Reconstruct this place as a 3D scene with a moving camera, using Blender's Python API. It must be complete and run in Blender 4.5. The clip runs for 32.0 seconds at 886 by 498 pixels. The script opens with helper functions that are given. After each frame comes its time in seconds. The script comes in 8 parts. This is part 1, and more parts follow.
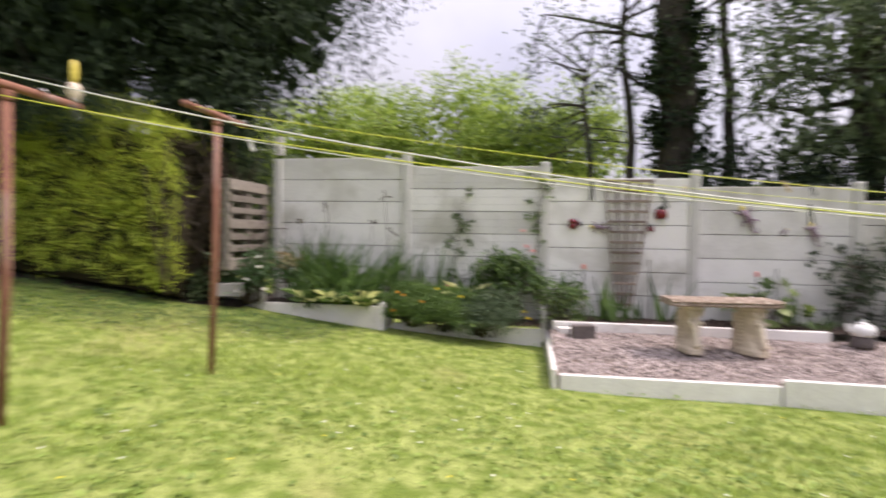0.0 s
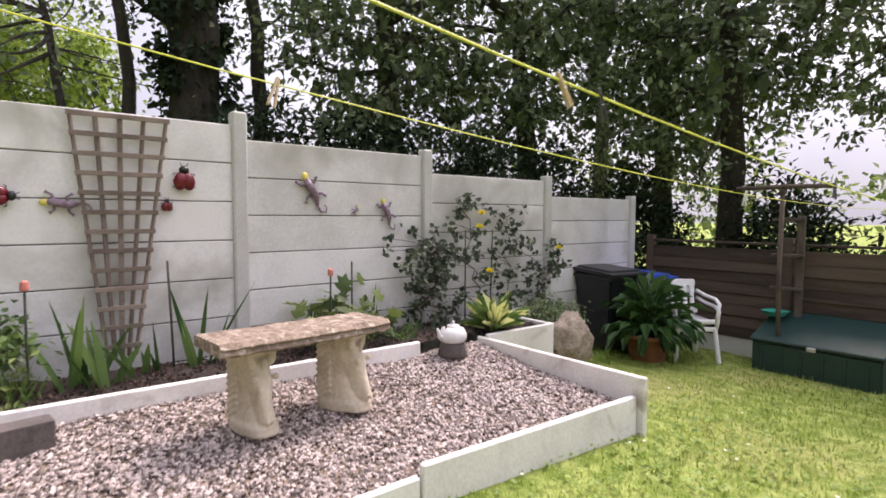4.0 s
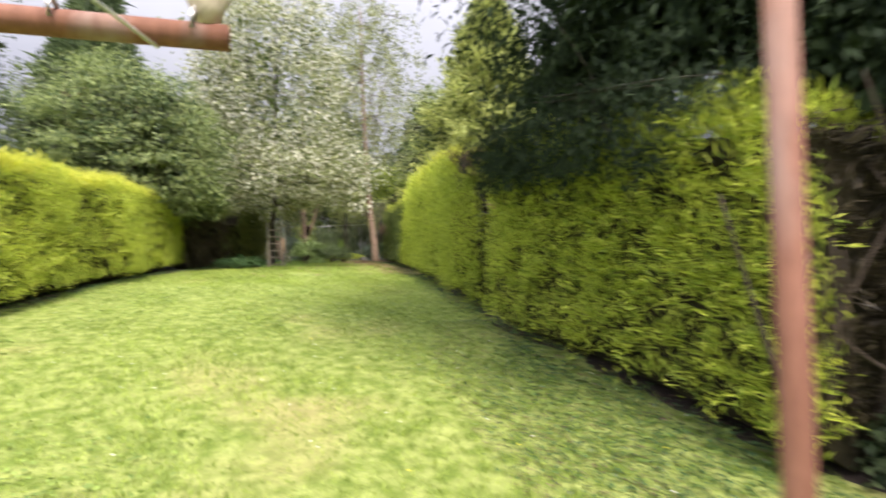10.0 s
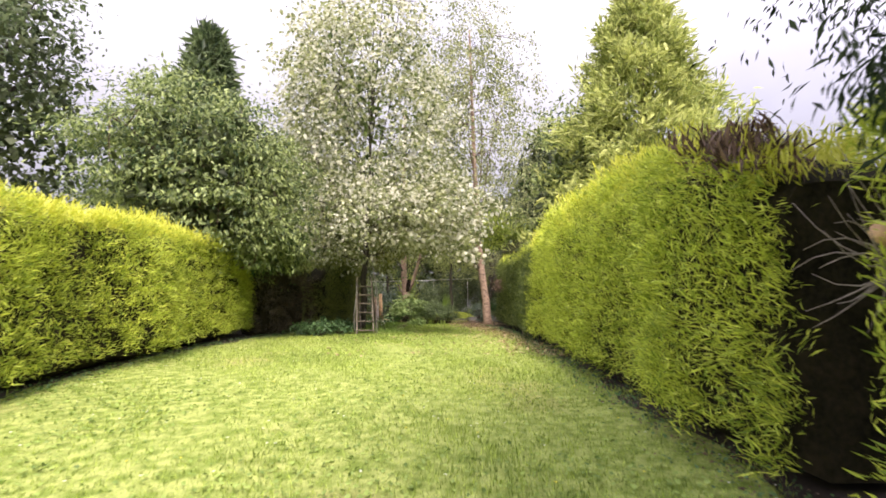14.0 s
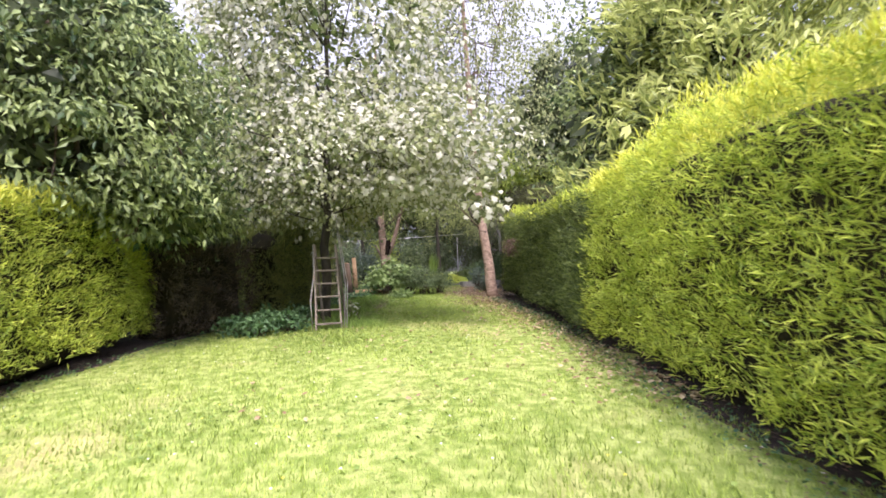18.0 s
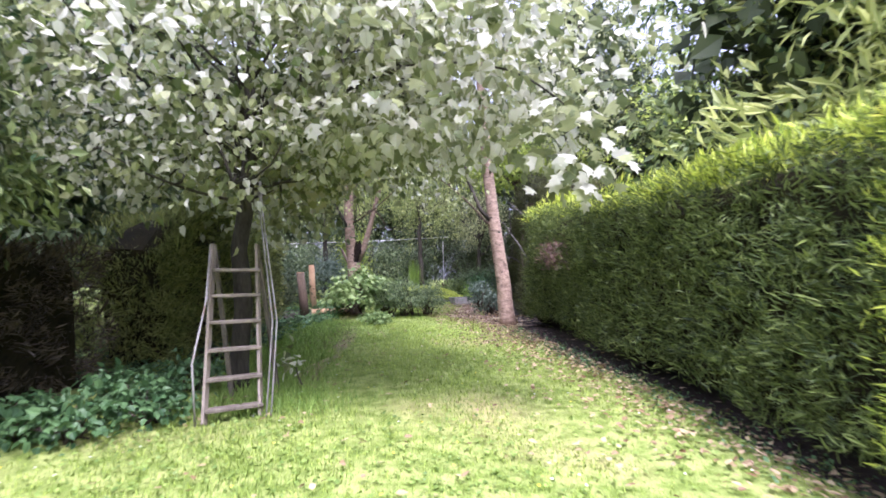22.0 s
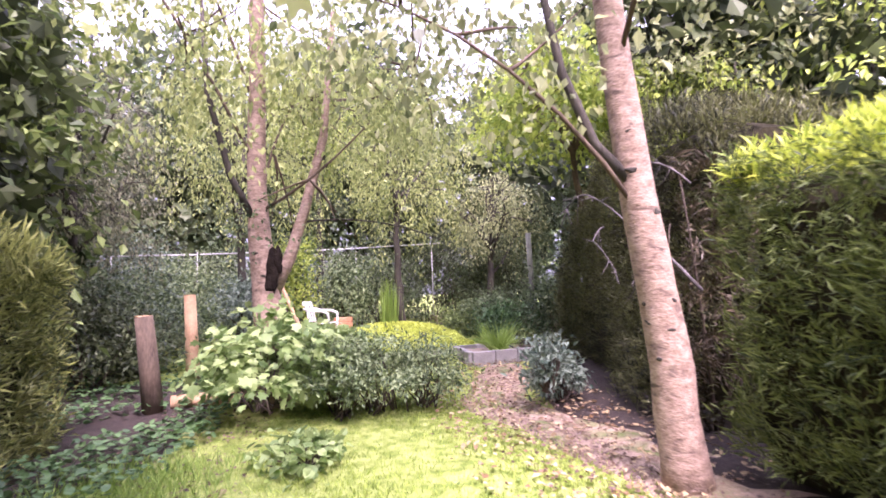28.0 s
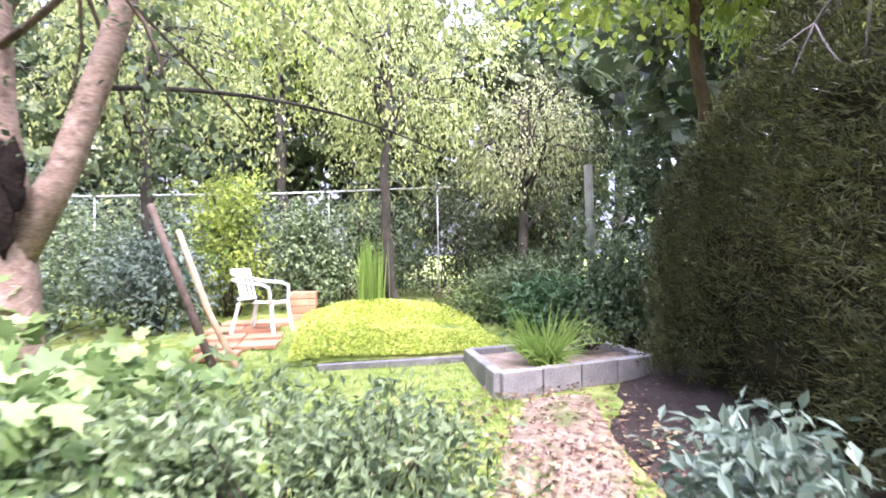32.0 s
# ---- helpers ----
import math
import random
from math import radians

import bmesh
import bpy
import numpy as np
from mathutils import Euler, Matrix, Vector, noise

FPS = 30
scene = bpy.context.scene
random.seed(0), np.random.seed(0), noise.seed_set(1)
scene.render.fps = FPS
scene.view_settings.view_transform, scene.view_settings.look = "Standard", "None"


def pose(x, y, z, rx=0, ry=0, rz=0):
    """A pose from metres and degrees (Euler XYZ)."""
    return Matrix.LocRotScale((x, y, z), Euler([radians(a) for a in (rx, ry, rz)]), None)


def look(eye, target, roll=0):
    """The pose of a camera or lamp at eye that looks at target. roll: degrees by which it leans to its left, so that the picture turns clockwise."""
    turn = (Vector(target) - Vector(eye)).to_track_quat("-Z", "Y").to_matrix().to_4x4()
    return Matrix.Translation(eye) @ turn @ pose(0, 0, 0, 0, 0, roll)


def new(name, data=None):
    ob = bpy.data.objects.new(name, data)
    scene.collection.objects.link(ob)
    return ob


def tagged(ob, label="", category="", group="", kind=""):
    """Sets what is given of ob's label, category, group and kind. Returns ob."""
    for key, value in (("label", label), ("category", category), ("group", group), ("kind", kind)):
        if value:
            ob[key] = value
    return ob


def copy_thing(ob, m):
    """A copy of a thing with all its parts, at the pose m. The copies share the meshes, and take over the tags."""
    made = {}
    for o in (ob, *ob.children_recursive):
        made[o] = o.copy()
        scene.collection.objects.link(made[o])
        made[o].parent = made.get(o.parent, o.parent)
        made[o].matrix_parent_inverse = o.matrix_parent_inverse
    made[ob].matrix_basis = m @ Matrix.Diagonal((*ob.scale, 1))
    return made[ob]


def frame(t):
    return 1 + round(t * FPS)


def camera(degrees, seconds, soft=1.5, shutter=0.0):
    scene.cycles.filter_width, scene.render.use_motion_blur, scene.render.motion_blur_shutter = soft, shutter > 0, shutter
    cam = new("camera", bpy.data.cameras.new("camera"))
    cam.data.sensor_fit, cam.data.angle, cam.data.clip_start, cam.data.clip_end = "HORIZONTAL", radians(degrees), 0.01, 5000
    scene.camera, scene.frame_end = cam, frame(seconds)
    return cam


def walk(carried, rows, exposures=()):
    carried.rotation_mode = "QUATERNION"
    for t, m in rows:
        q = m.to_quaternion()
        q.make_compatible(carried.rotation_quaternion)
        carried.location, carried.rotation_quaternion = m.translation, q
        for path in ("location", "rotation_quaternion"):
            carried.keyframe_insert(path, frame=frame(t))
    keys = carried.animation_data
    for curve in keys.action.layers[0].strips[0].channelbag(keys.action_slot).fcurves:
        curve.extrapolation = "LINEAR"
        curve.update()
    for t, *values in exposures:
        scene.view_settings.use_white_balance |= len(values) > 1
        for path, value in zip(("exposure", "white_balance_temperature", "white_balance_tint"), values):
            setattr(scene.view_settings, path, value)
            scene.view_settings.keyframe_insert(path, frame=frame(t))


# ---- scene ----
cam = camera(78.3, 32.0, soft=1.7, shutter=0.5)
# seconds, place of the eye, yaw, pitch, roll
PATH = [
    (0, 1.286, 0.05, 1.24, 8.874, -1.559, -0.809),
    (0.5, 1.32, 0.357, 1.263, -7.509, -3.311, -0.29),
    (1, 1.326, 0.691, 1.311, -18.582, -4.743, 0.349),
    (1.5, 1.445, 1.05, 1.272, -25.259, -5.414, 0.319),
    (2, 1.559, 1.465, 1.261, -29.677, -5.964, -0.022),
    (2.5, 1.622, 1.861, 1.221, -32.493, -6.124, -0.713),
    (4.5, 1.978, 3.238, 1.29, -39.849, -2.371, 0.274),
    (5, 2.046, 3.392, 1.271, -36.077, -0.743, 0.616),
    (5.5, 1.997, 3.471, 1.269, -28.264, -0.11, -0.044),
    (6, 1.856, 3.538, 1.221, -20.278, 0.866, -0.616),
    (6.5, 1.739, 3.578, 1.226, -12.094, 2.389, -1.097),
    (7, 1.688, 3.601, 1.272, -3.062, 3.502, -1.382),
    (7.5, 1.582, 3.599, 1.364, 6.299, 2.78, -1.217),
    (8, 1.288, 3.578, 1.42, 18.129, 2.241, -0.779),
    (8.5, 0.935, 3.537, 1.471, 31.228, 1.286, -0.268),
    (9, 0.518, 3.587, 1.449, 47.031, 1.431, 0.241),
    (9.5, 0.037, 3.523, 1.475, 62.92, 1.764, 0.687),
    (10, -0.46, 3.358, 1.547, 76.92, 2.687, 1.054),
    (10.5, -0.957, 3.317, 1.585, 86.17, 4.01, 1.34),
    (11, -1.47, 3.312, 1.619, 90.49, 5.2, 1.56),
    (11.5, -2.015, 3.383, 1.695, 91.39, 5.96, 1.51),
    (12, -2.518, 3.423, 1.761, 92.22, 7.14, 1.26),
    (12.5, -3.135, 3.437, 1.805, 91.42, 7.68, 0.95),
    (13, -3.685, 3.498, 1.865, 90.14, 8.18, 0.75),
    (13.5, -4.264, 3.539, 1.931, 89.12, 8.27, 0.34),
    (14, -4.844, 3.503, 2.007, 87.69, 8.38, 0.05),
    (14.5, -5.412, 3.53, 2.029, 87.27, 8.8, 0.06),
    (16.5, -7.762, 3.391, 2.388, 86.45, 5.5, 1.13),
    (17, -8.281, 3.383, 2.476, 86.14, 4.7, 1.45),
    (17.5, -8.903, 3.355, 2.586, 86.76, 3.82, 1.64),
    (18, -9.442, 3.328, 2.678, 85.47, 3.22, 2.09),
    (18.5, -9.992, 3.309, 2.687, 85.83, 3.48, 2.47),
    (19, -10.574, 3.238, 2.7, 85.22, 2.87, 2.83),
    (19.5, -11.155, 3.216, 2.728, 83.55, 1.87, 3.11),
    (20, -11.843, 3.24, 2.763, 84.29, 2.55, 2.94),
    (20.5, -12.471, 3.206, 2.798, 83.43, 2.58, 2.57),
    (21, -13.097, 3.219, 2.867, 83.92, 3.9, 2.03),
    (21.5, -13.675, 3.225, 2.958, 83.45, 4.15, 1.62),
    (22, -14.299, 3.213, 2.98, 82.19, 3.72, 1.26),
    (22.5, -14.988, 3.244, 3.037, 82.81, 4.95, 0.77),
    (23, -15.63, 3.223, 3.078, 83.25, 5.66, 0.49),
    (23.5, -16.28, 3.221, 3.103, 84.27, 4.9, 0.44),
    (24, -16.877, 3.196, 3.15, 86.19, 4.13, 0.62),
    (24.5, -17.493, 3.178, 3.191, 84.86, 2.44, 1.25),
    (25, -18.142, 3.24, 3.194, 83.33, 0.84, 1.81),
    (25.5, -18.752, 3.299, 3.223, 81.01, 2.11, 2.09),
    (26, -19.318, 3.389, 3.295, 79.13, 3.39, 1.84),
    (26.5, -19.84, 3.535, 3.336, 78.72, 4.72, 1.36),
    (28.5, -22.127, 3.709, 3.494, 78.68, 4.74, 2.06),
    (29, -22.6, 3.82, 3.484, 78.8, 3.35, 2.27),
    (29.5, -23.111, 3.869, 3.475, 79.59, 4.05, 2.26),
    (30, -23.652, 3.988, 3.465, 79.94, 3.02, 2.29),
    (30.5, -24.171, 4.138, 3.443, 81.66, 1.98, 2.09),
    (31, -24.647, 4.245, 3.459, 81.37, 0.52, 1.75),
    (31.5, -25.121, 4.407, 3.487, 81.34, 0.55, 1.26),
    (32, -25.55, 4.523, 3.554, 80.15, 0.85, 0.97),
]
# seconds, stops, kelvin, tint
EXPOSURES = [(0.0, 0.5, 6500, 21), (2.5, 0.5, 6500, 22), (4.5, 0.62, 6500, 22), (8.0, 0.75, 6400, 20), (10.0, 0.95, 6500, 15), (13.0, 1.08, 6700, 20), (18.0, 1.3, 5950, 27), (21.0, 1.48, 5400, 32), (24.0, 2.1, 5300, 39), (26.0, 2.45, 5300, 60), (29.0, 2.3, 6000, 47), (31.0, 2.68, 5800, 43), (32.0, 2.88, 5500, 34)]
walk(cam, [(t, pose(x, y, z, 90 + pitch, roll, yaw)) for t, x, y, z, yaw, pitch, roll in PATH], EXPOSURES)

# ---- light ----
SUN_ELEVATION, SUN_FROM = 58.0, 8.0     # degrees; the sun stands in the direction SUN_FROM, counted from +x towards +y
world = bpy.data.worlds.new("sky")
scene.world = world
world.use_nodes = True
wn, wl = world.node_tree.nodes, world.node_tree.links
wn.clear()
w_out = wn.new("ShaderNodeOutputWorld")
w_back = wn.new("ShaderNodeBackground")
w_sky = wn.new("ShaderNodeTexSky")
w_sky.sky_type, w_sky.sun_disc = "NISHITA", False
w_sky.sun_elevation, w_sky.sun_rotation = radians(SUN_ELEVATION), radians(90 - SUN_FROM)
w_sky.dust_density, w_sky.air_density, w_sky.ozone_density = 4.0, 1.0, 0.6
w_coord = wn.new("ShaderNodeTexCoord")
w_noise = wn.new("ShaderNodeTexNoise")
w_noise.inputs["Scale"].default_value, w_noise.inputs["Detail"].default_value = 2.6, 6.0
w_ramp = wn.new("ShaderNodeValToRGB")
w_ramp.color_ramp.elements[0].position, w_ramp.color_ramp.elements[1].position = 0.30, 0.72
w_ramp.color_ramp.elements[0].color, w_ramp.color_ramp.elements[1].color = (5.6, 5.7, 6.7, 1), (8.6, 8.6, 9.0, 1)
w_mix = wn.new("ShaderNodeMix")
w_mix.data_type = "RGBA"
w_mix.inputs[0].default_value = 0.8          # thin cloud over the sky
wl.new(w_coord.outputs["Generated"], w_noise.inputs["Vector"])
wl.new(w_noise.outputs["Fac"], w_ramp.inputs["Fac"])
wl.new(w_sky.outputs["Color"], w_mix.inputs[6])
wl.new(w_ramp.outputs["Color"], w_mix.inputs[7])
# an overcast sky: brighter towards the zenith and on the sun's side
w_dot = wn.new("ShaderNodeVectorMath")
w_dot.operation = "DOT_PRODUCT"
w_dot.inputs[1].default_value = (math.cos(radians(SUN_FROM)) * math.cos(radians(SUN_ELEVATION)), math.sin(radians(SUN_FROM)) * math.cos(radians(SUN_ELEVATION)), math.sin(radians(SUN_ELEVATION)))
w_sep = wn.new("ShaderNodeSeparateXYZ")
w_side, w_high, w_both, w_scale = (wn.new("ShaderNodeMath") for _ in range(4))
for node, a, b in ((w_side, 0.70, 0.72), (w_high, 0.72, 0.42)):
    node.operation, node.use_clamp = "MULTIPLY_ADD", False
    node.inputs[1].default_value, node.inputs[2].default_value = a, b
w_both.operation = "MULTIPLY"
w_scale.operation, w_scale.inputs[1].default_value = "MAXIMUM", 0.12
wl.new(w_coord.outputs["Generated"], w_dot.inputs[0])
wl.new(w_coord.outputs["Generated"], w_sep.inputs[0])
wl.new(w_dot.outputs["Value"], w_side.inputs[0])
wl.new(w_sep.outputs["Z"], w_high.inputs[0])
wl.new(w_side.outputs[0], w_both.inputs[0])
wl.new(w_high.outputs[0], w_both.inputs[1])
wl.new(w_both.outputs[0], w_scale.inputs[0])
w_grade = wn.new("ShaderNodeVectorMath")
w_grade.operation = "SCALE"
wl.new(w_mix.outputs[2], w_grade.inputs[0])
wl.new(w_scale.outputs[0], w_grade.inputs[3])
wl.new(w_grade.outputs[0], w_back.inputs["Color"])
w_back.inputs["Strength"].default_value = 0.165
wl.new(w_back.outputs["Background"], w_out.inputs["Surface"])

sun_data = bpy.data.lights.new("sun", "SUN")
sun_data.energy, sun_data.angle, sun_data.color = 3.2, radians(18), (1.0, 0.91, 0.79)
sun = new("sun", sun_data)
_a, _e = radians(SUN_FROM), radians(SUN_ELEVATION)
sun.matrix_world = look((20 * math.cos(_a) * math.cos(_e), 20 * math.sin(_a) * math.cos(_e), 20 * math.sin(_e)), (0, 0, 0))

# ---- materials ----
def tree_of(name):
    m = bpy.data.materials.new(name)
    m.use_nodes = True
    n, l = m.node_tree.nodes, m.node_tree.links
    return m, n, l, n["Principled BSDF"]


def ramp(n, stops):
    r = n.new("ShaderNodeValToRGB")
    e = r.color_ramp.elements
    while len(e) < len(stops):
        e.new(0.5)
    for k, (at, c) in enumerate(stops):
        e[k].position, e[k].color = at, (*c, 1)
    return r


def surface(name, dark, light, scale=6.0, fine=60.0, rough=0.8, bump=0.25, metal=0.0, stain=None, stain_scale=1.2, stain_from=0.55, spec=0.4, stretch=(1, 1, 1), island=0.0, depth=0.02):
    """A worn surface: two shades over coarse and fine noise, with stains of their own colour."""
    m, n, l, b = tree_of(name)
    geo = n.new("ShaderNodeNewGeometry")
    mp = n.new("ShaderNodeMapping")
    mp.inputs["Scale"].default_value = stretch
    l.new(geo.outputs["Position"], mp.inputs["Vector"])
    big, small = n.new("ShaderNodeTexNoise"), n.new("ShaderNodeTexNoise")
    for node, s, d in ((big, scale, 5.0), (small, fine, 6.0)):
        node.inputs["Scale"].default_value, node.inputs["Detail"].default_value = s, d
        l.new(mp.outputs["Vector"], node.inputs["Vector"])
    mixv = n.new("ShaderNodeMath")
    mixv.operation = "MULTIPLY_ADD"
    mixv.inputs[1].default_value, mixv.inputs[2].default_value = 0.45, 0.0
    l.new(small.outputs["Fac"], mixv.inputs[0])
    add = n.new("ShaderNodeMath")
    add.operation = "MULTIPLY_ADD"
    add.inputs[1].default_value = 0.55
    l.new(big.outputs["Fac"], add.inputs[0])
    l.new(mixv.outputs[0], add.inputs[2])
    last = add
    if island:
        info = n.new("ShaderNodeObjectInfo")
        sub = n.new("ShaderNodeMath")
        sub.operation = "SUBTRACT"
        sub.inputs[1].default_value = 0.5
        l.new(info.outputs["Random"], sub.inputs[0])
        isl = n.new("ShaderNodeMath")
        isl.operation = "MULTIPLY_ADD"
        isl.inputs[1].default_value = island
        l.new(sub.outputs[0], isl.inputs[0])
        l.new(add.outputs[0], isl.inputs[2])
        last = isl
    r = ramp(n, [(0.32, dark), (0.68, light)])
    l.new(last.outputs[0], r.inputs["Fac"])
    colour = r.outputs["Color"]
    if stain:
        sn = n.new("ShaderNodeTexNoise")
        sn.inputs["Scale"].default_value, sn.inputs["Detail"].default_value, sn.inputs["Distortion"].default_value = stain_scale, 8.0, 0.6
        l.new(mp.outputs["Vector"], sn.inputs["Vector"])
        sr = ramp(n, [(stain_from, (0, 0, 0)), (min(0.99, stain_from + 0.2), (1, 1, 1))])
        l.new(sn.outputs["Fac"], sr.inputs["Fac"])
        mx = n.new("ShaderNodeMix")
        mx.data_type = "RGBA"
        mx.inputs[7].default_value = (*stain, 1)
        l.new(sr.outputs["Color"], mx.inputs[0])
        l.new(colour, mx.inputs[6])
        colour = mx.outputs[2]
    l.new(colour, b.inputs["Base Color"])
    b.inputs["Roughness"].default_value, b.inputs["Metallic"].default_value = rough, metal
    b.inputs["Specular IOR Level"].default_value = spec
    if bump:
        bp = n.new("ShaderNodeBump")
        bp.inputs["Strength"].default_value, bp.inputs["Distance"].default_value = bump, depth
        l.new(last.outputs[0], bp.inputs["Height"])
        l.new(bp.outputs["Normal"], b.inputs["Normal"])
    return m


def leafy(name, dark, light, back=None, glow=0.35, rough=0.5, patch=0.35, scale=0.7, spec=0.35, whole=False):
    """Leaves: each one its own shade, and patches of shade over the whole plant; light passes through them."""
    m, n, l, b = tree_of(name)
    geo = n.new("ShaderNodeNewGeometry")
    noise_node = n.new("ShaderNodeTexNoise")
    noise_node.inputs["Scale"].default_value, noise_node.inputs["Detail"].default_value = scale, 4.0
    l.new(geo.outputs["Position"], noise_node.inputs["Vector"])
    ma = n.new("ShaderNodeMath")
    ma.operation = "MULTIPLY_ADD"
    ma.inputs[1].default_value = patch * 2
    ma.inputs[2].default_value = -patch
    l.new(noise_node.outputs["Fac"], ma.inputs[0])
    ad = n.new("ShaderNodeMath")
    ad.operation = "ADD"
    l.new(ma.outputs[0], ad.inputs[0])
    own = n.new("ShaderNodeObjectInfo").outputs["Random"] if whole else geo.outputs["Random Per Island"]
    l.new(own, ad.inputs[1])
    stops = [(0.0, dark), (0.9, light)] if back is None else [(0.0, dark), (0.55, light), (0.62, back), (1.0, back)]
    r = ramp(n, stops)
    l.new(ad.outputs[0], r.inputs["Fac"])
    l.new(r.outputs["Color"], b.inputs["Base Color"])
    b.inputs["Roughness"].default_value = rough
    b.inputs["Specular IOR Level"].default_value = spec
    tr = n.new("ShaderNodeBsdfTranslucent")
    l.new(r.outputs["Color"], tr.inputs["Color"])
    mix = n.new("ShaderNodeMixShader")
    mix.inputs[0].default_value = glow
    l.new(b.outputs["BSDF"], mix.inputs[1])
    l.new(tr.outputs["BSDF"], mix.inputs[2])
    l.new(mix.outputs["Shader"], n["Material Output"].inputs["Surface"])
    return m


def plain(name, colour, rough=0.5, metal=0.0, spec=0.5):
    c = Vector(colour)
    return surface(name, tuple(c * 0.82), tuple(c * 1.08), scale=9, fine=120, rough=rough, metal=metal, bump=0.06, spec=spec)


M = {}
M["concrete"] = surface("painted_concrete", (0.56, 0.555, 0.53), (0.76, 0.75, 0.725), scale=2.0, fine=40, rough=0.85, bump=0.2, stain=(0.43, 0.42, 0.37), stain_scale=1.3, stain_from=0.49, island=0.35, depth=0.01)
M["concrete_post"] = surface("concrete_post", (0.46, 0.46, 0.43), (0.60, 0.59, 0.56), scale=4, fine=60, rough=0.88, bump=0.15, stain=(0.30, 0.31, 0.27), stain_scale=3, stain_from=0.62, island=0.15, depth=0.01)
M["old_post"] = surface("algae_stained_post", (0.06, 0.065, 0.05), (0.17, 0.175, 0.14), scale=5, fine=50, rough=0.9, bump=0.3, depth=0.01)
M["rot"] = surface("black_rotted_wood", (0.004, 0.003, 0.003), (0.03, 0.022, 0.016), scale=12, fine=60, rough=1.0, bump=0.9, spec=0.1, depth=0.03)
M["kerb"] = surface("whitewashed_concrete", (0.62, 0.59, 0.56), (0.86, 0.84, 0.81), scale=3, fine=50, rough=0.85, bump=0.2, stain=(0.36, 0.30, 0.25), stain_scale=3.5, stain_from=0.60, island=0.2, depth=0.012)
M["soil"] = surface("garden_soil", (0.012, 0.009, 0.008), (0.052, 0.036, 0.028), scale=14, fine=90, rough=0.95, bump=0.9, depth=0.03)
M["soil_clod"] = leafy("soil_crumbs", (0.012, 0.008, 0.007), (0.085, 0.055, 0.042), glow=0.0, patch=0.15, rough=0.95, scale=6)
M["dry_soil"] = surface("dry_soil", (0.10, 0.072, 0.05), (0.33, 0.26, 0.19), scale=9, fine=80, rough=0.95, bump=0.8, depth=0.03)
M["path_earth"] = surface("leaf_strewn_earth", (0.12, 0.085, 0.06), (0.42, 0.315, 0.23), scale=7, fine=60, rough=0.95, bump=0.9, stain=(0.10, 0.13, 0.035), stain_scale=3.0, stain_from=0.50, depth=0.03)
M["bark_dark"] = surface("dark_bark", (0.018, 0.016, 0.013), (0.075, 0.065, 0.05), scale=9, fine=40, rough=0.95, bump=0.8, stretch=(1, 1, 0.35), depth=0.03)
M["bark_brown"] = surface("brown_bark", (0.05, 0.035, 0.025), (0.16, 0.115, 0.08), scale=9, fine=40, rough=0.95, bump=0.7, stretch=(1, 1, 0.4), depth=0.02)
M["birch_bark"] = surface("birch_bark", (0.14, 0.09, 0.062), (0.43, 0.315, 0.24), scale=8, fine=34, rough=0.9, bump=0.8, stain=(0.055, 0.038, 0.03), stain_scale=6.5, stain_from=0.555, stretch=(1, 1, 2.2), depth=0.015)
M["twig"] = surface("twigs", (0.035, 0.026, 0.02), (0.10, 0.075, 0.055), scale=12, fine=60, rough=0.95, bump=0.4)
M["dead_grey"] = surface("dull_dead_branches", (0.05, 0.044, 0.042), (0.16, 0.14, 0.135), scale=12, fine=60, rough=0.95, bump=0.4)
M["grey_twig"] = surface("dead_twigs", (0.12, 0.10, 0.085), (0.30, 0.26, 0.22), scale=12, fine=60, rough=0.95, bump=0.3)
M["pallet_wood"] = surface("weathered_pallet_wood", (0.095, 0.082, 0.068), (0.25, 0.22, 0.19), scale=5, fine=50, rough=0.9, bump=0.4, stretch=(0.25, 3, 6), island=0.3, depth=0.008)
M["ladder_wood"] = surface("old_ladder_wood", (0.10, 0.085, 0.065), (0.27, 0.23, 0.18), scale=6, fine=60, rough=0.9, bump=0.35, stretch=(2, 2, 0.6), island=0.25, depth=0.008)
M["frame_wood"] = surface("dark_weathered_frame", (0.05, 0.038, 0.03), (0.15, 0.115, 0.09), scale=6, fine=50, rough=0.9, bump=0.3, stretch=(2, 2, 0.6), depth=0.006)
M["trellis_wood"] = surface("trellis_wood", (0.12, 0.092, 0.072), (0.27, 0.215, 0.175), scale=7, fine=60, rough=0.88, bump=0.35, island=0.25, depth=0.006)
M["brown_fence"] = surface("stained_fence_boards", (0.038, 0.028, 0.021), (0.11, 0.08, 0.058), scale=3, fine=40, rough=0.9, bump=0.35, stretch=(1, 0.3, 5), island=0.3, depth=0.01)
M["rust"] = surface("rusty_painted_steel", (0.13, 0.05, 0.03), (0.29, 0.135, 0.09), scale=7, fine=50, rough=0.8, bump=0.3, stain=(0.36, 0.30, 0.27), stain_scale=3.2, stain_from=0.54, stretch=(1, 1, 0.35), depth=0.006)
M["stone"] = surface("cast_stone", (0.44, 0.37, 0.28), (0.70, 0.62, 0.50), scale=6, fine=40, rough=0.9, bump=0.5, stain=(0.24, 0.19, 0.14), stain_scale=5, stain_from=0.62, depth=0.012)
M["stone_top"] = surface("mossy_cast_stone", (0.12, 0.085, 0.06), (0.36, 0.28, 0.22), scale=11, fine=60, rough=0.92, bump=1.0, stain=(0.56, 0.49, 0.41), stain_scale=22, stain_from=0.53, depth=0.02)
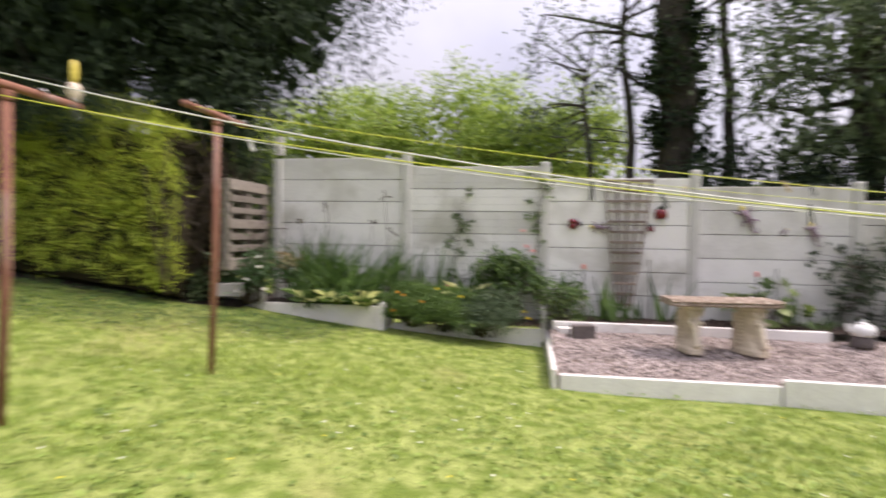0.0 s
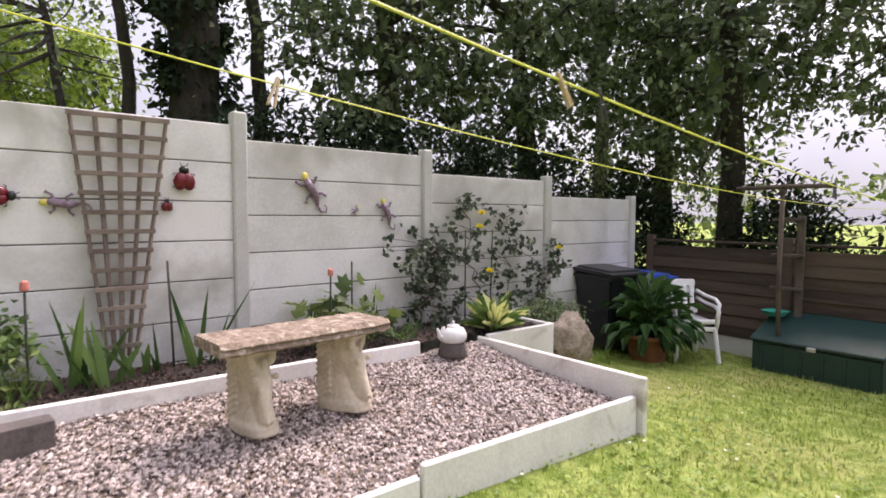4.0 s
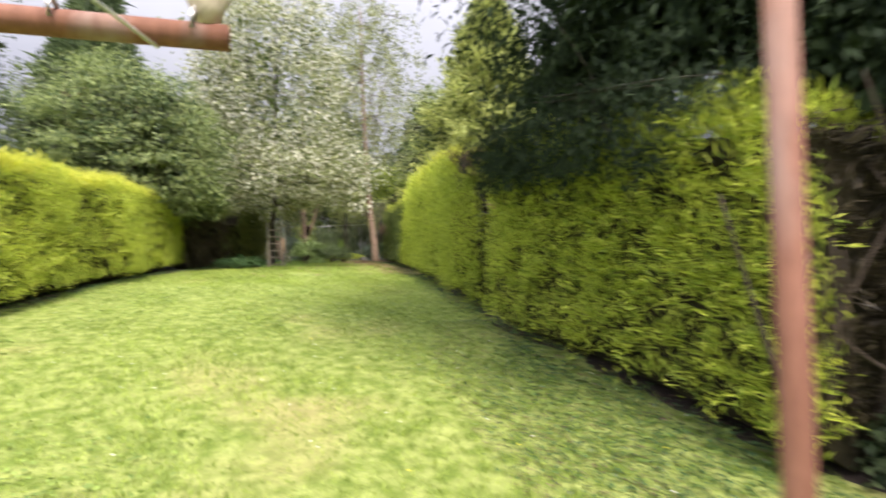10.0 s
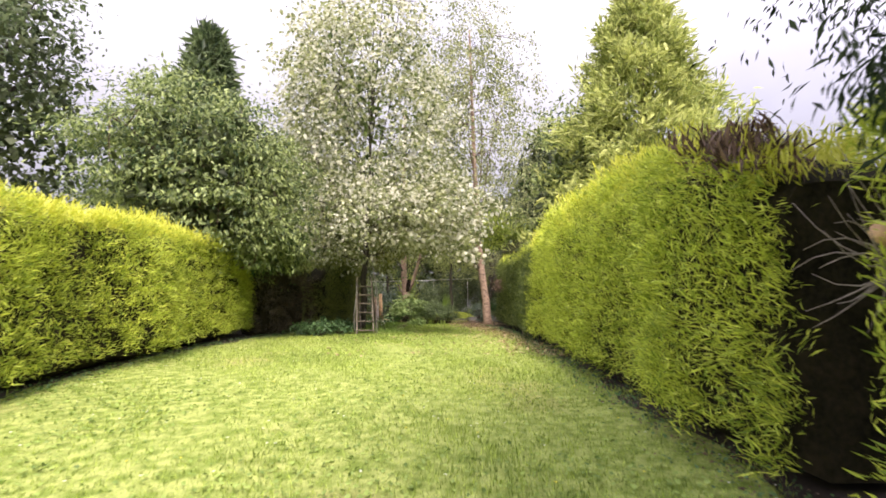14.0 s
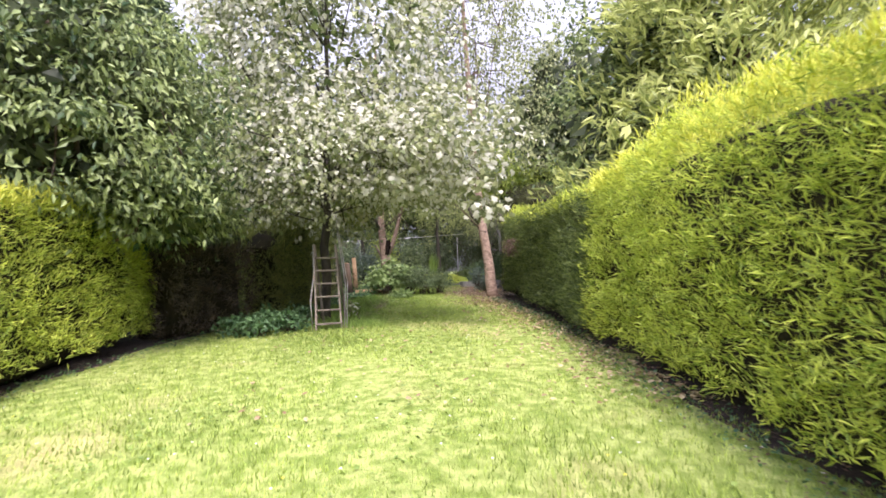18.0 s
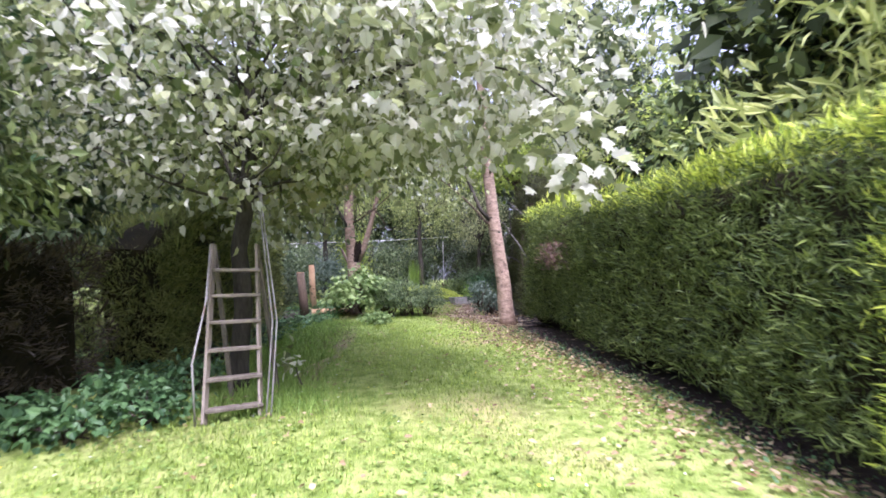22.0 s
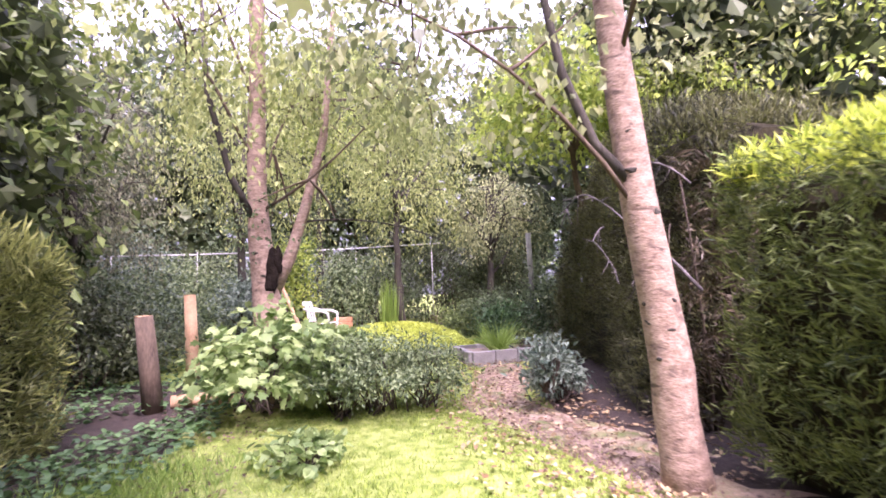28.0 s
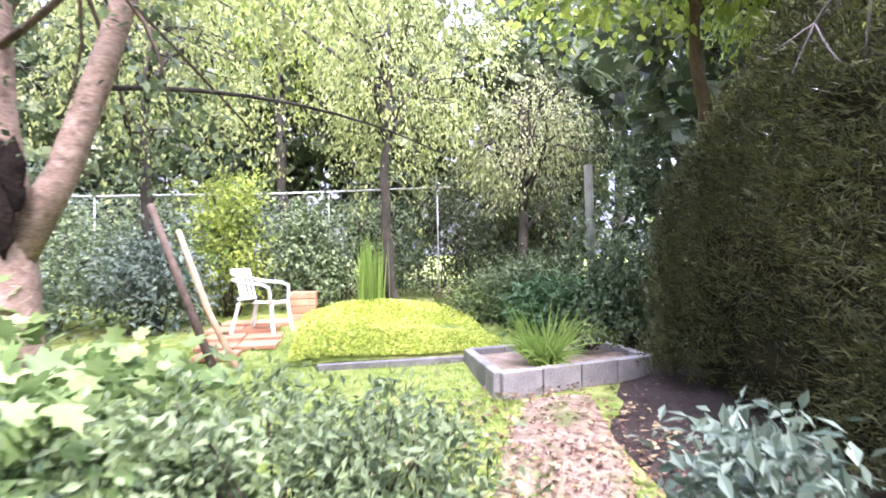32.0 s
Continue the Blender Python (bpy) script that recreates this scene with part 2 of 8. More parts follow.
M["rock"] = surface("pale_rock", (0.16, 0.13, 0.10), (0.38, 0.32, 0.25), scale=5, fine=30, rough=0.95, bump=0.9, depth=0.04)
M["brick"] = surface("grey_brick", (0.07, 0.06, 0.06), (0.16, 0.135, 0.125), scale=9, fine=60, rough=0.95, bump=0.4)
M["block"] = surface("grey_concrete_block", (0.16, 0.155, 0.15), (0.33, 0.315, 0.30), scale=5, fine=60, rough=0.95, bump=0.5, island=0.2, depth=0.01)
M["white_plastic"] = plain("white_plastic", (0.80, 0.80, 0.79), rough=0.45)
M["black_plastic"] = plain("black_plastic", (0.012, 0.013, 0.016), rough=0.42)
M["blue_plastic"] = plain("blue_plastic", (0.02, 0.07, 0.42), rough=0.35)
M["green_plastic"] = plain("dark_green_plastic", (0.012, 0.04, 0.035), rough=0.4)
M["teal_plastic"] = plain("teal_plastic", (0.03, 0.35, 0.25), rough=0.4)
M["pale_blue"] = plain("pale_blue_plastic", (0.22, 0.48, 0.62), rough=0.5)
M["terracotta"] = surface("terracotta", (0.20, 0.075, 0.04), (0.36, 0.15, 0.085), scale=6, fine=60, rough=0.85, bump=0.2, stain=(0.35, 0.28, 0.22), stain_scale=5, stain_from=0.64)
M["enamel"] = plain("white_enamel", (0.72, 0.72, 0.71), rough=0.3)
M["metal_grey"] = surface("dull_galvanised_steel", (0.34, 0.34, 0.34), (0.55, 0.55, 0.54), scale=8, fine=60, rough=0.5, metal=0.6, bump=0.1, stain=(0.30, 0.16, 0.10), stain_scale=6, stain_from=0.66)
M["rail_metal"] = surface("dull_painted_rail", (0.16, 0.15, 0.14), (0.40, 0.38, 0.36), scale=9, fine=60, rough=0.7, bump=0.15, stain=(0.22, 0.12, 0.08), stain_scale=7, stain_from=0.58)
M["white_paint"] = surface("chipped_white_paint", (0.55, 0.53, 0.50), (0.78, 0.76, 0.73), scale=9, fine=60, rough=0.6, bump=0.15, stain=(0.30, 0.17, 0.12), stain_scale=7, stain_from=0.64)
M["red_shell"] = plain("red_lacquer", (0.15, 0.008, 0.014), rough=0.22)
M["black_gloss"] = plain("black_lacquer", (0.01, 0.01, 0.011), rough=0.3)
M["violet"] = surface("purple_glazed_metal", (0.07, 0.045, 0.07), (0.40, 0.29, 0.36), scale=38, fine=90, rough=0.35, bump=0.1)
M["yellow_paint"] = plain("yellow_glaze", (0.75, 0.62, 0.12), rough=0.4)
M["line_yellow"] = plain("yellow_line_plastic", (0.62, 0.66, 0.06), rough=0.45)
M["line_white"] = plain("white_line", (0.66, 0.66, 0.60), rough=0.6)
M["peg_wood"] = plain("peg_wood", (0.50, 0.38, 0.24), rough=0.8)
M["peg_dark"] = plain("dark_peg_plastic", (0.05, 0.055, 0.05), rough=0.6)
M["peg_white"] = plain("white_peg_plastic", (0.7, 0.7, 0.68), rough=0.5)
M["cane"] = plain("green_garden_cane", (0.05, 0.055, 0.04), rough=0.8)
M["clay_red"] = plain("coral_clay_cap", (0.56, 0.19, 0.15), rough=0.7)
M["wire"] = plain("grey_wire", (0.38, 0.38, 0.36), rough=0.6)
M["orange_brick"] = surface("orange_paving", (0.36, 0.17, 0.09), (0.58, 0.32, 0.19), scale=6, fine=60, rough=0.9, bump=0.3, island=0.3)
M["cut_wood"] = surface("cut_timber", (0.34, 0.20, 0.11), (0.62, 0.42, 0.25), scale=7, fine=50, rough=0.9, bump=0.4, stretch=(1, 1, 0.5))
M["leylandii"] = leafy("hedge_sprays", (0.20, 0.30, 0.034), (0.70, 0.77, 0.12), glow=0.42, patch=0.25, scale=1.1)
# brighter, yellower sprays: the light along the hedge tops put into colour
M["leylandii_top"] = leafy("rim_lit_hedge_sprays", (0.46, 0.50, 0.035), (0.80, 0.80, 0.16), glow=0.45, patch=0.2, scale=1.1)
# the hedge sprays again, darkened for the shade under the trees
M["leylandii_shaded"] = leafy("shade_darkened_hedge_sprays", (0.035, 0.06, 0.018), (0.23, 0.29, 0.075), glow=0.36, patch=0.3, scale=1.1)
# dark leaf colour that stands for shade where it fills the crowns
M["wood_leaf"] = leafy("shade_dark_woodland_leaves", (0.022, 0.034, 0.015), (0.12, 0.15, 0.065), glow=0.35, patch=0.35, scale=0.6)
M["willow_leaf"] = leafy("pale_willow_leaves", (0.15, 0.20, 0.055), (0.48, 0.53, 0.20), glow=0.48, patch=0.35, scale=0.6)
M["droop_leaf"] = leafy("grey_green_drooping_sprays", (0.06, 0.068, 0.04), (0.27, 0.28, 0.17), glow=0.4, patch=0.35, scale=0.7)
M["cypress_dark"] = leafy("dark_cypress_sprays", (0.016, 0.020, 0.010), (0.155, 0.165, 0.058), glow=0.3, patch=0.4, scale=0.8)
M["hedge_wild"] = leafy("overgrown_hedge_sprays", (0.05, 0.072, 0.022), (0.36, 0.39, 0.12), glow=0.4, patch=0.4, scale=0.9)
M["cypress"] = leafy("cypress_sprays", (0.18, 0.23, 0.06), (0.56, 0.60, 0.21), glow=0.42, patch=0.3, scale=0.9)
M["leylandii_brown"] = leafy("dead_hedge_sprays", (0.06, 0.037, 0.026), (0.21, 0.135, 0.095), glow=0.2, patch=0.3)
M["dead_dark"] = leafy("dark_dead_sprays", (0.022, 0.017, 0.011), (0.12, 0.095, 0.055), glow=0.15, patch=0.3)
# near black: the shade inside a hedge, given as a colour
M["hedge_core"] = surface("hedge_inner_shade", (0.010, 0.010, 0.006), (0.040, 0.034, 0.018), scale=4, fine=25, rough=1.0, bump=0.6, spec=0.1, depth=0.06)
M["dark_leaf"] = leafy("dark_leaves", (0.030, 0.054, 0.025), (0.17, 0.225, 0.105), glow=0.40, patch=0.3)
M["yew"] = leafy("dark_needle_leaves", (0.011, 0.021, 0.012), (0.048, 0.072, 0.036), glow=0.2, patch=0.3, spec=0.12, rough=0.7)
M["mid_leaf"] = leafy("green_leaves", (0.045, 0.080, 0.02), (0.20, 0.26, 0.075), glow=0.35, patch=0.3)
M["light_leaf"] = leafy("light_green_leaves", (0.16, 0.25, 0.04), (0.50, 0.58, 0.12), glow=0.46, patch=0.3, scale=0.5)
M["thicket_leaf"] = leafy("pale_thicket_leaves", (0.13, 0.22, 0.035), (0.46, 0.58, 0.12), glow=0.46, patch=0.3, scale=0.5)
M["rowan_leaf"] = leafy("compound_leaves", (0.035, 0.075, 0.028), (0.34, 0.41, 0.155), glow=0.34, patch=0.5, scale=0.75)
M["pale_leaf"] = leafy("white_backed_leaves", (0.13, 0.165, 0.065), (0.40, 0.43, 0.21), back=(0.68, 0.68, 0.56), glow=0.52, patch=0.3, scale=0.8)
M["grey_leaf"] = leafy("silver_green_leaves", (0.05, 0.085, 0.06), (0.21, 0.27, 0.20), glow=0.3, patch=0.2)
M["birch_leaf"] = leafy("birch_leaves", (0.09, 0.12, 0.045), (0.40, 0.43, 0.20), glow=0.45, patch=0.35, scale=0.6)
M["shrub_leaf"] = leafy("shrub_leaves", (0.04, 0.072, 0.03), (0.29, 0.37, 0.18), glow=0.36, patch=0.3, scale=1.5)
M["maple_leaf"] = leafy("broad_lobed_leaves", (0.12, 0.20, 0.06), (0.38, 0.49, 0.19), glow=0.42, patch=0.2, scale=2)
M["pale_maple_leaf"] = leafy("cream_lobed_leaves", (0.22, 0.28, 0.07), (0.52, 0.55, 0.22), back=(0.70, 0.68, 0.40), glow=0.6, patch=0.25, scale=1.0)
M["sword_leaf"] = leafy("sword_leaves", (0.028, 0.070, 0.018), (0.14, 0.23, 0.06), glow=0.3, patch=0.3, scale=3, whole=True)
M["hosta"] = leafy("yellow_edged_leaves", (0.05, 0.11, 0.03), (0.20, 0.30, 0.08), back=(0.72, 0.73, 0.34), glow=0.3, patch=0.1, scale=4, whole=True)
M["fern_leaf"] = leafy("glossy_deep_green_leaves", (0.018, 0.055, 0.016), (0.075, 0.15, 0.045), glow=0.22, patch=0.25, rough=0.35, scale=3)
M["moss"] = leafy("yellow_green_ground_cover", (0.30, 0.38, 0.05), (0.70, 0.76, 0.17), glow=0.38, patch=0.2, scale=2)
M["dried_leaf"] = leafy("dry_fallen_leaves", (0.16, 0.09, 0.04), (0.45, 0.36, 0.20), glow=0.2, patch=0.2, scale=2)
M["yellow_petal"] = leafy("yellow_petals", (0.72, 0.58, 0.02), (0.85, 0.74, 0.06), glow=0.2, patch=0.1)
M["white_petal"] = leafy("white_petals", (0.70, 0.69, 0.62), (0.85, 0.84, 0.78), glow=0.2, patch=0.1)
M["pink_petal"] = leafy("pale_pink_petals", (0.72, 0.42, 0.40), (0.85, 0.62, 0.58), glow=0.25, patch=0.1)
M["orange_petal"] = leafy("orange_petals", (0.72, 0.30, 0.02), (0.85, 0.48, 0.04), glow=0.2, patch=0.1)
M["grass"] = leafy("grass_blades", (0.15, 0.22, 0.045), (0.42, 0.53, 0.11), glow=0.36, patch=0.55, scale=0.8, spec=0.2, rough=0.6)
M["long_grass"] = leafy("long_grass", (0.10, 0.19, 0.03), (0.32, 0.46, 0.10), glow=0.35, patch=0.3, scale=2)
M["track"] = surface("sandy_track", (0.13, 0.125, 0.05), (0.34, 0.28, 0.15), scale=6, fine=70, rough=0.95, bump=0.6, stain=(0.15, 0.21, 0.05), stain_scale=4, stain_from=0.5, spec=0.15)
M["clover"] = leafy("clover_leaves", (0.10, 0.17, 0.03), (0.29, 0.40, 0.09), glow=0.34, patch=0.3, scale=1.5)
M["marigold_leaf"] = leafy("fine_marigold_leaves", (0.035, 0.085, 0.018), (0.17, 0.27, 0.065), glow=0.35, patch=0.3, scale=4)
M["catmint_leaf"] = leafy("dusty_green_leaves", (0.03, 0.062, 0.028), (0.16, 0.22, 0.115), glow=0.32, patch=0.3, scale=4)
M["rose_dark"] = leafy("dark_rose_leaves", (0.016, 0.028, 0.016), (0.085, 0.115, 0.062), glow=0.3, patch=0.3, scale=3)
M["rose_leaf"] = leafy("rose_leaves", (0.035, 0.08, 0.02), (0.17, 0.26, 0.08), glow=0.36, patch=0.3, scale=3)
M["nettle"] = leafy("nettle_leaves", (0.035, 0.085, 0.03), (0.12, 0.22, 0.08), glow=0.3, patch=0.2, scale=3)


def lawn_material():
    """Short turf: green with yellowed and bare patches."""
    m, n, l, b = tree_of("turf")
    geo = n.new("ShaderNodeNewGeometry")
    a, c, d = (n.new("ShaderNodeTexNoise") for _ in range(3))
    for node, s, dt in ((a, 0.55, 6.0), (c, 7.0, 6.0), (d, 90.0, 5.0)):
        node.inputs["Scale"].default_value, node.inputs["Detail"].default_value = s, dt
        l.new(geo.outputs["Position"], node.inputs["Vector"])
    r1 = ramp(n, [(0.38, (0.17, 0.24, 0.045)), (0.62, (0.36, 0.42, 0.13))])
    l.new(c.outputs["Fac"], r1.inputs["Fac"])
    r2 = ramp(n, [(0.56, (0, 0, 0)), (0.74, (0.65, 0.65, 0.65))])
    l.new(a.outputs["Fac"], r2.inputs["Fac"])
    mx = n.new("ShaderNodeMix")
    mx.data_type = "RGBA"
    mx.inputs[7].default_value = (0.48, 0.40, 0.20, 1)
    l.new(r2.outputs["Color"], mx.inputs[0])
    l.new(r1.outputs["Color"], mx.inputs[6])
    mul = n.new("ShaderNodeMix")
    mul.data_type, mul.blend_type = "RGBA", "MULTIPLY"
    mul.inputs[0].default_value = 0.7
    r3 = ramp(n, [(0.3, (0.5, 0.5, 0.45)), (0.65, (1.15, 1.15, 1.1))])
    l.new(d.outputs["Fac"], r3.inputs["Fac"])
    l.new(mx.outputs[2], mul.inputs[6])
    l.new(r3.outputs["Color"], mul.inputs[7])
    l.new(mul.outputs[2], b.inputs["Base Color"])
    b.inputs["Roughness"].default_value = 0.95
    b.inputs["Specular IOR Level"].default_value = 0.15
    bp = n.new("ShaderNodeBump")
    bp.inputs["Strength"].default_value, bp.inputs["Distance"].default_value = 0.8, 0.03
    l.new(d.outputs["Fac"], bp.inputs["Height"])
    l.new(bp.outputs["Normal"], b.inputs["Normal"])
    return m


M["lawn"] = lawn_material()
M["pebble"] = leafy("mixed_pebbles", (0.045, 0.032, 0.028), (0.60, 0.51, 0.475), glow=0.0, patch=0.2, rough=0.8, scale=3)

# ---- helpers for shapes ----
def thing(name, at, label, category, group="", kind=""):
    """A thing: an Empty at its base, to which parts are joined."""
    ob = new(name)
    ob.empty_display_size = 0.1
    ob.matrix_world = at if isinstance(at, Matrix) else Matrix.Translation(at)
    ob.matrix_basis = ob.matrix_world
    return tagged(ob, label, category, group, kind)


def link_mesh(name, mesh, material, parent=None, label="", world_space=False):
    ob = new(name, mesh)
    if material:
        mesh.materials.append(material)
    if parent:
        ob.parent = parent
        if world_space:
            root = parent
            m = Matrix.Identity(4)
            while root:
                m = root.matrix_basis @ m
                root = root.parent
            ob.matrix_parent_inverse = m.inverted()
    if label:
        tagged(ob, label)
    return ob


def part(name, bm, material, parent, label="", smooth=False, world_space=False):
    mesh = bpy.data.meshes.new(name)
    bm.to_mesh(mesh)
    bm.free()
    if smooth:
        mesh.polygons.foreach_set("use_smooth", [True] * len(mesh.polygons))
    return link_mesh(name, mesh, material, parent, label, world_space)


def np_mesh(name, verts, faces, material, parent=None, label="", smooth=False, world_space=False):
    """A mesh from arrays: verts (n, 3) and faces (m, 3 or 4)."""
    mesh = bpy.data.meshes.new(name)
    verts, faces = np.asarray(verts, np.float32), np.asarray(faces, np.int32)
    k = faces.shape[1]
    mesh.vertices.add(len(verts))
    mesh.vertices.foreach_set("co", verts.ravel())
    mesh.loops.add(faces.size)
    mesh.loops.foreach_set("vertex_index", faces.ravel())
    mesh.polygons.add(len(faces))
    mesh.polygons.foreach_set("loop_start", np.arange(0, faces.size, k, dtype=np.int32))
    mesh.polygons.foreach_set("loop_total", np.full(len(faces), k, np.int32))
    mesh.polygons.foreach_set("use_smooth", np.full(len(faces), smooth, dtype=bool))
    mesh.update(calc_edges=True)
    return link_mesh(name, mesh, material, parent, label, world_space)


def box(bm, size, at=(0, 0, 0), turn=(0, 0, 0), bevel=0.0, seg=1):
    """Adds a box with bevelled edges."""
    m = pose(*at, *turn) @ Matrix.Diagonal((*size, 1))
    made = bmesh.ops.create_cube(bm, size=1.0, matrix=m)
    if bevel:
        edges = list({e for v in made["verts"] for e in v.link_edges})
        bmesh.ops.bevel(bm, geom=edges, offset=bevel, segments=seg, profile=0.6, affect="EDGES")
    return bm


def boxed(size, at=(0, 0, 0), turn=(0, 0, 0), bevel=0.0, seg=1):
    return box(bmesh.new(), size, at, turn, bevel, seg)


def lathe(profile, seg=20, cap=True):
    """A turned shape from (radius, height) pairs."""
    bm = bmesh.new()
    rings = []
    for r, z in profile:
        rings.append([bm.verts.new((r * math.cos(2 * math.pi * k / seg), r * math.sin(2 * math.pi * k / seg), z)) for k in range(seg)])
    for a, b in zip(rings, rings[1:]):
        for k in range(seg):
            bm.faces.new((a[k], a[(k + 1) % seg], b[(k + 1) % seg], b[k]))
    if cap:
        bm.faces.new(list(reversed(rings[0])))
        bm.faces.new(rings[-1])
    return bm


def tube_arrays(points, radii, seg=8, lump=0.0, rng=None):
    """Verts and faces of a tube along points, closed at its ends."""
    P = np.asarray(points, float)
    n = len(P)
    R = np.broadcast_to(np.asarray(radii, float), (n,))
    T = np.gradient(P, axis=0)
    T /= np.linalg.norm(T, axis=1)[:, None] + 1e-9
    ref = np.array([1.0, 0.2, 0.1]) if abs(T[0] @ [0, 0, 1]) > 0.7 else np.array([0.0, 0.0, 1.0])
    A = np.cross(T, ref)
    A /= np.linalg.norm(A, axis=1)[:, None] + 1e-9
    B = np.cross(T, A)
    ang = np.linspace(0, 2 * np.pi, seg, endpoint=False)
    k = np.ones((n, seg)) if rng is None else 1 + lump * rng.uniform(-1, 1, (n, seg))
    V = P[:, None] + (R[:, None] * k)[..., None] * (np.cos(ang)[None, :, None] * A[:, None] + np.sin(ang)[None, :, None] * B[:, None])
    i, j = np.meshgrid(np.arange(n - 1), np.arange(seg), indexing="ij")
    a, b = i * seg + j, i * seg + (j + 1) % seg
    F = np.stack([a, b, b + seg, a + seg], -1).reshape(-1, 4)
    V = np.concatenate([V.reshape(-1, 3), P[:1], P[-1:]])
    s = np.arange(seg)
    c0 = np.stack([np.full(seg, n * seg), (s + 1) % seg, s, np.full(seg, n * seg)], -1)
    c1 = np.stack([np.full(seg, n * seg + 1), (n - 1) * seg + s, (n - 1) * seg + (s + 1) % seg, np.full(seg, n * seg + 1)], -1)
    return V, F, np.concatenate([c0[:, :3], c1[:, :3]])


def tube(name, points, radii, material, parent, seg=8, label="", lump=0.0, rng=None, world_space=False):
    V, F, C = tube_arrays(points, radii, seg, lump, rng)
    mesh = bpy.data.meshes.new(name)
    mesh.from_pydata(V.tolist(), [], F.tolist() + C.tolist())
    mesh.polygons.foreach_set("use_smooth", [True] * len(mesh.polygons))
    return link_mesh(name, mesh, material, parent, label, world_space)


def tubes(name, lines, material, parent=None, seg=5, label="", world_space=False):
    """Many thin tubes in one mesh: lines of (points, radii)."""
    VV, FF, CC, k = [], [], [], 0
    for pts, rad in lines:
        V, F, C = tube_arrays(pts, rad, seg)
        VV.append(V)
        FF.append(F + k)
        CC.append(C + k)
        k += len(V)
    mesh = bpy.data.meshes.new(name)
    mesh.from_pydata(np.concatenate(VV).tolist(), [], np.concatenate(FF).tolist() + np.concatenate(CC).tolist())
    mesh.polygons.foreach_set("use_smooth", [True] * len(mesh.polygons))
    return link_mesh(name, mesh, material, parent, label, world_space)


def bent(a, b, sag, n=8, side=(0, 0, 1)):
    """Points from a to b, bowed by sag."""
    a, b, s = np.asarray(a, float), np.asarray(b, float), np.asarray(side, float)
    t = np.linspace(0, 1, n)[:, None]
    return a + (b - a) * t + s * sag * 4 * t * (1 - t)


def unit(v):
    return v / (np.linalg.norm(v, axis=-1, keepdims=True) + 1e-9)


def leaves(name, P, D, N, L, W, material, parent=None, label="", fold=0.12, broad=False, bend=0.0):
    """Leaves at the points P, along D, facing N, of length L and width W; broad ones are heart-shaped."""
    P, D, N = (np.asarray(a, np.float32) for a in (P, D, N))
    n = len(P)
    L, W = np.broadcast_to(L, n).astype(np.float32)[:, None], np.broadcast_to(W, n).astype(np.float32)[:, None]
    D = unit(D)
    S = unit(np.cross(D, N))
    N = np.cross(S, D)
    k = np.arange(n)[:, None]
    if broad:
        v = [P, P + D * L * 0.22 + S * W * 0.5 + N * W * fold, P + D * L * 0.62 + S * W * 0.42 + N * W * fold, P + D * L - N * L * bend,
             P + D * L * 0.62 - S * W * 0.42 + N * W * fold, P + D * L * 0.22 - S * W * 0.5 + N * W * fold]
        F = np.concatenate([k * 6 + np.array([0, 1, 2, 3]), k * 6 + np.array([0, 3, 4, 5])])
        V = np.stack(v, 1).reshape(-1, 3)
    else:
        v = [P, P + D * L * 0.45 + S * W * 0.5 + N * W * fold, P + D * L - N * L * bend, P + D * L * 0.45 - S * W * 0.5 + N * W * fold]
        F = k * 4 + np.arange(4)
        V = np.stack(v, 1).reshape(-1, 3)
    return np_mesh(name, V, F, material, parent, label, world_space=True)


def lobed(name, P, D, N, L, material, parent=None, label=""):
    """Five-pointed leaves."""
    P, D, N = (np.asarray(a, np.float32) for a in (P, D, N))
    n = len(P)
    L = np.broadcast_to(L, n).astype(np.float32)[:, None]
    D = unit(D)
    S = unit(np.cross(D, N))
    N = np.cross(S, D)
    out = [(0.0, 0.0), (0.12, 0.30), (0.30, 0.55), (0.40, 0.30), (0.72, 0.46), (0.70, 0.16), (1.0, 0.0), (0.70, -0.16), (0.72, -0.46), (0.40, -0.30), (0.30, -0.55), (0.12, -0.30)]
    v = [P + D * L * 0.4]
    v += [P + D * L * a + S * L * b + N * L * (0.10 * abs(b) - 0.12 * a * a) for a, b in out]
    V = np.stack(v, 1).reshape(-1, 3)
    k = np.arange(n)[:, None] * 13
    F = np.concatenate([k + np.array([0, 1 + q, 1 + (q + 1) % 12]) for q in range(12)])
    return np_mesh(name, V, F, material, parent, label, world_space=True)


def blades(name, P, D, L, W, material, parent=None, label="", droop=0.5, seg=4, rng=None, face=None):
    """Long strap leaves from the points P that rise along D and arch over."""
    P, D = np.asarray(P, float), unit(np.asarray(D, float))
    n = len(P)
    L, W = np.broadcast_to(L, n)[:, None], np.broadcast_to(W, n)[:, None]
    droop = np.broadcast_to(droop, n)[:, None]
    S = unit(np.cross(D, rng.normal(0, 1, (n, 3)) * (1.0 if face is None else 0.55) + (0 if face is None else np.asarray(face))))
    rows = []
    for s in range(seg + 1):
        t = s / seg
        c = P + D * L * t - np.array([0, 0, 1.0]) * L * droop * t * t
        w = W * 0.5 * (1 - t ** 2.2) * (0.55 + 0.9 * t * (1 - t) + 0.2)
        rows += [c - S * w, c + S * w]
    V = np.stack(rows, 1).reshape(-1, 3)
    k = np.arange(n)[:, None] * (2 * seg + 2)
    F = np.concatenate([k + np.array([2 * s, 2 * s + 1, 2 * s + 3, 2 * s + 2]) for s in range(seg)])
    return np_mesh(name, V, F, material, parent, label, smooth=True, world_space=True)


GX = [-400, -60, -35, -31, -28, -25, -19.2, -13, -8.3, -3.7, -1, 1.5, 5.3, 9.5, 30, 400]
